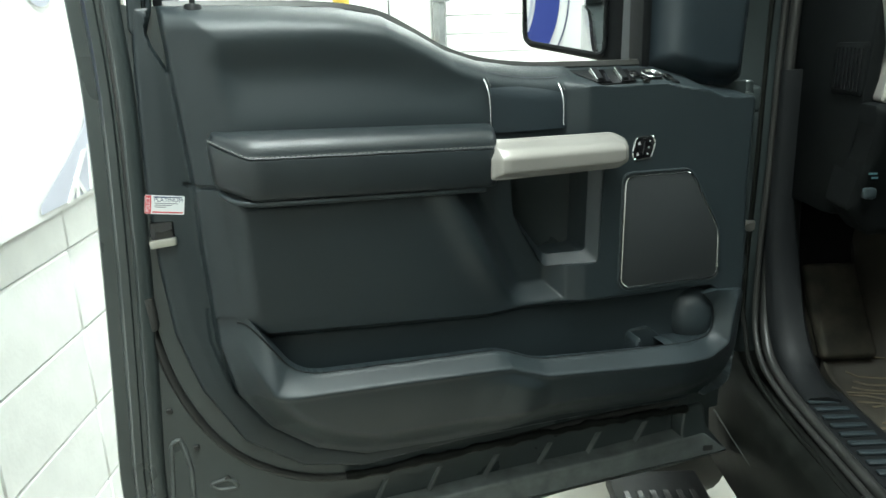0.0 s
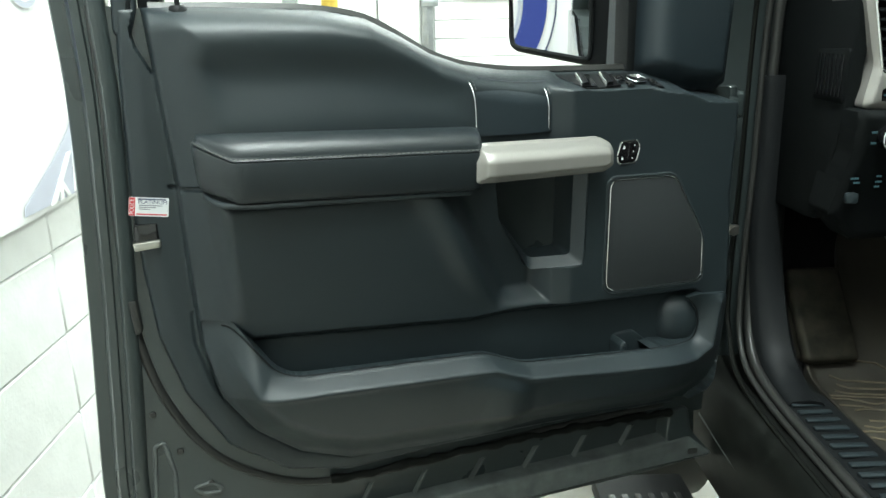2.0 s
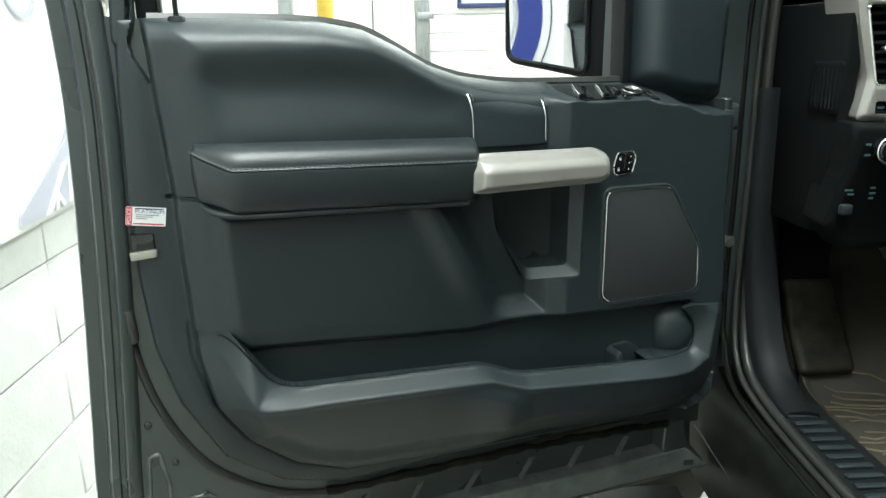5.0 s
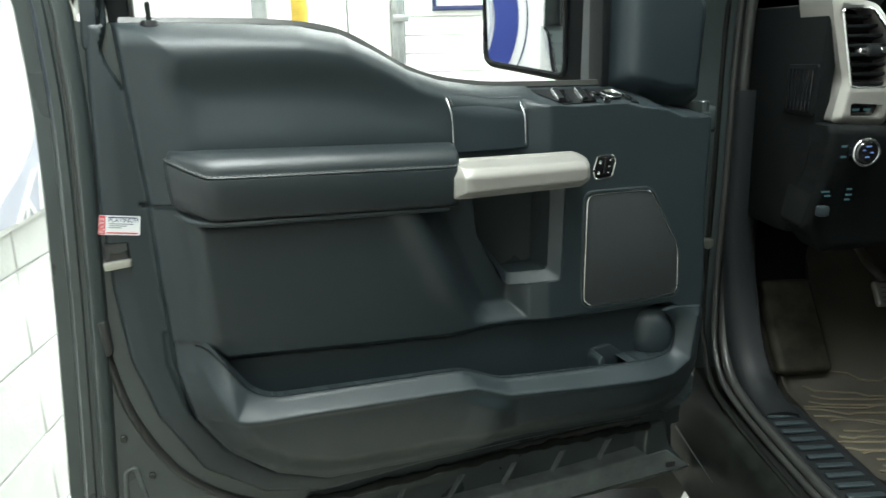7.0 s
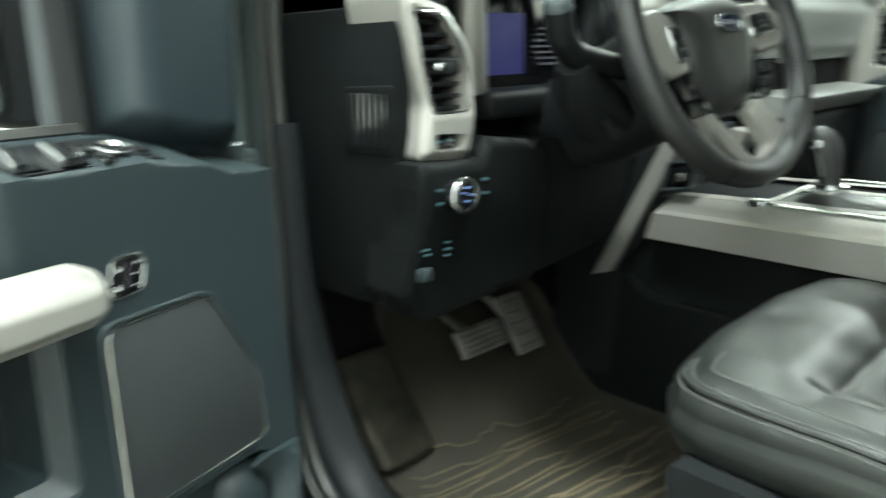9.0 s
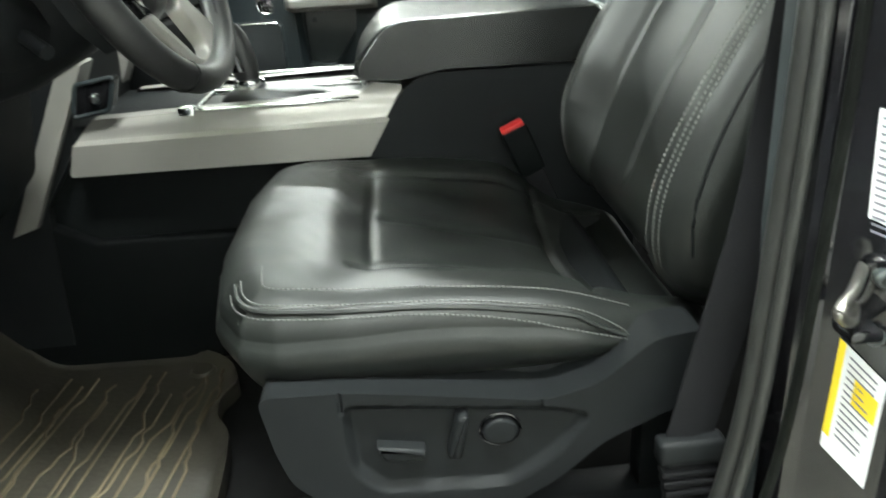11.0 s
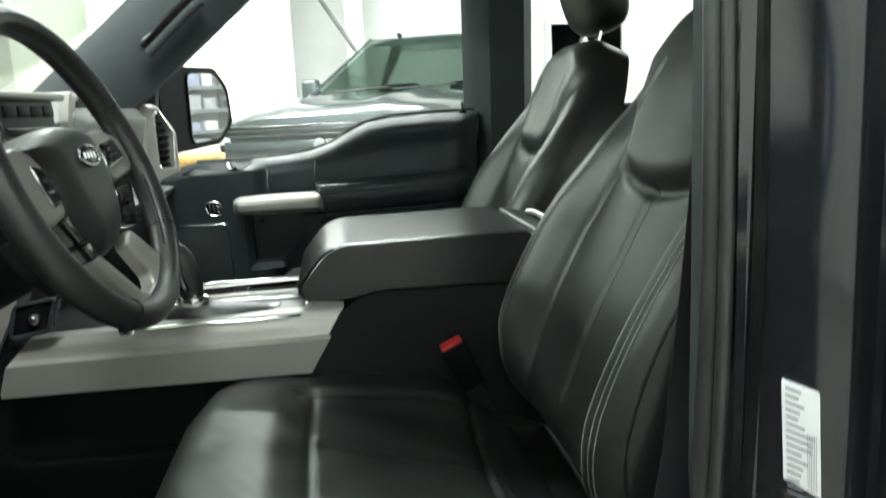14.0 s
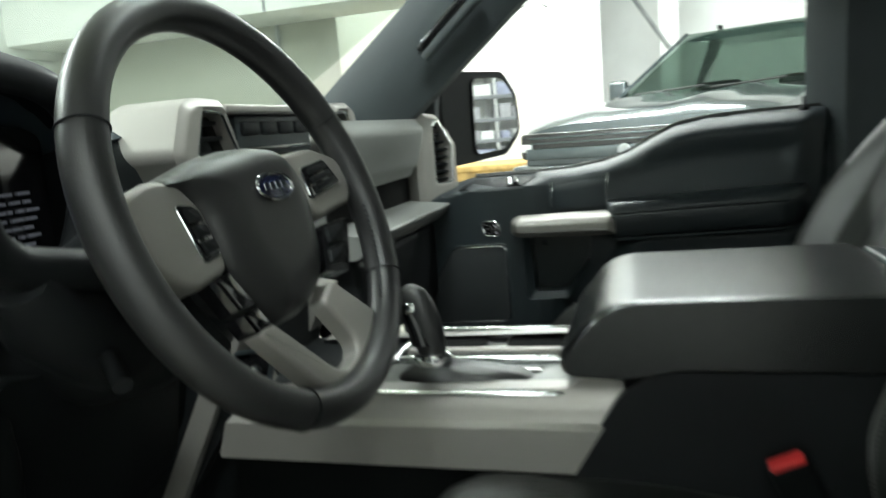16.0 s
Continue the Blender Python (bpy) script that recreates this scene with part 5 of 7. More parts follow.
# roof, windscreen, rear wall
cp("roof_lining", box("roof_lining", (0.76, -0.9, 1.90), (2.38, 1.12, 1.94), FABRIC, 0.02), "grey fabric roof lining")
cp("roof_skin", box("roof_skin", (0.74, -0.95, 1.945), (2.40, 1.20, 1.975), PAINT_OUT, 0.02))
ws = lambda a, b, c: Vector((0.83 + a * 1.42, 1.98 - 0.78 * b, 1.46 + 0.45 * b + c))
glass = cp("windscreen", prism("windscreen", [(0, 0), (1, 0), (0.95, 1), (0.05, 1)], 0.0, 0.006, ws, GLASS, 0), "clear windscreen")
glass.visible_shadow = False
for s, x0, x1 in (("driver", 0.79, 0.86), ("passenger", 2.30, 2.36)):
    pl = []
    for t in np.linspace(0, 1, 9):
        y, z = 1.70 - 0.60 * t, 1.44 + 0.50 * t
        wd = 0.11 - 0.035 * t
        xo = x0 if s == "driver" else x1
        sg = 1 if s == "driver" else -1
        ring = [(0.0, -0.02), (0.02, -0.05), (0.07, -0.05), (0.11, 0.0), (0.10, 0.05), (0.05, 0.085), (0.0, 0.06)]
        pl.append([(xo + sg * (a + 0.03 * t), y + b * 1.3, z + b * 0.9) for a, b in ring])
    ap = cp("windscreen_pillar", loft("windscreen_pillar", pl, PILLAR, angle=50), "grey textured windscreen pillar trim")
    if s == "passenger":
        slot = spline([(2.242, 1.480, 1.640), (2.236, 1.45, 1.666), (2.232, 1.40, 1.710), (2.230, 1.355, 1.748), (2.230, 1.335, 1.762)], 6)
        cp("grab_recess", tube("grab_recess", slot, 0.016, GLOSS, 12, flat=0.6, r_at=lambda t: 0.017 * math.sqrt(max(0.05, 1 - (2 * t - 1) ** 6))), "dark recess behind the grip", ap)
        cp("grab_handle", tube("grab_handle", [p + np.array((-0.020, -0.020, -0.020)) for p in slot], 0.012, PILLAR, 12), "moulded grab handle", ap)
        cp("quarter_trim", prism("quarter_trim", [(1.72, 1.40), (1.495, 1.40), (1.480, 1.61), (1.60, 1.60)], 0.0, 0.03, lambda a, b, c: Vector((2.40 - c, a, b)), PILLAR, 0.008))
cp("rear_wall", box("rear_wall", (0.76, -0.95, 0.6), (2.40, -0.9, 1.40), FABRIC, 0.01))
cp("passenger_pillar", loft("passenger_pillar", [[(x - 0.09 * max(0, z - 1.4), y, z) for x, y in [(2.46, 0.62), (2.40, 0.60), (2.35, 0.56), (2.35, 0.46), (2.42, 0.42), (2.46, 0.44)]] for z in (0.65, 1.0, 1.4, 1.65, 1.95)], PILLAR, angle=40), "dark textured pillar trim")
cp("passenger_sill", box("passenger_sill", (2.30, -0.6, 0.55), (2.52, 1.8, 0.72), PAINT_OUT, 0.02))
cp("rear_passenger_door", box("rear_passenger_door", (2.36, -0.75, 0.65), (2.50, 0.43, 1.435), PLASTIC_DARK, 0.02, 3), "dark rear door trim")
cp("rear_door_post", box("rear_door_post", (2.34, -0.80, 1.40), (2.44, -0.68, 1.95), PILLAR, 0.01))
cp("passenger_header", box("passenger_header", (2.26, -0.8, 1.86), (2.40, 1.25, 1.96), PILLAR, 0.02))
rb = thing("running_board", "black plastic running board below the sill", "running board")
part("step", box("step", (0.42, -0.5, 0.40), (0.62, 1.78, 0.44), PLASTIC_DARK, 0.01), rb, "ribbed black step pad")
for y in (0.2, 1.5):
    part("bracket", box("bracket", (0.55, y, 0.42), (0.75, y + 0.05, 0.52), PLASTIC_DARK, 0.005), rb)
for i in range(6):
    part("tread_rib", box("tread_rib", (0.44 + i * 0.028, -0.45, 0.44), (0.452 + i * 0.028, 1.7, 0.4435), RUBBER, 0.001, 1), rb)

# underbody and wheels of the cab
fr_ = cp("frame_rail", box("frame_rail", (0.98, -0.95, 0.42), (1.10, 2.6, 0.58), PAINT_DIRTY, 0.01), "dusty black chassis rail")
cp("frame_rail", box("frame_rail", (1.96, -0.95, 0.42), (2.08, 2.6, 0.58), PAINT_DIRTY, 0.01), "dusty black chassis rail")
for x0, x1 in ((0.56, 0.82), (2.24, 2.50)):
    for y in (2.45, -1.15):
        wl = cp("wheel", cyl("wheel", (x0 if x0 > 1 else x1, y, 0.40), (x1 if x0 > 1 else x0, y, 0.40), 0.40, RUBBER, sides=40, bevel=0.03), "black tyre on a grey rim")
        cp("wheel_rim", cyl("wheel_rim", ((x1 - 0.03) if x0 > 1 else (x0 + 0.03), y, 0.40), ((x1 + 0.004) if x0 > 1 else (x0 - 0.004), y, 0.40), 0.24, GALV, sides=32, bevel=0.02), "", wl)
for y in (2.45, -1.15):
    cp("axle", cyl("axle", (0.80, y, 0.40), (2.26, y, 0.40), 0.05, PAINT_DIRTY))
cp("frame_rail_tail", box("frame_rail_tail", (0.98, -1.5, 0.42), (2.08, -0.94, 0.56), PAINT_DIRTY, 0.01))

# ---- front seats ----
def front_seat(cx, side, label, step, full):
    """side: -1 when the door is towards -x. s runs from the door (-) to the console (+)."""
    seat = thing("front_seat", label, "car seat", group="front seats")
    q = lambda n, me, lab="", under=seat: part(n, me, under, lab)
    X = lambda s: cx - side * s
    lay = lambda s, y, z: Vector((X(s), y, z))

    def cushion(U, V):
        d = gap(U, V, plan)
        z = 1.000 + 0.145 * (V - 0.86) - (0.014 + 0.022 * ease(U, -0.25, -0.12)) * ease(0.90 - V, 0, 0.13)
        # side bolsters and hollow seat
        z = z + 0.020 * ease(np.abs(U), 0.12, 0.20) * ease(1.20 - V, 0, 0.25) * np.where(U > 0, ease(V, 0.77, 0.88), 1.0)
        z = z - (0.010 * (1 - ease(np.abs(U), 0.0, 0.15)) + 0.010 * (1 - ease(np.abs(U), 0.10, 0.20))) * ease(1.08 - V, 0, 0.22)
        # thigh pad ahead of the cross seam
        z = z + (0.012 * ease(V, 1.075, 1.13) - 0.010 * ease(V, 1.15, 1.25)) * (1 - 0.8 * ease(np.abs(U), 0.17, 0.25))
        z = z - 0.0034 * np.exp(-((V - 1.077 + 0.02 * np.abs(U)) / 0.006) ** 2) * (1 - ease(np.abs(U), 0.130, 0.200))
        z = z - 0.005 * np.exp(-((np.abs(U) - 0.168) / 0.005) ** 2) * (V < 1.10)
        z = z - 0.006 * np.exp(-((U - 0.008) / 0.012) ** 2) * ease(1.075 - V, 0, 0.02) * ease(V, 0.83, 0.90)
        z = z - 0.012 * np.exp(-((V - 0.835 - 0.05 * (0.17 - np.abs(U))) / 0.006) ** 2) * (1 - ease(np.abs(U), 0.19, 0.23))
        # gathered leather beside the cross seam
        for k in range(4):
            z = z - 0.0035 * np.exp(-((U - 0.175 - 0.016 * k + 0.4 * (V - 1.09)) / 0.0045) ** 2) * np.exp(-((V - 1.10 - 0.008 * k) / 0.03) ** 2)
        # creased leather
        wr = np.zeros(U.shape)
        for i in range(7):
            a = 0.9 + 0.5 * i
            wr += np.sin(60 * (U * math.cos(a) + V * math.sin(a)) + 1.7 * i + 3 * np.sin(11 * U + i)) / (1 + 0.3 * i)
        crumple = np.sin(150 * U + 40 * np.sin(9 * V) + 3) * np.sin(38 * V + 5 * U) * ease(V, 1.05, 1.15)
        z = z + (0.0005 * wr + 0.0002 * crumple) * ease(d, 0.01, 0.06)
        r = 0.036 + 0.014 * ease(V, 1.02, 1.22)
        e = np.clip(1 - np.clip(d, 0, 1) / r, 0, 1)
        z = z - r * 0.85 * (1 - np.sqrt(np.clip(1 - e * e, 0, 1)))
        return z
    ys, hs = [0.70, 0.715, 0.75, 0.86, 1.10, 1.17, 1.205, 1.235, 1.252], [0.195, 0.215, 0.240, 0.262, 0.270, 0.266, 0.254, 0.205, 0.09]
    plan = [(-h, y) for y, h in zip(ys, hs)] + [(h, y) for y, h in zip(ys[::-1], hs[::-1])]
    n = (140, 180) if full else (60, 80)
    cu = q("seat_cushion", pad("seat_cushion", lambda y: float(np.interp(y, ys, hs)), 0.70, 1.252, cushion, 0.940, lay, LEATHER_SEAT, *n, bulge=0.012), "black creased leather cushion")
    # sewn welt round the near edge
    def top_at(s, y):
        return float(cushion(np.array([[s, s + 1e-3], [s, s + 1e-3]]), np.array([[y, y], [y + 1e-3, y + 1e-3]]))[0, 0])
    edge = [(-0.268, y) for y in np.linspace(0.805, 1.13, 17)] + [(-0.262, 1.185), (-0.245, 1.212), (-0.215, 1.222)]
    for k, off in enumerate((0.004, 0.009, 0.014, 0.034)):
        pts = []
        for s, y in edge:
            s2 = s + off
            y2 = y if y < 1.17 else y - off * (y - 1.17) / 0.05
            pts.append(lay(s2, y2, top_at(s2 + 0.001, y2) + 0.0012))
        zs = [q[2] for q in pts]
        for _ in range(8):
            zs = [zs[0]] + [(a + b + c) / 3 for a, b, c in zip(zs, zs[1:], zs[2:])] + [zs[-1]]
        pts = [Vector((q[0], q[1], max(z, q[2] - 0.0004))) for q, z in zip(pts, zs)]
        if k == 1:
            q("cushion_piping", tube("cushion_piping", spline(pts, 4), 0.0032, LEATHER_SEAT, 6), "", cu)
        else:
            q("cushion_seam", stitches("cushion_seam", spline(pts, 4), THREAD, 0.0052, 0.0036, 0.0009, normal=(side * 0.6, 0, 0.8)), "pale thread", cu)
    # base
    q("cushion_pan", box("cushion_pan", (min(X(-0.245), X(0.245)), 0.76, 0.86), (max(X(-0.245), X(0.245)), 1.20, 0.95), PLASTIC_DARK, 0.02, 3))
    for s in (-0.2, 0.2):
        q("seat_rail", box("seat_rail", (X(s) - 0.025, 0.62, FLOOR_Z - 0.01), (X(s) + 0.025, 1.22, FLOOR_Z + 0.05), PLASTIC_DARK, 0.006))
        for y in (0.72, 1.08):
            q("seat_riser", box("seat_riser", (X(s) - 0.02, y, FLOOR_Z + 0.04), (X(s) + 0.02, y + 0.06, 0.88), PLASTIC_DARK, 0.005))
    if full:
        out = rounded([(1.192, 0.984), (1.10, 0.981), (0.905, 0.950), (0.850, 0.965), (0.795, 1.010), (0.745, 1.015), (0.735, 0.94), (0.79, 0.918), (0.845, 0.892), (0.893, 0.850), (0.942, 0.822), (1.08, 0.828), (1.135, 0.842), (1.170, 0.875), (1.182, 0.916)], 0.014, 4)
        inner = rounded([(1.108, 0.962), (1.105, 0.885), (1.078, 0.858), (0.948, 0.850), (0.90, 0.880), (0.862, 0.926), (0.905, 0.938)], 0.012, 4)

        def shield(U, V):
            h = np.full(U.shape, 0.024)
            h = h - 0.010 * ease(gap(U, V, inner), -0.006, 0.006)
            h = h - 0.003 * np.exp(-((U - 1.112) / 0.0018) ** 2) * (V > 0.955) - 0.003 * np.exp(-((U - 0.912) / 0.0018) ** 2) * (V > 0.935)
            return h
        wall = lambda y, z, w: Vector((cx + side * (0.272 + w), y, z - 0.019))
        sh = q("side_shield", relief("side_shield", out, shield, 0.003, -0.03, wall, PLASTIC_DARK, 30), "charcoal plastic side shield with power controls")
        q("cushion_switch", prism("cushion_switch", rounded([(1.082, 0.916), (1.030, 0.907), (1.032, 0.893), (1.074, 0.897)], 0.005), 0.012, 0.030, wall, PLASTIC_DARK, 0.005, 3), "", sh)
        q("back_switch", prism("back_switch", rounded([(0.997, 0.945), (0.984, 0.945), (0.995, 0.892), (1.010, 0.894)], 0.006), 0.012, 0.032, wall, PLASTIC_DARK, 0.005, 3), "", sh)
        disc = [(0.953 + 0.0185 * math.cos(g), 0.914 + 0.0165 * math.sin(g)) for g in (2 * math.pi * i / 28 for i in range(28))]
        q("lumbar_switch", prism("lumbar_switch", disc, 0.010, 0.022, wall, PLASTIC_DARK, 0.004, 3), "round lumbar switch", sh)
        q("lumbar_ring", tube("lumbar_ring", [wall(0.953 + 0.021 * math.cos(2 * math.pi * i / 28), 0.914 + 0.019 * math.sin(2 * math.pi * i / 28), 0.0145) for i in range(28)], 0.0018, GLOSS, 6, closed=True), "", sh)
    # back
    lean = radians(24)
    BO = Vector((0, 0.742, 0.985))
    bu, bn = Vector((0, -math.sin(lean), math.cos(lean))), Vector((0, math.cos(lean), math.sin(lean)))
    back = lambda s, v, w: Vector((X(s), 0, 0)) + BO + bu * v + bn * w
    half = [tuple(p) for p in spline([(0.205, 0.0), (0.242, 0.03), (0.258, 0.12), (0.262, 0.28), (0.246, 0.42), (0.198, 0.54), (0.150, 0.61), (0.115, 0.645), (0.07, 0.662)], 4)]
    hv, hw = [b for a, b in half], [max(a, 0.05) for a, b in half]
    shape = [(-a, b) for a, b in half] + [(a, b) for a, b in half[::-1]]

    def squab(U, V):
        d = gap(U, V, shape)
        A = np.abs(U)
        bol = np.interp(V.ravel(), [0, 0.1, 0.28, 0.45, 0.60], [0.19, 0.20, 0.20, 0.175, 0.13]).reshape(V.shape)
        w = 0.022 + 0.052 * ease(A, bol - 0.065, bol + 0.01) * ease(0.55 - V, 0, 0.3) * ease(V, -0.05, 0.12)
        w = w + 0.012 * np.exp(-((V - 0.17) / 0.12) ** 2)
        # raised shoulder pad, wider towards the top
        pad_half = 0.105 + 0.32 * np.clip(V - 0.38, 0, 0.25)
        low = 0.376 + 0.06 * (A / 0.1) ** 2 * 0.25
        w = w + 0.015 * ease(V - low, -0.006, 0.030) * (1 - ease(A, pad_half - 0.022, pad_half + 0.008)) * ease(0.70 - V, 0, 0.12)
        w = w - 0.008 * np.exp(-((V - low + 0.004) / 0.009) ** 2) * (1 - ease(A, pad_half - 0.025, pad_half + 0.010))
        w = w - 0.006 * np.exp(-((A - bol + 0.050) / 0.005) ** 2) * (V < 0.55)
        w = w - 0.006 * np.exp(-((U + 0.004) / 0.007) ** 2) * ease(0.385 - V, 0, 0.02) * ease(V, 0.05, 0.09)
        wr = np.zeros(U.shape)
        for i in range(6):
            a = 0.3 + 0.7 * i
            wr += np.sin(45 * (U * math.cos(a) + V * math.sin(a)) + 2.1 * i + 3 * np.sin(8 * V + i))
        w = w + 0.0003 * wr
        r = 0.050
        e = np.clip(1 - np.clip(d, 0, 1) / r, 0, 1)
        return w - r * (1 - np.sqrt(np.clip(1 - e * e, 0, 1)))
    bk = q("backrest", pad("backrest", lambda v: float(np.interp(v, hv, hw)), 0.0, 0.662, squab, -0.08, back, LEATHER_SEAT, *n), "black leather backrest with raised bolsters")
    q("back_shell", pad("back_shell", lambda v: 0.97 * float(np.interp(v, hv, hw)), 0.01, 0.64, lambda U, V: -0.078 - 0.04 * ease(gap(U, V, shape), 0.01, 0.10), -0.07, back, PLASTIC_DARK, 30, 30), "", bk)

    def on_back(s, v):
        return back(s, v, float(squab(np.array([[s, s + 1e-3], [s, s + 1e-3]]), np.array([[v, v], [v + 1e-3, v + 1e-3]]))[0, 0]) + 0.0008)
    for sg in (-1, 1):
        for o in (0.004, 0.022, 0.030):
            vs = np.linspace(0.03, 0.56, 30)
            pth = [on_back(sg * (np.interp(v, [0, 0.1, 0.28, 0.45, 0.60], [0.185, 0.198, 0.200, 0.176, 0.125]) + o), v) for v in vs]
            if o == 0.010 or full:
                q("back_seam", stitches("back_seam", pth, THREAD, 0.0056, 0.0038, 0.0009, normal=bn), "pale thread", bk)
    # side airbag cover and hinge trim by the door
    q("side_piping", tube("side_piping", [on_back(-(np.interp(v, [0, 0.1, 0.28, 0.45, 0.60], [0.19, 0.20, 0.20, 0.175, 0.13]) + 0.052), v) for v in np.linspace(0.06, 0.5, 16)], 0.002, PLASTIC_DARK, 5), "", bk)
    # head rest
    hr = Matrix.Rotation(-lean * 0.7, 4, "X")
    c = Vector((cx, 0, 0)) + BO + bu * 0.765 + bn * 0.022
    head = q("headrest", ball("headrest", c, (0.135, 0.055, 0.095), LEATHER_SEAT, hr, 2.8), "padded black leather headrest")
    for s in (-0.06, 0.06):
        q("headrest_post", cyl("headrest_post", back(s, 0.62, -0.02), back(s, 0.74, -0.005), 0.006, CHROME), "", head)
    return seat


driver_seat = front_seat(1.105, -1, "black leather driver seat with pale double stitching", 0.0045, True)
passenger_seat = front_seat(1.955, 1, "black leather passenger seat with pale double stitching", 0.008, False)
passenger_seat.location.y = -0.06

# seat belt by the driver's seat
belt = thing("seat_belt", "black webbing seat belt hanging beside a pillar", "seat belt")
run = spline([(0.845, 0.60, 1.86), (0.842, 0.650, 1.50), (0.818, 0.690, 1.22), (0.795, 0.713, 1.12), (0.775, 0.742, 1.03), (0.762, 0.775, 0.905)], 8)
verts, faces = [], []
for p in run:
    for dy, dx in ((-0.024, 0.004), (0.0, -0.001), (0.024, 0.002)):
        for t in (0, 0.0018):
            verts.append((p[0] + dx - t, p[1] + dy, p[2]))
for i in range(len(run) - 1):
    a, b = 6 * i, 6 * i + 6
    for j in (1, 3):
        faces.append((a + j, a + j + 2, b + j + 2, b + j))
    for j in (0, 2):
        faces.append((a + j + 2, a + j, b + j, b + j + 2))
    faces += [(a, a + 1, b + 1, b), (a + 5, a + 4, b + 4, b + 5)]
part("webbing", finish("webbing", verts, faces, WEBBING), belt)
part("belt_anchor", box("belt_anchor", (0.749, 0.742, 0.880), (0.772, 0.808, 0.908), PLASTIC_DARK, 0.006, 3), belt, "black plastic belt stop")
for i in range(11):
    z = 0.880 - i * 0.0125
    part("sleeve_fold", box("sleeve_fold", (0.751, 0.742 - 0.002 * i, z - 0.015), (0.769, 0.804 - 0.002 * i, z - 0.006), WEBBING, 0.003), belt)
part("sleeve_core", box("sleeve_core", (0.755, 0.728, 0.70), (0.765, 0.797, 0.880), WEBBING, 0.003), belt)

# buckle between seat and console
bk = thing("belt_buckle", "black seat belt buckle with red release button", "seat belt buckle")
bm_ = Matrix.Translation((1.322, 0.838, 1.045)) @ Matrix.Rotation(radians(-24), 4, "X") @ Matrix.Rotation(radians(-8), 4, "Y")
part("buckle_head", box("buckle_head", (-0.011, -0.021, -0.045), (0.011, 0.022, 0.040), DASH_BLACK, 0.006, 3, bm_), bk)
part("release_button", box("release_button", (-0.010, -0.018, 0.038), (0.010, 0.019, 0.046), RED, 0.003, 2, bm_), bk, "red release button")
part("buckle_stalk", box("buckle_stalk", (-0.008, -0.016, -0.17), (0.008, 0.016, -0.04), WEBBING, 0.004, 2, bm_), bk)

# ---- centre console ----
con = thing("centre_console", "black and silver centre console with padded arm rest", "console")
kp = lambda n, me, lab="", under=con: part(n, me, under, lab)
CXL, CXR = 1.35, 1.66
side_l = lambda y, z, w: Vector((CXL - w, y, z))
side_r = lambda y, z, w: Vector((CXR + w, y, z))
kp("lower_body", box("lower_body", (CXL + 0.03, 0.70, FLOOR_Z - 0.01), (CXR - 0.03, 1.78, 1.06), DASH_BLACK, 0.02, 3), "black lower console body")
kp("rear_bin", loft("rear_bin", [[(x, y, z) for y, z in rounded([(1.085, 1.045), (1.022, 1.143), (0.985, 1.168), (0.66, 1.166), (0.64, 0.73), (1.10, 0.73)], 0.02, 4)] for x in (CXL, CXL + 0.004, CXR - 0.004, CXR)], PLASTIC_DARK, angle=40), "black storage bin")
for nm, sd in (("silver_side", side_l), ("silver_side", side_r)):
    prof = [(1.545, 1.052), (1.078, 1.046), (1.014, 1.150), (1.060, 1.158), (1.085, 1.142), (1.30, 1.138), (1.500, 1.134), (1.53, 1.10)]

    def rail(U, V):
        return 0.006 - 0.016 * ease(V, 1.100, 1.108) * ease(V, 1.05, 1.14) - 0.010 * ease(V, 1.118, 1.142)
    kp("silver_side", relief("silver_side", prof, rail, 0.006, -0.05, sd, SATIN, 25), "satin silver side rail")
    kp("silver_leg", prism("silver_leg", [(1.487, 1.222), (1.520, 1.228), (1.662, 0.958), (1.618, 0.972)], -0.05, 0.004, sd, SATIN, 0.005), "satin silver slanting strut")
    kp("foot_moulding", prism("foot_moulding", [(1.68, 0.965), (1.60, 0.968), (1.54, 0.935), (1.20, 0.930), (1.20, 0.70), (1.75, 0.70)], -0.06, -0.012, sd, DASH_BLACK, 0.01, 3))
pocket = rounded([(1.506, 1.192), (1.447, 1.200), (1.462, 1.151), (1.518, 1.143)], 0.008)
sp = kp("side_pocket", prism("side_pocket", pocket, -0.03, 0.001, side_l, GLOSS, 0.001), "dark recess with a bright knob")
kp("pocket_frame", tube("pocket_frame", [side_l(y, z, 0.001) for y, z in pocket], 0.0035, PLASTIC, 6, closed=True), "", sp)
kp("pocket_knob", cyl("pocket_knob", side_l(1.480, 1.170, 0.0), side_l(1.480, 1.170, 0.010), 0.009, CHROME, r2=0.007, bevel=0.002), "bright knob", sp)
kp("forward_body", loft("forward_body", [[(x, y, z) for y, z in [(1.53, 1.10), (1.52, 1.22), (1.70, 1.24), (1.78, 0.75), (1.62, 0.75), (1.60, 1.0)]] for x in (CXL + 0.01, CXR - 0.01)], PLASTIC_DARK, angle=30))
deck_z = 1.128
kp("top_deck", box("top_deck", (CXL + 0.012, 1.06, 1.05), (CXR - 0.012, 1.54, deck_z), PLASTIC_DARK, 0.006), "black top deck")
surround = rounded([(1.366, 1.080), (1.650, 1.080), (1.650, 1.345), (1.366, 1.345)], 0.03, 5)
kp("deck_trim", tube("deck_trim", [(x, y, deck_z + 0.008) for x, y in surround], 0.0042, CHROME, 8, closed=True, flat=0.7), "bright chrome surround")
flat_at = lambda x, y, w: Vector((x, y, w))
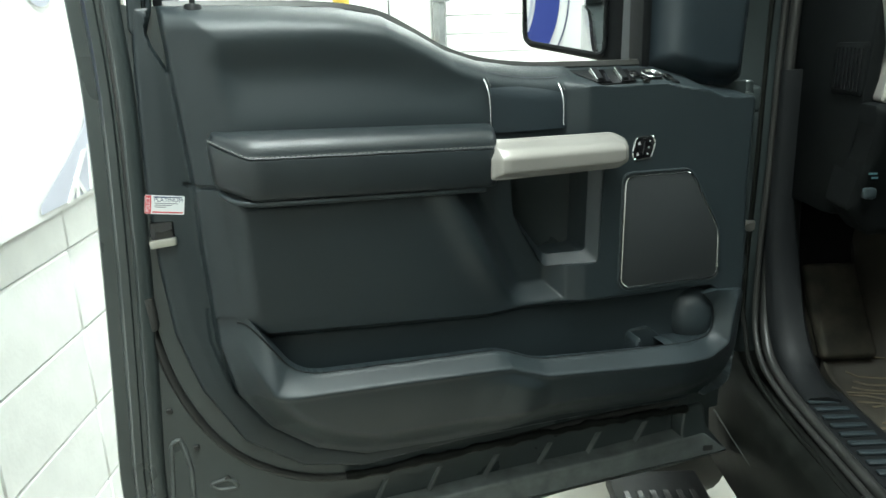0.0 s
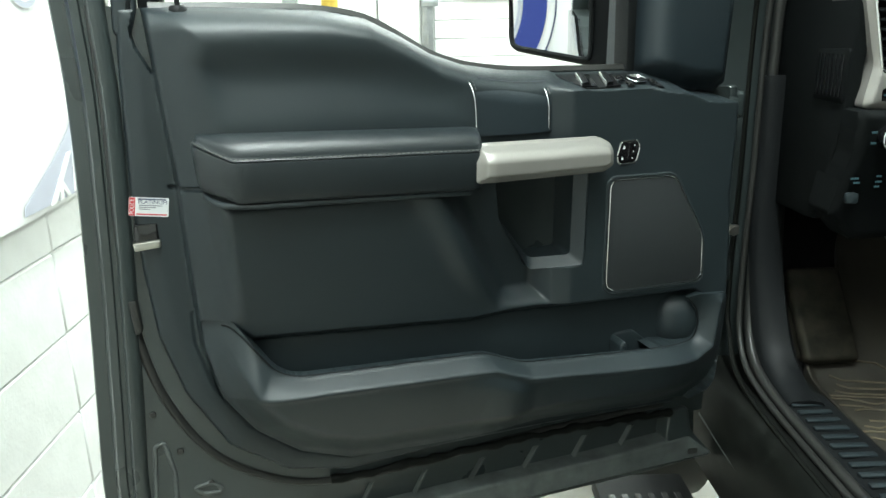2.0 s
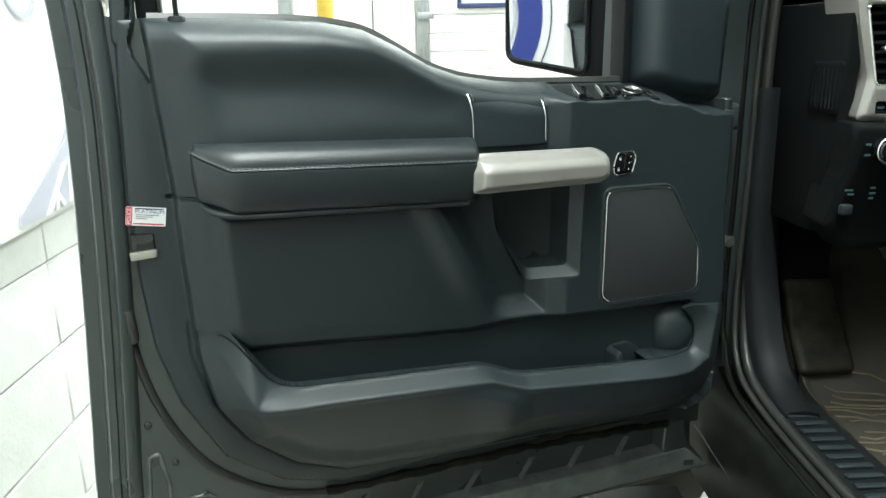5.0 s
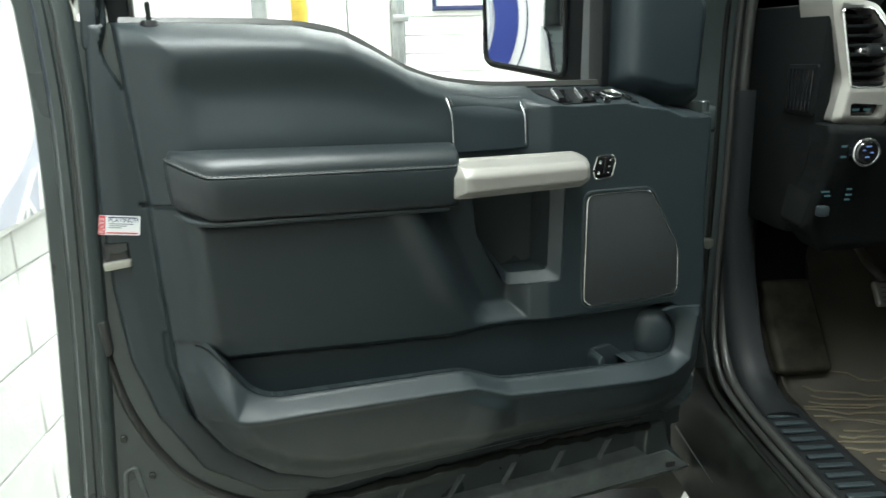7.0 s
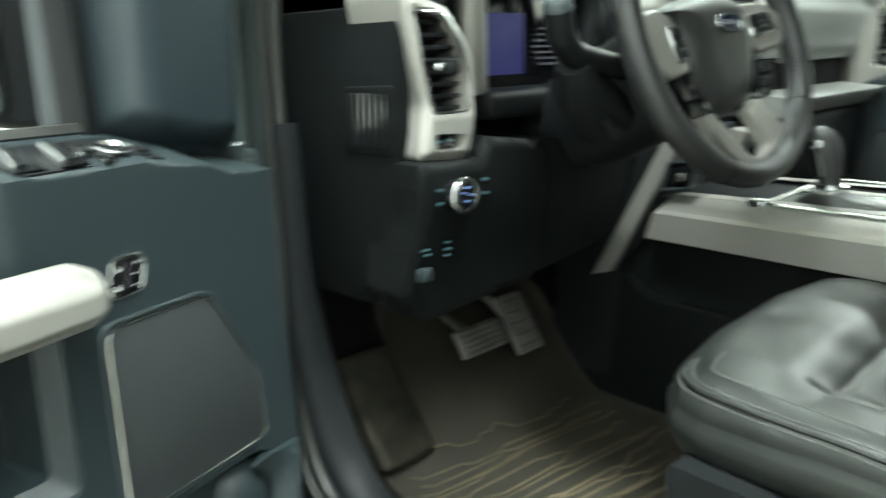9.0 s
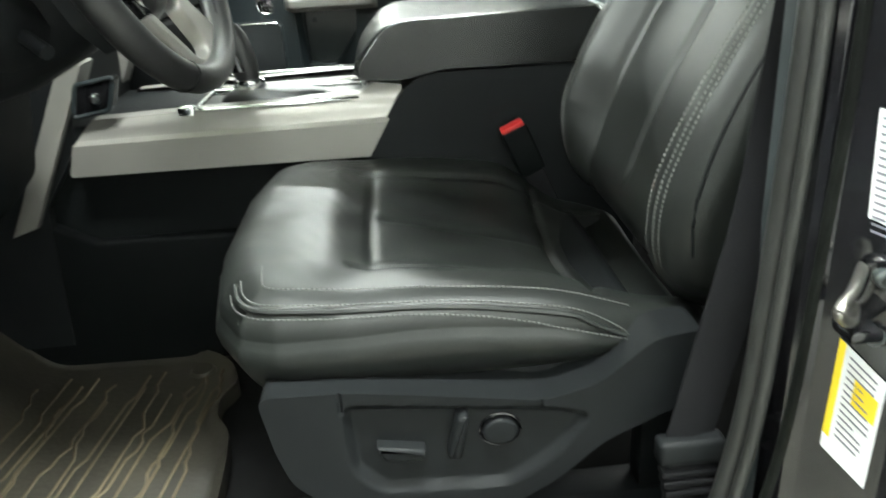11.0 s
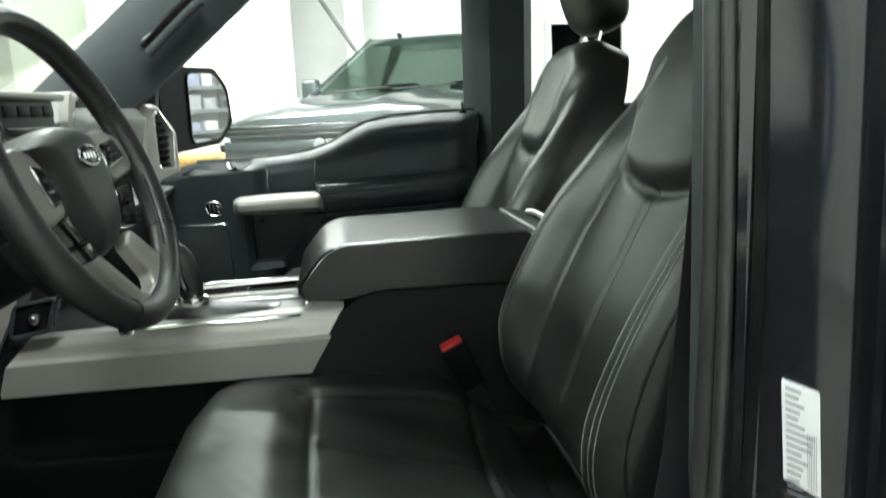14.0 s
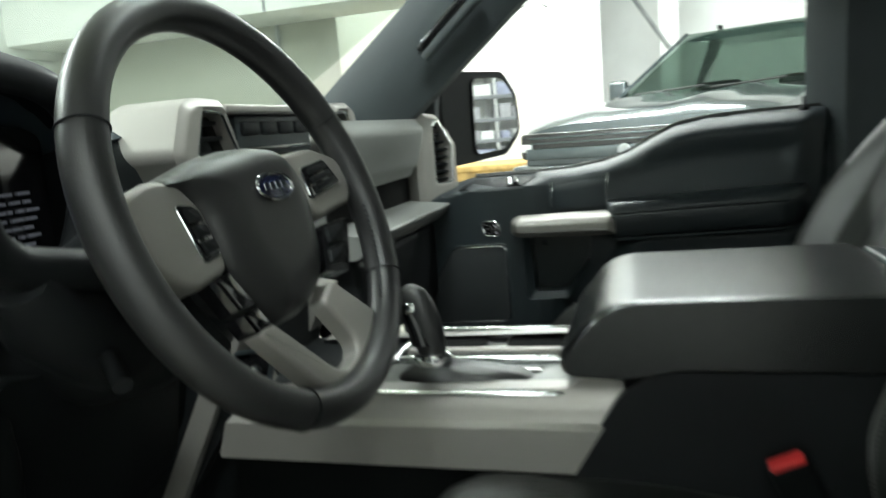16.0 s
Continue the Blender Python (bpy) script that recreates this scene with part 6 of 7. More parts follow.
kp("gear_plate", prism("gear_plate", rounded([(1.374, 1.086), (1.482, 1.086), (1.482, 1.338), (1.374, 1.338)], 0.01), deck_z - 0.004, deck_z + 0.008, flat_at, SELECTOR, 0.003), "satin grey selector plate")
kp("gear_slot", prism("gear_slot", rounded([(1.440, 1.125), (1.472, 1.125), (1.472, 1.215), (1.440, 1.215)], 0.010), deck_z + 0.0075, deck_z + 0.0095, flat_at, GLOSS, 0.001))
cups = kp("cup_tray", prism("cup_tray", rounded([(1.498, 1.086), (1.642, 1.086), (1.642, 1.338), (1.498, 1.338)], 0.025), deck_z - 0.03, deck_z + 0.004, flat_at, GLOSS, 0.003), "black cup holder tray with chrome bars")
for cy in (1.15, 1.27):
    kp("cup_well", prism("cup_well", rounded([(1.560, cy - 0.045), (1.636, cy - 0.045), (1.636, cy + 0.045), (1.560, cy + 0.045)], 0.035, 6), deck_z + 0.0035, deck_z + 0.0055, flat_at, CARPET, 0), "", cups)
kp("silver_bar", box("silver_bar", (1.532, 1.090, deck_z), (1.550, 1.335, deck_z + 0.012), SATIN, 0.004, 3), "satin silver bar", cups)
for x in (1.490, 1.640):
    kp("chrome_bar", box("chrome_bar", (x - 0.005, 1.085, deck_z), (x + 0.005, 1.335, deck_z + 0.016), CHROME, 0.004, 3), "", cups)
kp("chrome_corner", box("chrome_corner", (1.364, 1.34, deck_z - 0.004), (1.382, 1.37, deck_z + 0.016), CHROME, 0.006, 3), "bright chrome corner")
for i, y in enumerate((1.31, 1.285, 1.26, 1.235, 1.21)):
    kp("gear_mark", box("gear_mark", (1.381, y, deck_z + 0.008), (1.387, y + 0.009, deck_z + 0.0084), ICON_WHITE, 0))
ring_at = lambda x, y, z, rx, ry, ripple=0.0: [(x + (rx + ripple * math.cos(5 * g)) * math.cos(g), y + (ry + ripple * math.cos(6 * g)) * math.sin(g), z) for g in (2 * math.pi * j / 36 for j in range(36))]
lever = kp("gear_lever", loft("gear_lever", [ring_at(1.428, y, z, r * 0.72, r) for y, z, r in ((1.264, 1.168, 0.019), (1.266, 1.182, 0.021), (1.270, 1.202, 0.0235), (1.276, 1.222, 0.025), (1.281, 1.240, 0.0235), (1.284, 1.253, 0.017), (1.285, 1.260, 0.006))], LEATHER_RIM, angle=60), "black leather gear lever with glossy collar")
kp("lever_face", loft("lever_face", [ring_at(1.421, y + 0.004, z, 0.012, 0.014) for y, z in ((1.270, 1.182), (1.276, 1.205), (1.284, 1.228), (1.287, 1.236))], GLOSS, angle=50), "glossy black insert", lever)
kp("lever_collar", loft("lever_collar", [ring_at(1.428, 1.263, z, r * 0.8, r) for z, r in ((1.150, 0.023), (1.154, 0.026), (1.166, 0.025), (1.170, 0.019))], CHROME, angle=40), "bright chrome collar", lever)
kp("lever_button", box("lever_button", (1.405, 1.276, 1.226), (1.415, 1.292, 1.240), CHROME, 0.003, 2), "", lever)
kp("lever_boot", loft("lever_boot", [ring_at(1.430, y, z, rx, ry, w) for y, z, rx, ry, w in ((1.222, deck_z + 0.006, 0.040, 0.094, 0.001), (1.226, deck_z + 0.014, 0.037, 0.084, 0.003), (1.238, deck_z + 0.021, 0.030, 0.060, 0.004), (1.254, deck_z + 0.026, 0.024, 0.036, 0.002), (1.262, deck_z + 0.027, 0.019, 0.024, 0.001))], LEATHER_RIM, angle=70), "soft leather boot", lever)
# arm rest lid
lid_side = rounded([(1.088, 1.166), (1.092, 1.186), (1.048, 1.238), (1.015, 1.250), (0.712, 1.252), (0.700, 1.240), (0.702, 1.170), (0.96, 1.174), (1.02, 1.162)], 0.016, 4)
lid = kp("arm_rest_lid", loft("arm_rest_lid", [[(x, 0.89 + (y - 0.89) * k, 1.21 + (z - 1.21) * (k if z > 1.21 else 1)) for y, z in lid_side] for x, k in ((CXL - 0.008, 0.955), (CXL - 0.002, 0.985), (CXL + 0.010, 0.998), (CXL + 0.018, 1.0), (CXR - 0.018, 1.0), (CXR - 0.010, 0.998), (CXR + 0.002, 0.985), (CXR + 0.008, 0.955))], LEATHER_LID, angle=40), "black leather padded lid")
ridge = [(1.082, 1.196), (1.046, 1.2335), (1.012, 1.2445), (0.90, 1.2465), (0.715, 1.247)]
kp("lid_seam", tube("lid_seam", spline([(CXL - 0.003, y, z) for y, z in ridge], 6), 0.0022, PLASTIC_DARK, 6), "", lid)
end = kp("bin_end", loft("bin_end", [[(x, y, z) for y, z in rounded([(0.696, 1.248), (0.640, 1.235), (0.625, 1.16), (0.696, 1.16)], 0.01)] for x in (CXL, CXL + 0.02, CXR - 0.02, CXR)], PLASTIC, angle=40), "charcoal end cap with a bright latch")
kp("latch", tube("latch", spline([(1.43, 0.655, 1.246), (1.47, 0.652, 1.250), (1.54, 0.652, 1.250), (1.58, 0.655, 1.246)], 6), 0.007, CHROME, 8), "bright latch bar", end)

# ---- dashboard ----
dash = thing("dashboard", "charcoal dashboard with silver framed air vents", "dashboard")
dp = lambda n, me, lab="", under=dash: part(n, me, under, lab)
face_y = lambda y0: (lambda x, z, w: Vector((x, y0 - w, z)))


def dash_ring(x):
    """Cross-section of the dashboard at x."""
    hood = math.exp(-((x - 1.08) / 0.17) ** 4)
    mid = math.exp(-((x - 1.53) / 0.20) ** 6)
    top = 1.478 + 0.082 * hood + 0.030 * mid
    lip = 1.600 - 0.02 * hood - 0.04 * mid
    back = 1.72 if 0.95 < x < 1.26 else lip + 0.004
    return [(lip + 0.06, 1.05), (lip + 0.03, 1.10), (lip - 0.01, 1.25), (back, 1.335), (back + 0.002, top - 0.05), (lip + 0.03, top - 0.015), (lip + 0.06, top), (1.75, top + 0.004), (1.88, top - 0.02), (1.93, 1.42), (1.93, 1.05)]


xs = np.linspace(0.775, 2.415, 60)
dp("dash_body", loft("dash_body", [[(x, y, z) for y, z in dash_ring(x)] for x in xs], DASH_BLACK, angle=45), "black dashboard body")
dp("dash_top", loft("dash_top", [[(x, y, z + 0.004) for y, z in [(dash_ring(x)[5][0] - 0.004, dash_ring(x)[5][1]), *dash_ring(x)[6:9], (1.92, dash_ring(x)[8][1] - 0.03), (1.70, dash_ring(x)[5][1] - 0.04)]] for x in xs], PLASTIC_SOFT, angle=50), "grey soft top pad")
# end cap by the driver's door
ec = dp("end_cap", prism("end_cap", rounded([(1.53, 1.45), (1.92, 1.45), (1.92, 1.05), (1.60, 1.06), (1.55, 1.24)], 0.015), 0.0, 0.02, lambda a, b, c: Vector((0.778 - c, a, b)), DASH_BLACK, 0.005), "black end cap with a slotted grille")
gr = dp("end_grille", prism("end_grille", rounded([(1.545, 1.355), (1.645, 1.352), (1.648, 1.268), (1.55, 1.268)], 0.008), 0.02, 0.024, lambda a, b, c: Vector((0.778 - c, a, b)), DASH_BLACK, 0.003), "", ec)
for i in range(7):
    dp("grille_slot", prism("grille_slot", [(1.556 + i * 0.012, 1.345), (1.560 + i * 0.012, 1.345), (1.563 + i * 0.012, 1.277), (1.559 + i * 0.012, 1.277)], 0.0235, 0.0255, lambda a, b, c: Vector((0.778 - c, a, b)), GLOSS, 0), "", ec)


def vent_pod(outer, hole, place, slats, lab, depth=0.10, lower=None):
    """A silver framed air vent with its slats."""
    pod = dp("air_vent", relief("air_vent", outer, lambda U, V: 0.010 * ease(gap(U, V, outer), 0.0, 0.012) + 0.004 * ease(-gap(U, V, hole), 0.0, 0.006) - 0.004, 0.004, -depth, place, SATIN, 35, holes=(hole,) + ((lower,) if lower else ())), lab)
    part("duct", prism("duct", hole, -depth, -0.045, place, GLOSS, 0), pod)
    zs = [p[1] for p in hole]
    z0, z1 = min(zs), max(zs)
    for i in range(slats):
        z = z0 + (z1 - z0) * (i + 0.6) / (slats + 0.2)
        us = []
        for k in range(len(hole)):
            (a, b), (c, d) = hole[k], hole[(k + 1) % len(hole)]
            if (b > z) != (d > z):
                us.append(a + (c - a) * (z - b) / (d - b))
        if len(us) < 2:
            continue
        ua, ub = min(us) + 0.001, max(us) - 0.001
        part("slat", prism("slat", [(ua, z - 0.0035), (ub, z - 0.0035), (ub, z + 0.0015), (ua, z + 0.0015)], -0.04, -0.006, lambda u, v, w: place(u, v + 0.25 * w, w), PLASTIC_DARK, 0.001), pod)
    part("vent_lip", tube("vent_lip", [place(u, v, 0.006) for u, v in hole], 0.0022, CHROME, 6, closed=True), pod)
    return pod


lv = rounded([(0.772, 1.262), (0.784, 1.33), (0.760, 1.42), (0.751, 1.462), (0.784, 1.458), (0.828, 1.445), (0.856, 1.412), (0.874, 1.381), (0.876, 1.302), (0.862, 1.256)], 0.010, 3)
lh = rounded([(0.796, 1.318), (0.768, 1.440), (0.818, 1.439), (0.846, 1.405), (0.858, 1.380), (0.859, 1.317)], 0.008, 3)
ll = rounded([(0.797, 1.294), (0.852, 1.290), (0.844, 1.271), (0.798, 1.272)], 0.005, 3)
pod_l = vent_pod(lv, lh, face_y(1.525), 8, "satin silver framed air vent", lower=ll)
part("vent_knob", box("vent_knob", (0.795, 1.505, 1.370), (0.835, 1.522, 1.380), CHROME, 0.004, 3), pod_l)
part("vent_tab", box("vent_tab", (0.808, 1.498, 1.366), (0.826, 1.512, 1.384), PLASTIC_DARK, 0.003, 2), pod_l)
part("pedal_switch", prism("pedal_switch", ll, -0.02, -0.004, face_y(1.525), GLOSS, 0.002), pod_l)
for x in (0.815, 0.834):
    part("switch_icon", box("switch_icon", (x - 0.006, 1.5285, 1.280), (x + 0.005, 1.5295, 1.2835), ICON, 0), pod_l)
# lower panel with the light switch
lp = [(0.758, 1.262), (0.865, 1.256), (0.875, 1.285), (0.965, 1.272), (1.00, 1.248), (1.03, 1.10), (1.03, 1.05), (0.80, 1.035), (0.752, 1.085), (0.762, 1.19)]
low = dp("knee_panel", relief("knee_panel", lp, lambda U, V: 0.006 + 0.03 * ease(V, 1.05, 1.26) + 0.01 * ease(gap(U, V, lp), 0, 0.01), 0.007, -0.06, lambda x, z, w: Vector((x, 1.545 - w + 0.10 * (1.2 - z) * (1 if z < 1.2 else 0), z)), DASH_BLACK, 45), "black lower panel")
dp("lower_dash_panel", relief("lower_dash_panel", rounded([(1.02, 1.27), (1.20, 1.235), (1.275, 1.24), (1.285, 1.085), (1.02, 1.045)], 0.02), lambda U, V: 0.010 + 0.012 * np.sin((U - 1.02) / 0.265 * math.pi) + 0.012 * ease(V, 1.06, 1.24), 0.012, -0.06, lambda x, z, w: Vector((x, 1.56 - w + 0.12 * (1.2 - z) * (1 if z < 1.2 else 0), z)), DASH_BLACK, 45), "black curved panel below the steering column")
dial = part("light_dial", cyl("light_dial", (0.812, 1.505, 1.219), (0.812, 1.478, 1.219), 0.0215, GLOSS, r2=0.0195, sides=32, bevel=0.003), low, "round light switch with blue lit marks")
part("dial_ring", tube("dial_ring", [(0.812 + 0.0205 * math.cos(2 * math.pi * i / 32), 1.482, 1.219 + 0.0205 * math.sin(2 * math.pi * i / 32)) for i in range(32)], 0.0028, CHROME, 8, closed=True, up=(0, 1, 0)), dial)
for dx, dz, l in ((0.0, 0.010, 0.008), (-0.007, 0.004, 0.004), (0.006, 0.0, 0.005), (-0.001, -0.007, 0.006)):
    part("dial_icon", box("dial_icon", (0.812 + dx - l / 2, 1.4765, 1.219 + dz - 0.001), (0.812 + dx + l / 2, 1.4775, 1.219 + dz + 0.0012), ICON_BLUE, 0), dial)
for x, z in ((0.785, 1.227), (0.785, 1.210), (0.868, 1.230), (0.868, 1.212)):
    part("side_icon", box("side_icon", (x - 0.004, 1.498, z - 0.0015), (x + 0.004, 1.5, z + 0.0015), ICON, 0), low)
for x, z, l in ((0.772, 1.150, 0.013), (0.776, 1.143, 0.010), (0.812, 1.153, 0.008), (0.812, 1.144, 0.010), (0.810, 1.136, 0.008)):
    part("button_icon", box("button_icon", (x - l / 2, 1.515, z - 0.0014), (x + l / 2, 1.5165, z + 0.0014), ICON, 0), low)
part("socket_lever", box("socket_lever", (0.762, 1.512, 1.108), (0.782, 1.526, 1.126), PLASTIC, 0.004), low)
# driver display
cl = dp("instrument_display", box("instrument_display", (0.955, 1.655, 1.33), (1.25, 1.69, 1.50), GLOSS, 0.01), "dark instrument binnacle with a blue display")
part("display_glass", box("display_glass", (0.985, 1.648, 1.354), (1.125, 1.654, 1.448), SCREEN, 0.001), cl, "blue lit display")
random.seed(5)
for i in range(7):
    x = 1.150 + 0.006 * abs(3 - i)
    while x < 1.215 - 0.006 * abs(3 - i):
        w = random.uniform(0.006, 0.018)
        part("display_print", box("display_print", (x, 1.646, 1.366 + i * 0.0095), (x + w, 1.650, 1.3695 + i * 0.0095), SCREEN_INK, 0), cl)
        x += w + random.uniform(0.003, 0.008)
for i in range(2):
    part("display_print", box("display_print", (1.0 + i * 0.02, 1.6465, 1.353), (1.012 + i * 0.02, 1.6475, 1.357), SCREEN_INK, 0), cl)
hood = spline([(0.955, 1.60, 1.335), (0.944, 1.59, 1.40), (0.940, 1.585, 1.47), (0.965, 1.585, 1.53), (1.08, 1.585, 1.55), (1.20, 1.59, 1.53), (1.238, 1.595, 1.47), (1.232, 1.60, 1.40), (1.21, 1.61, 1.335)], 8)
dp("binnacle_hood", tube("binnacle_hood", hood[20:], 0.02, PLASTIC_DARK, 10, flat=0.8, up=(0, 1, 0)), "black binnacle hood")
dp("binnacle_bezel", tube("binnacle_bezel", hood[:22], 0.023, SATIN, 10, flat=0.8, up=(0, 1, 0)), "satin silver binnacle surround")
dp("binnacle_shelf", box("binnacle_shelf", (0.95, 1.56, 1.295), (1.24, 1.67, 1.335), PLASTIC_DARK, 0.012, 3))
# centre stack
cv = rounded([(1.318, 1.452), (1.345, 1.512), (1.375, 1.522), (1.44, 1.520), (1.475, 1.452), (1.46, 1.41), (1.335, 1.41)], 0.01, 3)
ch = rounded([(1.362, 1.446), (1.385, 1.505), (1.430, 1.502), (1.462, 1.448), (1.450, 1.42), (1.375, 1.42)], 0.006, 3)
vent_pod(cv, ch, face_y(1.535), 4, "satin silver framed centre vent")
cv2 = [(3.06 - a, b) for a, b in cv][::-1]
ch2 = [(3.06 - a, b) for a, b in ch][::-1]
vent_pod([(a + 0.20, b) for a, b in cv2], [(a + 0.20, b) for a, b in ch2], face_y(1.535), 4, "satin silver framed centre vent")
st = dp("centre_fascia", prism("centre_fascia", rounded([(1.36, 1.50), (1.80, 1.50), (1.78, 1.20), (1.68, 1.12), (1.40, 1.12), (1.36, 1.22)], 0.02), 0.0, 0.05, face_y(1.60), GLOSS, 0.008), "black centre stack with screen and switches")
part("stack_strip", box("stack_strip", (1.44, 1.525, 1.500), (1.76, 1.60, 1.514), SATIN, 0.005, 3), st, "satin silver top strip")
part("button_panel", box("button_panel", (1.475, 1.535, 1.440), (1.72, 1.56, 1.500), PLASTIC, 0.006), st, "charcoal button panel")
for i in range(4):
    part("panel_button", box("panel_button", (1.487 + i * 0.056, 1.529, 1.470), (1.535 + i * 0.056, 1.54, 1.490), PLASTIC_DARK, 0.004, 2), st)
part("panel_slot", box("panel_slot", (1.49, 1.531, 1.447), (1.70, 1.54, 1.454), GLOSS, 0.002), st)
part("radio_screen", box("radio_screen", (1.42, 1.546, 1.31), (1.72, 1.552, 1.425), GLOSS, 0.003), st)
for x in (1.43, 1.71):
    part("radio_knob", cyl("radio_knob", (x, 1.55, 1.27), (x, 1.515, 1.27), 0.018, CHROME, r2=0.016, bevel=0.003), st)
for i in range(6):
    part("climate_button", box("climate_button", (1.46 + i * 0.037, 1.542, 1.215), (1.49 + i * 0.037, 1.552, 1.235), PLASTIC, 0.003), st)
# passenger side
pf = [(1.80, 1.345), (1.80, 1.478), (1.84, 1.487), (2.335, 1.487), (2.345, 1.47), (2.335, 1.365), (2.30, 1.35)]
dp("passenger_fascia", relief("passenger_fascia", rounded(pf, 0.015), lambda U, V: 0.018 * ease(gap(U, V, pf), 0, 0.03) + 0.02 * ease(V, 1.36, 1.47), 0.008, -0.08, face_y(1.545), FASCIA, 50), "smooth grey fascia panel")
dp("open_shelf", box("open_shelf", (1.79, 1.56, 1.27), (2.36, 1.62, 1.35), CARPET, 0.004))
dp("shelf_ledge", loft("shelf_ledge", [[(x, y, z) for y, z in rounded([(1.46, 1.262), (1.452, 1.276), (1.62, 1.292), (1.62, 1.24), (1.49, 1.235)], 0.008)] for x in (1.76, 1.77, 2.33, 2.345)], FASCIA, angle=40), "grey ledge")
gb = dp("glove_box", box("glove_box", (1.79, 1.50, 1.04), (2.34, 1.60, 1.232), PLASTIC_DARK, 0.02, 3), "black glove box door")
rv = rounded([(2.300, 1.270), (2.345, 1.268), (2.392, 1.300), (2.392, 1.420), (2.350, 1.495), (2.312, 1.500), (2.300, 1.42)], 0.008, 3)
rh = rounded([(2.338, 1.325), (2.376, 1.325), (2.380, 1.415), (2.350, 1.480), (2.338, 1.47)], 0.006, 3)
vent_pod(rv, rh, lambda x, z, w: Vector((2.35 + (x - 2.35) * 0.75 - 0.4 * w, 1.485 - (x - 2.35) * 0.9 - 0.9 * w, z)), 8, "satin silver framed side vent", 0.09)

# ---- steering wheel and column ----
tilt, yaw = radians(20.2), radians(-4.9)
WC = Vector((1.121, 1.313, 1.4015))
wr = Vector((math.cos(yaw), math.sin(yaw), 0))
wu = Vector((-math.sin(yaw) * math.sin(tilt), math.cos(yaw) * math.sin(tilt), math.cos(tilt)))
wn = wr.cross(wu)
wn = wn if wn.y < 0 else -wn
on_wheel = lambda a, b, c: WC + wr * a + wu * b + wn * c
wheel = thing("steering_wheel", "black leather steering wheel with silver spokes", "steering wheel")
wp = lambda n, me, lab="", under=wheel: part(n, me, under, lab)
RW = 0.1856
rim = [on_wheel(RW * math.cos(g), RW * math.sin(g), 0) for g in (2 * math.pi * i / 96 for i in range(96))]
wp("rim", tube("rim", rim, 0.0168, LEATHER_RIM, 16, closed=True, flat=1.1, up=tuple(wn), angle=80), "black leather rim")
for g in (155, 25, -33, -113):
    a = radians(g)
    wp("rim_joint", tube("rim_joint", [on_wheel((RW + 0.0174 * math.cos(t)) * math.cos(a), (RW + 0.0174 * math.cos(t)) * math.sin(a), 0.0191 * math.sin(t)) for t in (2 * math.pi * i / 20 for i in range(20))], 0.0008, PLASTIC_DARK, 5, closed=True))
wp("rim_lacing", stitches("rim_lacing", [on_wheel((RW - 0.0165) * math.cos(radians(g)), (RW - 0.0165) * math.sin(radians(g)), 0.006) for g in np.linspace(-46, -8, 20)], PLASTIC_DARK, 0.006, 0.004, 0.0016, normal=wn), "raised lacing")
# airbag cover, domed, with a wing over the driver-side spoke
hubline = rounded([(-0.119, 0.036), (-0.064, 0.053), (0.007, 0.060), (0.058, 0.054), (0.076, 0.026), (0.079, -0.006), (0.070, -0.056), (0.050, -0.086), (0.008, -0.101), (-0.034, -0.102), (-0.054, -0.086), (-0.078, -0.040), (-0.084, 0.004), (-0.095, 0.022), (-0.117, 0.025)], 0.016, 5)
crown = lambda U, V: -0.024 + 0.030 * np.sqrt(np.clip(1 - np.clip(1 - np.clip(gap(U, V, hubline), 0, 1) / 0.042, 0, 1) ** 2, 0, 1)) + 0.010 * ease(V, -0.09, 0.05)
hub = wp("airbag_cover", relief("airbag_cover", hubline, crown, 0.0035, -0.044, on_wheel, LEATHER_RIM), "charcoal airbag cover with an oval badge")
oval = [(0.002 + 0.027 * math.cos(g), 0.012 + 0.0122 * math.sin(g)) for g in (2 * math.pi * i / 36 for i in range(36))]
wp("badge", prism("badge", oval, 0.0, 0.0165, on_wheel, BADGE, 0.002), "dark blue oval badge with a chrome rim", hub)
wp("badge_rim", tube("badge_rim", [on_wheel(a, b, 0.0162) for a, b in oval], 0.0018, CHROME, 6, closed=True), "", hub)
for k in range(4):
    wp("badge_bar", prism("badge_bar", [(-0.015 + k * 0.009, 0.009), (-0.009 + k * 0.009, 0.009), (-0.008 + k * 0.009, 0.016), (-0.014 + k * 0.009, 0.016)], 0.0165, 0.0172, on_wheel, CHROME, 0), "", hub)
wp("hub_backing", prism("hub_backing", rounded([(-0.08, 0.03), (0.07, 0.03), (0.06, -0.06), (0.03, -0.08), (-0.03, -0.08), (-0.06, -0.06)], 0.02), -0.07, -0.043, on_wheel, PLASTIC_DARK, 0.006), "", hub)
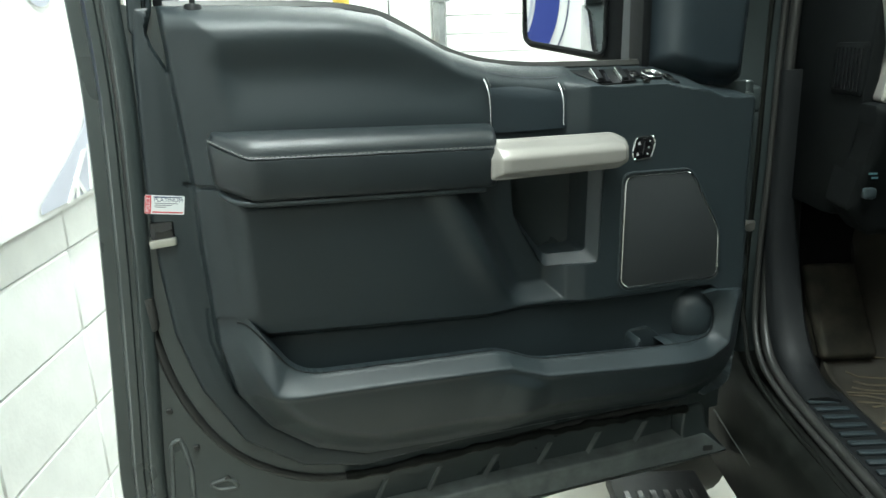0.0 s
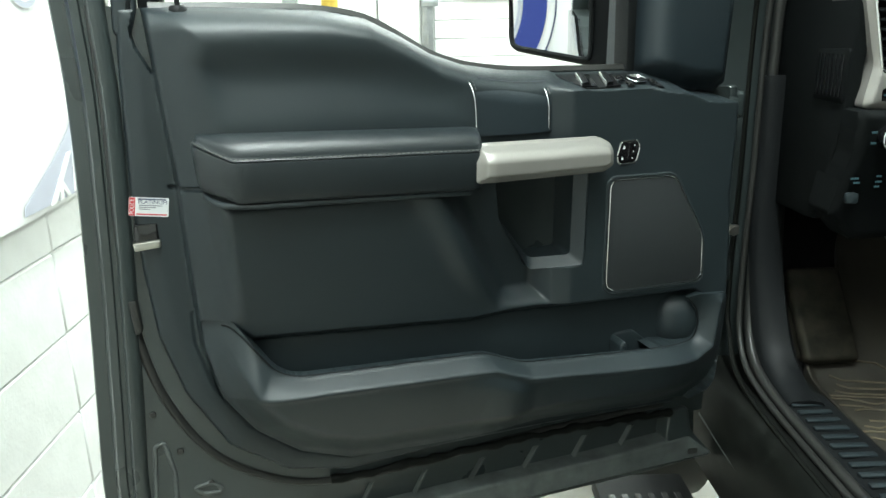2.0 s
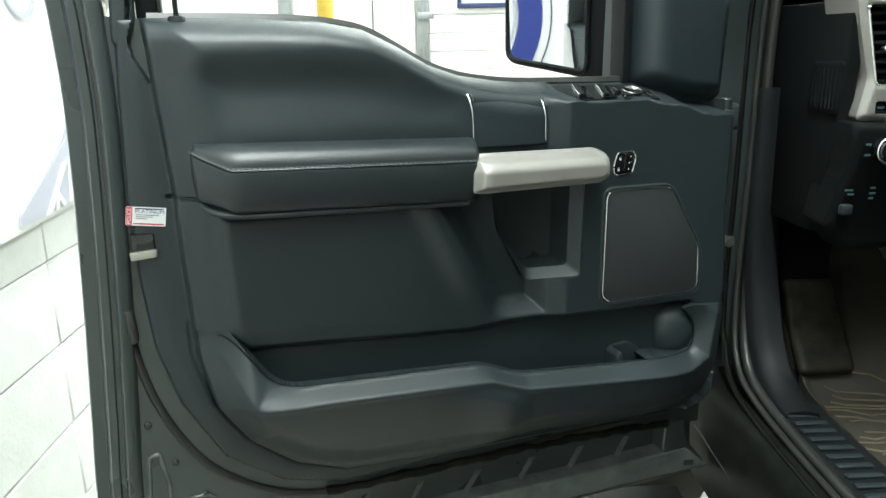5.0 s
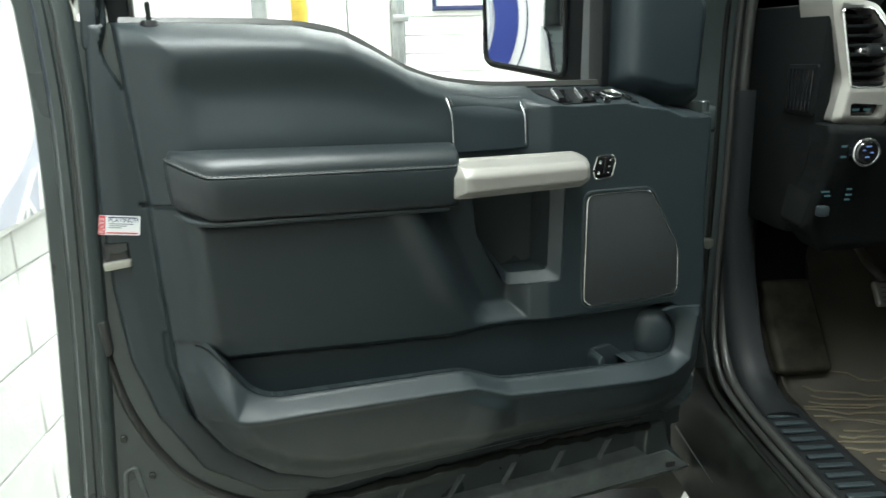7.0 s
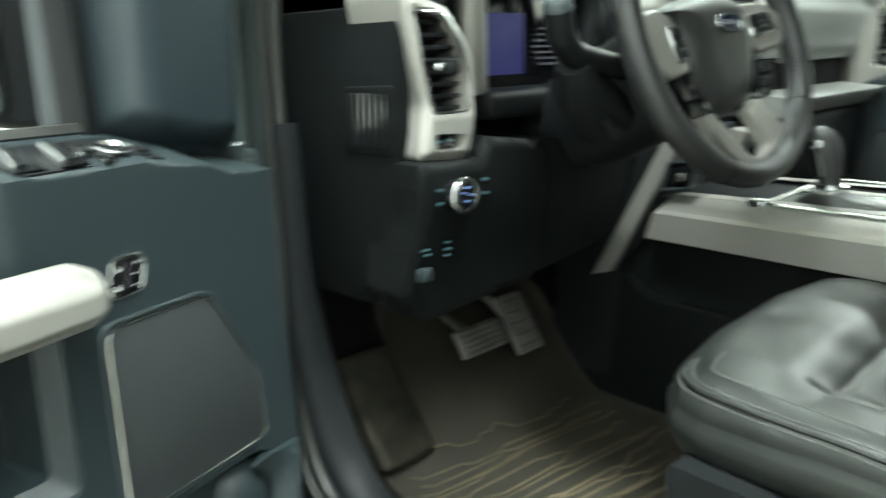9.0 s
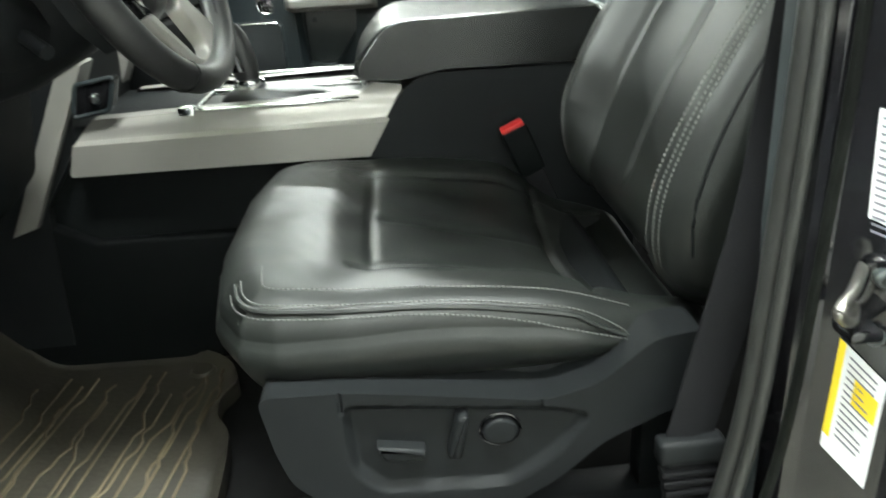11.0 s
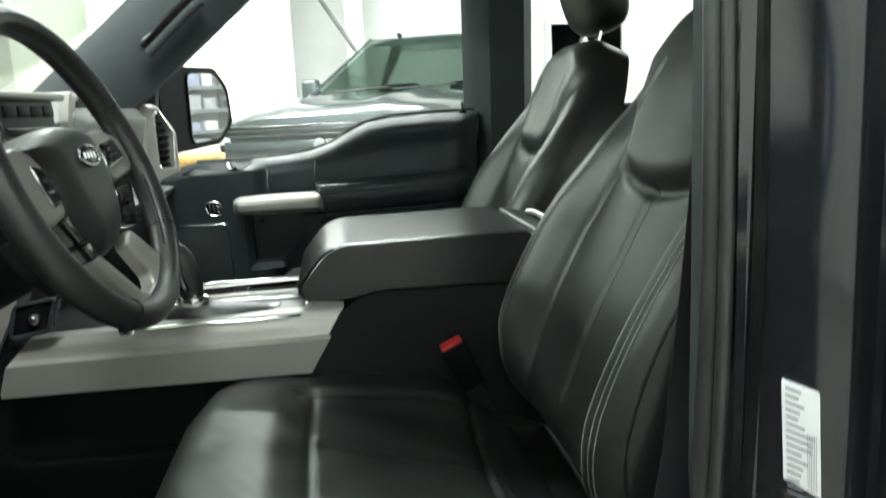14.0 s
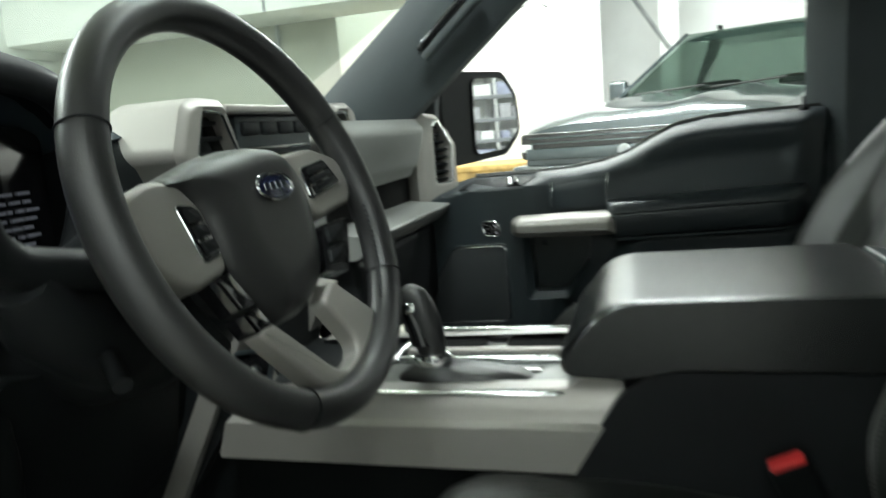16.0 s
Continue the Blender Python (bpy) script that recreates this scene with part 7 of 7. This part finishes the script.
# silver brackets with their switch pads
spoke_l = [(-0.162, 0.026), (-0.128, 0.038), (-0.100, 0.032), (-0.083, 0.008), (-0.082, -0.044), (-0.128, -0.053), (-0.160, -0.030)]
spoke_r = [(0.064, 0.046), (0.120, 0.050), (0.166, 0.036), (0.172, 0.004), (0.160, -0.014), (0.088, -0.024), (0.078, -0.010)]
pad_l = [(-0.116, 0.014), (-0.096, 0.010), (-0.088, -0.030), (-0.110, -0.034)]
pad_r = [(0.080, 0.028), (0.130, 0.034), (0.146, 0.008), (0.078, -0.004)]
for outline, inset in ((spoke_l, pad_l), (spoke_r, pad_r)):
    s = wp("upper_spoke", prism("upper_spoke", rounded(outline, 0.010, 4), -0.030, 0.000, on_wheel, SATIN, 0.006, 3), "satin silver upper spoke with switches")
    wp("switch_pad", prism("switch_pad", rounded(inset, 0.005), -0.002, 0.0035, on_wheel, GLOSS, 0.0015), "glossy black switch pad", s)
    wp("pad_bezel", tube("pad_bezel", [on_wheel(a, b, 0.0015) for a, b in rounded(inset, 0.005)], 0.0012, CHROME, 6, closed=True), "", s)
    ia, ib, ic, id_ = (np.array(q) for q in inset)
    for k in range(3):
        f0, f1 = 0.08 + 0.30 * k, 0.32 + 0.30 * k
        l0, l1, r0, r1 = ia + (id_ - ia) * f0, ia + (id_ - ia) * f1, ib + (ic - ib) * f0, ib + (ic - ib) * f1
        key = [tuple(l0 * 0.85 + r0 * 0.15), tuple(l0 * 0.15 + r0 * 0.85), tuple(l1 * 0.15 + r1 * 0.85), tuple(l1 * 0.85 + r1 * 0.15)]
        wp("pad_button", prism("pad_button", rounded(key, 0.002), 0.003, 0.007, on_wheel, PLASTIC_DARK, 0.0015), "", s)
for k, (f0, f1) in enumerate(((0.0, 0.60), (0.63, 1.0))):
    a0, a1, b0, b1 = -0.104 + 0.024 * f0, -0.104 + 0.024 * f1, -0.046 - 0.055 * f0, -0.046 - 0.055 * f1
    wp("lower_switch_pad", prism("lower_switch_pad", rounded([(a0, b0), (a0 + 0.021, b0 + 0.001), (a1 + 0.022, b1 + 0.002), (a1, b1)], 0.003), -0.024, -0.001, on_wheel, GLOSS, 0.003), "glossy black lower switch pad")
wp("lower_switch_pad", prism("lower_switch_pad", rounded([(0.088, -0.030), (0.148, -0.030), (0.106, -0.084), (0.060, -0.076)], 0.005), -0.026, -0.006, on_wheel, GLOSS, 0.003), "glossy black lower switch pad")
for k in range(2):
    wp("rocker_switch", prism("rocker_switch", rounded([(0.090 - 0.012 * k, -0.034 - 0.022 * k), (0.128 - 0.016 * k, -0.034 - 0.022 * k), (0.116 - 0.016 * k, -0.050 - 0.022 * k), (0.084 - 0.012 * k, -0.050 - 0.020 * k)], 0.003), -0.007, -0.002, on_wheel, PLASTIC_DARK, 0.002))
wp("spoke_backing", prism("spoke_backing", rounded([(-0.150, -0.050), (-0.104, -0.046), (-0.078, -0.100), (-0.104, -0.120), (-0.140, -0.085)], 0.006), -0.050, -0.030, on_wheel, PLASTIC_DARK, 0.004))
fork = [(-0.082, -0.099), (-0.058, -0.096), (0.000, -0.158), (0.022, -0.166), (0.046, -0.160), (0.053, -0.147), (0.026, -0.099), (0.056, -0.084), (0.120, -0.140), (0.108, -0.158), (0.056, -0.179), (-0.008, -0.179), (-0.034, -0.163)]
wp("lower_spoke", prism("lower_spoke", rounded(fork, 0.008, 3), -0.020, -0.001, on_wheel, SATIN, 0.005, 3), "satin silver forked lower spoke")
column = thing("steering_column", "black steering column shroud with a control stalk", "steering column")
ax = -wn
sec = lambda c, w, h: [c + wr * (w * math.cos(g)) + wu * (h * math.sin(g)) for g in (2 * math.pi * j / 24 for j in range(24))]
part("shroud", loft("shroud", [sec(WC + ax * d - wu * o, w, h) for d, w, h, o in ((0.05, 0.05, 0.05, 0.0), (0.07, 0.075, 0.07, 0.012), (0.12, 0.085, 0.085, 0.022), (0.20, 0.085, 0.085, 0.03), (0.32, 0.075, 0.07, 0.03))], PLASTIC_DARK, angle=60), column, "black plastic shroud")
stalk = spline([(1.03, 1.40, 1.365), (0.975, 1.405, 1.375), (0.935, 1.41, 1.385), (0.905, 1.405, 1.405), (0.890, 1.40, 1.437)], 6)
part("stalk", tube("stalk", stalk, 0.014, PLASTIC_DARK, 12, r_at=lambda t: 0.016 + 0.003 * t), column, "black control stalk")
part("stalk_tip", cyl("stalk_tip", stalk[-1], (0.885, 1.398, 1.450), 0.0185, PLASTIC, r2=0.017, bevel=0.004), column)
part("stalk_boot", tube("stalk_boot", [(1.05, 1.44, 1.30), (0.965, 1.425, 1.345), (0.94, 1.415, 1.375)], 0.03, PLASTIC_DARK, 12, r_at=lambda t: 0.045 - 0.022 * t), column)
part("tilt_lever", tube("tilt_lever", [(1.00, 1.40, 1.30), (0.975, 1.37, 1.285)], 0.008, PLASTIC_DARK, 8), column)

# ---- pedals and floor ----
def pedal(name, x0, x1, z0, z1, y, label, lean_deg):
    t = thing(name, label, "pedal")
    m = Matrix.Translation(((x0 + x1) / 2, y, (z0 + z1) / 2)) @ Matrix.Rotation(radians(lean_deg), 4, "X")
    w, h = (x1 - x0) / 2, (z1 - z0) / 2 * 1.15
    part("pad", box("pad", (-w, -0.008, -h), (w, 0.008, h), PEDAL, 0.006, 3, m), t, "scuffed metal pad")
    for i in range(5):
        z = -h * 0.75 + i * h * 0.375
        part("tread", box("tread", (-w * 0.85, -0.0105, z - 0.0015), (w * 0.85, -0.007, z + 0.0015), RUBBER, 0.001, 1, m), t)
    part("arm", tube("arm", [m @ Vector((0, 0.01, 0)), m @ Vector((-0.02, 0.05, 0.08)), m @ Vector((-0.03, 0.10, 0.22))], 0.009, STEEL, 8), t, "bare steel pedal arm")
    return t


pedal("brake_pedal", 1.000, 1.113, 0.880, 0.925, 1.69, "scuffed metal brake pedal on a steel arm", -35)
pedal("accelerator_pedal", 1.155, 1.225, 0.838, 0.940, 1.715, "tall scuffed metal accelerator pedal", -30)
fr = thing("footrest", "dusty rubber footrest pad beside the pedals", "footrest")
fm = Matrix.Translation((0.868, 1.735, 0.825)) @ Matrix.Rotation(radians(-38), 4, "X")
part("rest_pad", box("rest_pad", (-0.055, -0.012, -0.10), (0.055, 0.02, 0.10), MUD, 0.012, 3, fm), fr)
part("rest_base", box("rest_base", (-0.052, 0.018, -0.09), (0.052, 0.07, 0.09), MUD, 0.01, 3, fm), fr)
mat = thing("floor_mat", "muddy black rubber floor mat with raised contour ridges", "floor mat")
edge = [(0.808, 1.36), (0.86, 1.30), (1.06, 1.31), (1.12, 1.318), (1.16, 1.345), (1.21, 1.35), (1.25, 1.325), (1.31, 1.345), (1.35, 1.38), (1.375, 1.42), (1.375, 1.82), (1.31, 1.87), (0.95, 1.87), (0.925, 1.78), (0.82, 1.70)]
edge = rounded(edge, 0.02, 3)


def mat_z(U, V):
    d = gap(U, V, edge)
    z = FLOOR_Z + 0.008 + 0.016 * (1 - ease(d, 0.004, 0.018))
    # turned up against the toe board
    toe = np.clip(0.885 + (V - 1.82) * 1.19 - FLOOR_Z - 0.008, -1, 1)
    z = z + 0.5 * (toe + np.sqrt(toe * toe + 0.0009))
    return z + 0.002 * np.sin(23 * U + 9 * V) * np.sin(17 * V)


part("mat_sheet", relief("mat_sheet", edge, mat_z, 0.008, FLOOR_Z - 0.005, flat_at, MAT), mat)
random.seed(11)
for k in range(17):
    y = 1.375 + k * 0.0185
    pts = []
    x = 0.85 + 0.02 * math.sin(k)
    jog = 0.0
    x_end = 1.33 - 0.03 * (k % 3)
    while x < x_end:
        yy = y - 0.10 * (x - 1.05) + jog
        if inside(np.array([x]), np.array([yy]), edge)[0]:
            pts.append((x, yy, float(mat_z(np.array([x]), np.array([yy]))[0]) + 0.001))
        x += 0.02
        r = random.random()
        if r < 0.13:
            jog += 0.008
        elif r < 0.26:
            jog -= 0.008
    if len(pts) > 4 and k not in (8,):
        part("ridge", tube("ridge", pts, 0.0026, MAT_RIB, 6, flat=0.8), mat, "mud-coloured ridge")
part("mat_clip", cyl("mat_clip", (1.315, 1.40, FLOOR_Z), (1.315, 1.40, FLOOR_Z + 0.016), 0.022, MAT, bevel=0.004), mat)

# passenger door mirror
mir = lambda a, b, c: Vector((2.625 + 0.180 * a + 0.35 * c, 1.450 - 0.105 * a + 0.94 * c, 1.372 + 0.232 * b))
mo = rounded([(-0.56, 0.90), (-0.30, 1.03), (0.72, 1.03), (1.0, 0.75), (1.05, 0.25), (0.72, -0.02), (0.0, -0.07), (-0.52, -0.10)], 0.10, 5)
pm = part("door_mirror", prism("door_mirror", mo, 0.12, 0.004, mir, PLASTIC_DARK, 0.01, 3), passenger_door, "black door mirror with a bright reflecting glass")
mg = rounded([(0.04, 0.95), (0.68, 0.96), (0.93, 0.72), (0.98, 0.28), (0.66, 0.05), (0.02, 0.01)], 0.12, 5)
part("mirror_glass", prism("mirror_glass", mg, 0.004, 0.001, mir, MIRROR, 0), pm, "silvered mirror glass")
part("mirror_bezel", tube("mirror_bezel", [mir(a, b, 0.001) for a, b in mg], 0.003, PLASTIC_DARK, 6, closed=True), pm)
part("mirror_arm", box("mirror_arm", (2.44, 1.50, 1.365), (2.66, 1.56, 1.46), PLASTIC_DARK, 0.015, 3), pm)

# ---- second truck parked beyond ----
other = thing("parked_pickup", "dark metallic pickup parked behind a white pillar", "pickup truck")
op = lambda n, me, lab="", under=other: part(n, me, under, lab)
head = radians(155.3)
TM = Matrix.Translation((6.10, 1.08, 0.147)) @ Matrix.Rotation(head, 4, "Z")


def tl(x, y, z):
    return TM @ Vector((x, y, z))


def sheet(name, pts, t, mat, lab="", under=other):
    """A plate through the corner points, with thickness t along its normal."""
    p = [tl(*q) for q in pts]
    n = (p[1] - p[0]).cross(p[2] - p[0]).normalized() * t
    k = len(p)
    v = p + [q + n for q in p]
    f = [tuple(range(k))[::-1], tuple(range(k, 2 * k))] + [(i, (i + 1) % k, k + (i + 1) % k, k + i) for i in range(k)]
    return op(name, finish(name, v, f, mat, 30), lab, under)


# bonnet, wings and sides
rings = []
for x, zc, w in ((0.03, 1.20, 0.90), (0.02, 1.28, 0.90), (-0.05, 1.335, 0.92), (-0.25, 1.37, 0.95), (-0.7, 1.41, 0.97), (-1.2, 1.44, 0.98), (-1.5, 1.455, 0.98)):
    ring = []
    for a in np.linspace(-1, 1, 25):
        bulge = 0.035 * math.exp(-((abs(a) - 0.42) / 0.12) ** 2) * (x < -0.1)
        ring.append(tl(x - 0.06 * a * a * (x > -0.3), a * w, zc - 0.055 * abs(a) ** 5 - 0.02 * abs(a) ** 2 + bulge))
    ring += [tl(x, a * w, 0.62) for a in (0.98, 0.5, 0.0, -0.5, -0.98)]
    rings.append(ring)
op("bonnet", loft("bonnet", rings, PAINT_BLUE, angle=35), "dark metallic bonnet with two raised creases")
for sg in (-1, 1):
    sheet("body_side", [(-1.5, sg * 0.97, 0.55), (-4.8, sg * 0.97, 0.55), (-4.8, sg * 0.98, 1.42), (-3.9, sg * 0.98, 1.42), (-1.5, sg * 0.985, 1.42)], 0.02 * -sg, PAINT_BLUE)
    for wx in (-0.85, -4.4):
        w = op("wheel", cyl("wheel", tl(wx, sg * 0.72, 0.25), tl(wx, sg * 0.97, 0.25), 0.43, RUBBER, bevel=0.03, sides=32), "black tyre on a grey rim")
        op("wheel_rim", cyl("wheel_rim", tl(wx, sg * 0.96, 0.25), tl(wx, sg * 0.985, 0.25), 0.27, GALV, bevel=0.02), "", w)
    hl = op("headlight", box("headlight", (0, 0, 0), (0.10, 0.26, 0.20), GLOSS, 0.03, 3, TM @ Matrix.Translation((-0.05, sg * 0.78 - 0.13, 1.02))), "dark headlight with a pale lens")
    op("lens", box("lens", (0, 0, 0), (0.03, 0.10, 0.06), PAPER, 0.015, 3, TM @ Matrix.Translation((0.045, sg * 0.84 - 0.05, 1.08))), "", hl)
    mr = op("door_mirror", box("door_mirror", (0, 0, 0), (0.10, 0.20, 0.24), PAINT_BLUE, 0.04, 3, TM @ Matrix.Translation((-2.05, sg * 1.06 - 0.10, 1.40))))
    op("mirror_stem", box("mirror_stem", (0, 0, 0), (0.06, 0.16, 0.06), PLASTIC_DARK, 0.01, 2, TM @ Matrix.Translation((-1.93, sg * 0.98 - 0.08, 1.42))), "", mr)
    sheet("windscreen_pillar", [(-1.50, sg * 0.80, 1.45), (-1.66, sg * 0.92, 1.44), (-2.76, sg * 0.66, 2.035), (-2.60, sg * 0.57, 2.04)], 0.03 * sg, PAINT_BLUE)
    sheet("side_glass", [(-1.75, sg * 0.93, 1.42), (-3.7, sg * 0.93, 1.42), (-3.60, sg * 0.68, 2.01), (-2.80, sg * 0.68, 2.01)], 0.006 * -sg, GLASS_DARK, "dark side glass")
    sheet("rear_pillar", [(-3.55, sg * 0.93, 1.42), (-3.85, sg * 0.93, 1.42), (-3.76, sg * 0.66, 2.03), (-3.50, sg * 0.69, 2.03)], 0.02 * -sg, PAINT_BLUE)
    wip = op("wiper", tube("wiper", [tl(-1.49, sg * 0.34 - 0.30, 1.478), tl(-1.53, sg * 0.34, 1.490), tl(-1.555, sg * 0.34 + 0.30, 1.505)], 0.010, RUBBER, 6), "black wiper")
sheet("windscreen", [(-1.52, -0.80, 1.455), (-1.52, 0.80, 1.455), (-2.62, 0.58, 2.04), (-2.62, -0.58, 2.04)], 0.006, GLASS_DARK, "dark reflecting windscreen")
roof = []
for x, z, w in ((-2.60, 2.03, 0.58), (-2.68, 2.055, 0.63), (-2.9, 2.075, 0.68), (-3.4, 2.075, 0.69), (-3.8, 2.04, 0.66)):
    roof.append([tl(x, a * w, z - 0.05 * abs(a) ** 4) for a in np.linspace(-1, 1, 15)] + [tl(x, a * w, z - 0.07) for a in (0.9, 0, -0.9)])
op("roof", loft("roof", roof, PAINT_BLUE, angle=35))
op("roof_fin", box("roof_fin", (0, 0, 0), (0.12, 0.02, 0.05), PLASTIC_DARK, 0.009, 2, TM @ Matrix.Translation((-2.85, -0.33, 2.060))))
sheet("cab_back", [(-3.75, -0.9, 0.7), (-3.75, 0.9, 0.7), (-3.75, 0.86, 1.45), (-3.75, -0.86, 1.45)], 0.02, PLASTIC_DARK)
sheet("rear_glass", [(-3.75, -0.84, 1.45), (-3.75, 0.84, 1.45), (-3.76, 0.66, 2.02), (-3.76, -0.66, 2.02)], 0.006, GLASS_DARK, "dark rear glass")
op("dash_shelf", box("dash_shelf", (0, 0, 0), (0.45, 1.6, 0.12), PLASTIC_DARK, 0.03, 3, TM @ Matrix.Translation((-2.0, -0.8, 1.33))))
for sg in (-1, 1):
    op("cab_seat", box("cab_seat", (0, 0, 0), (0.14, 0.44, 0.62), LEATHER_SEAT, 0.06, 4, TM @ Matrix.Translation((-3.05, sg * 0.4 - 0.22, 0.95))))
grille = op("grille", box("grille", (0, 0, 0), (0.06, 1.70, 0.20), GLOSS, 0.02, 3, TM @ Matrix.Translation((0.0, -0.85, 1.02))), "dark grille with broad horizontal bars")
for z in (1.175, 1.135):
    op("grille_bar", box("grille_bar", (0, 0, 0), (0.03, 1.62, 0.014), PAINT_BLUE, 0.005, 2, TM @ Matrix.Translation((0.045, -0.81, z))), "", grille)
op("grille_bar", box("grille_bar", (0, 0, 0), (0.05, 1.66, 0.085), PAINT_BLUE, 0.012, 2, TM @ Matrix.Translation((0.045, -0.83, 1.02))), "", grille)
ov = op("badge", cyl("badge", tl(0.09, 0, 1.06), tl(0.11, 0, 1.06), 0.05, GALV, bevel=0.01), "bright oval badge", grille)
op("bumper", box("bumper", (0, 0, 0), (0.22, 1.90, 0.30), PAINT_BLUE, 0.05, 3, TM @ Matrix.Translation((-0.06, -0.95, 0.68))), "dark painted bumper")
op("chassis", box("chassis", (0, 0, 0), (4.7, 1.2, 0.3), PLASTIC_DARK, 0.02, 1, TM @ Matrix.Translation((-4.8, -0.6, 0.40))))
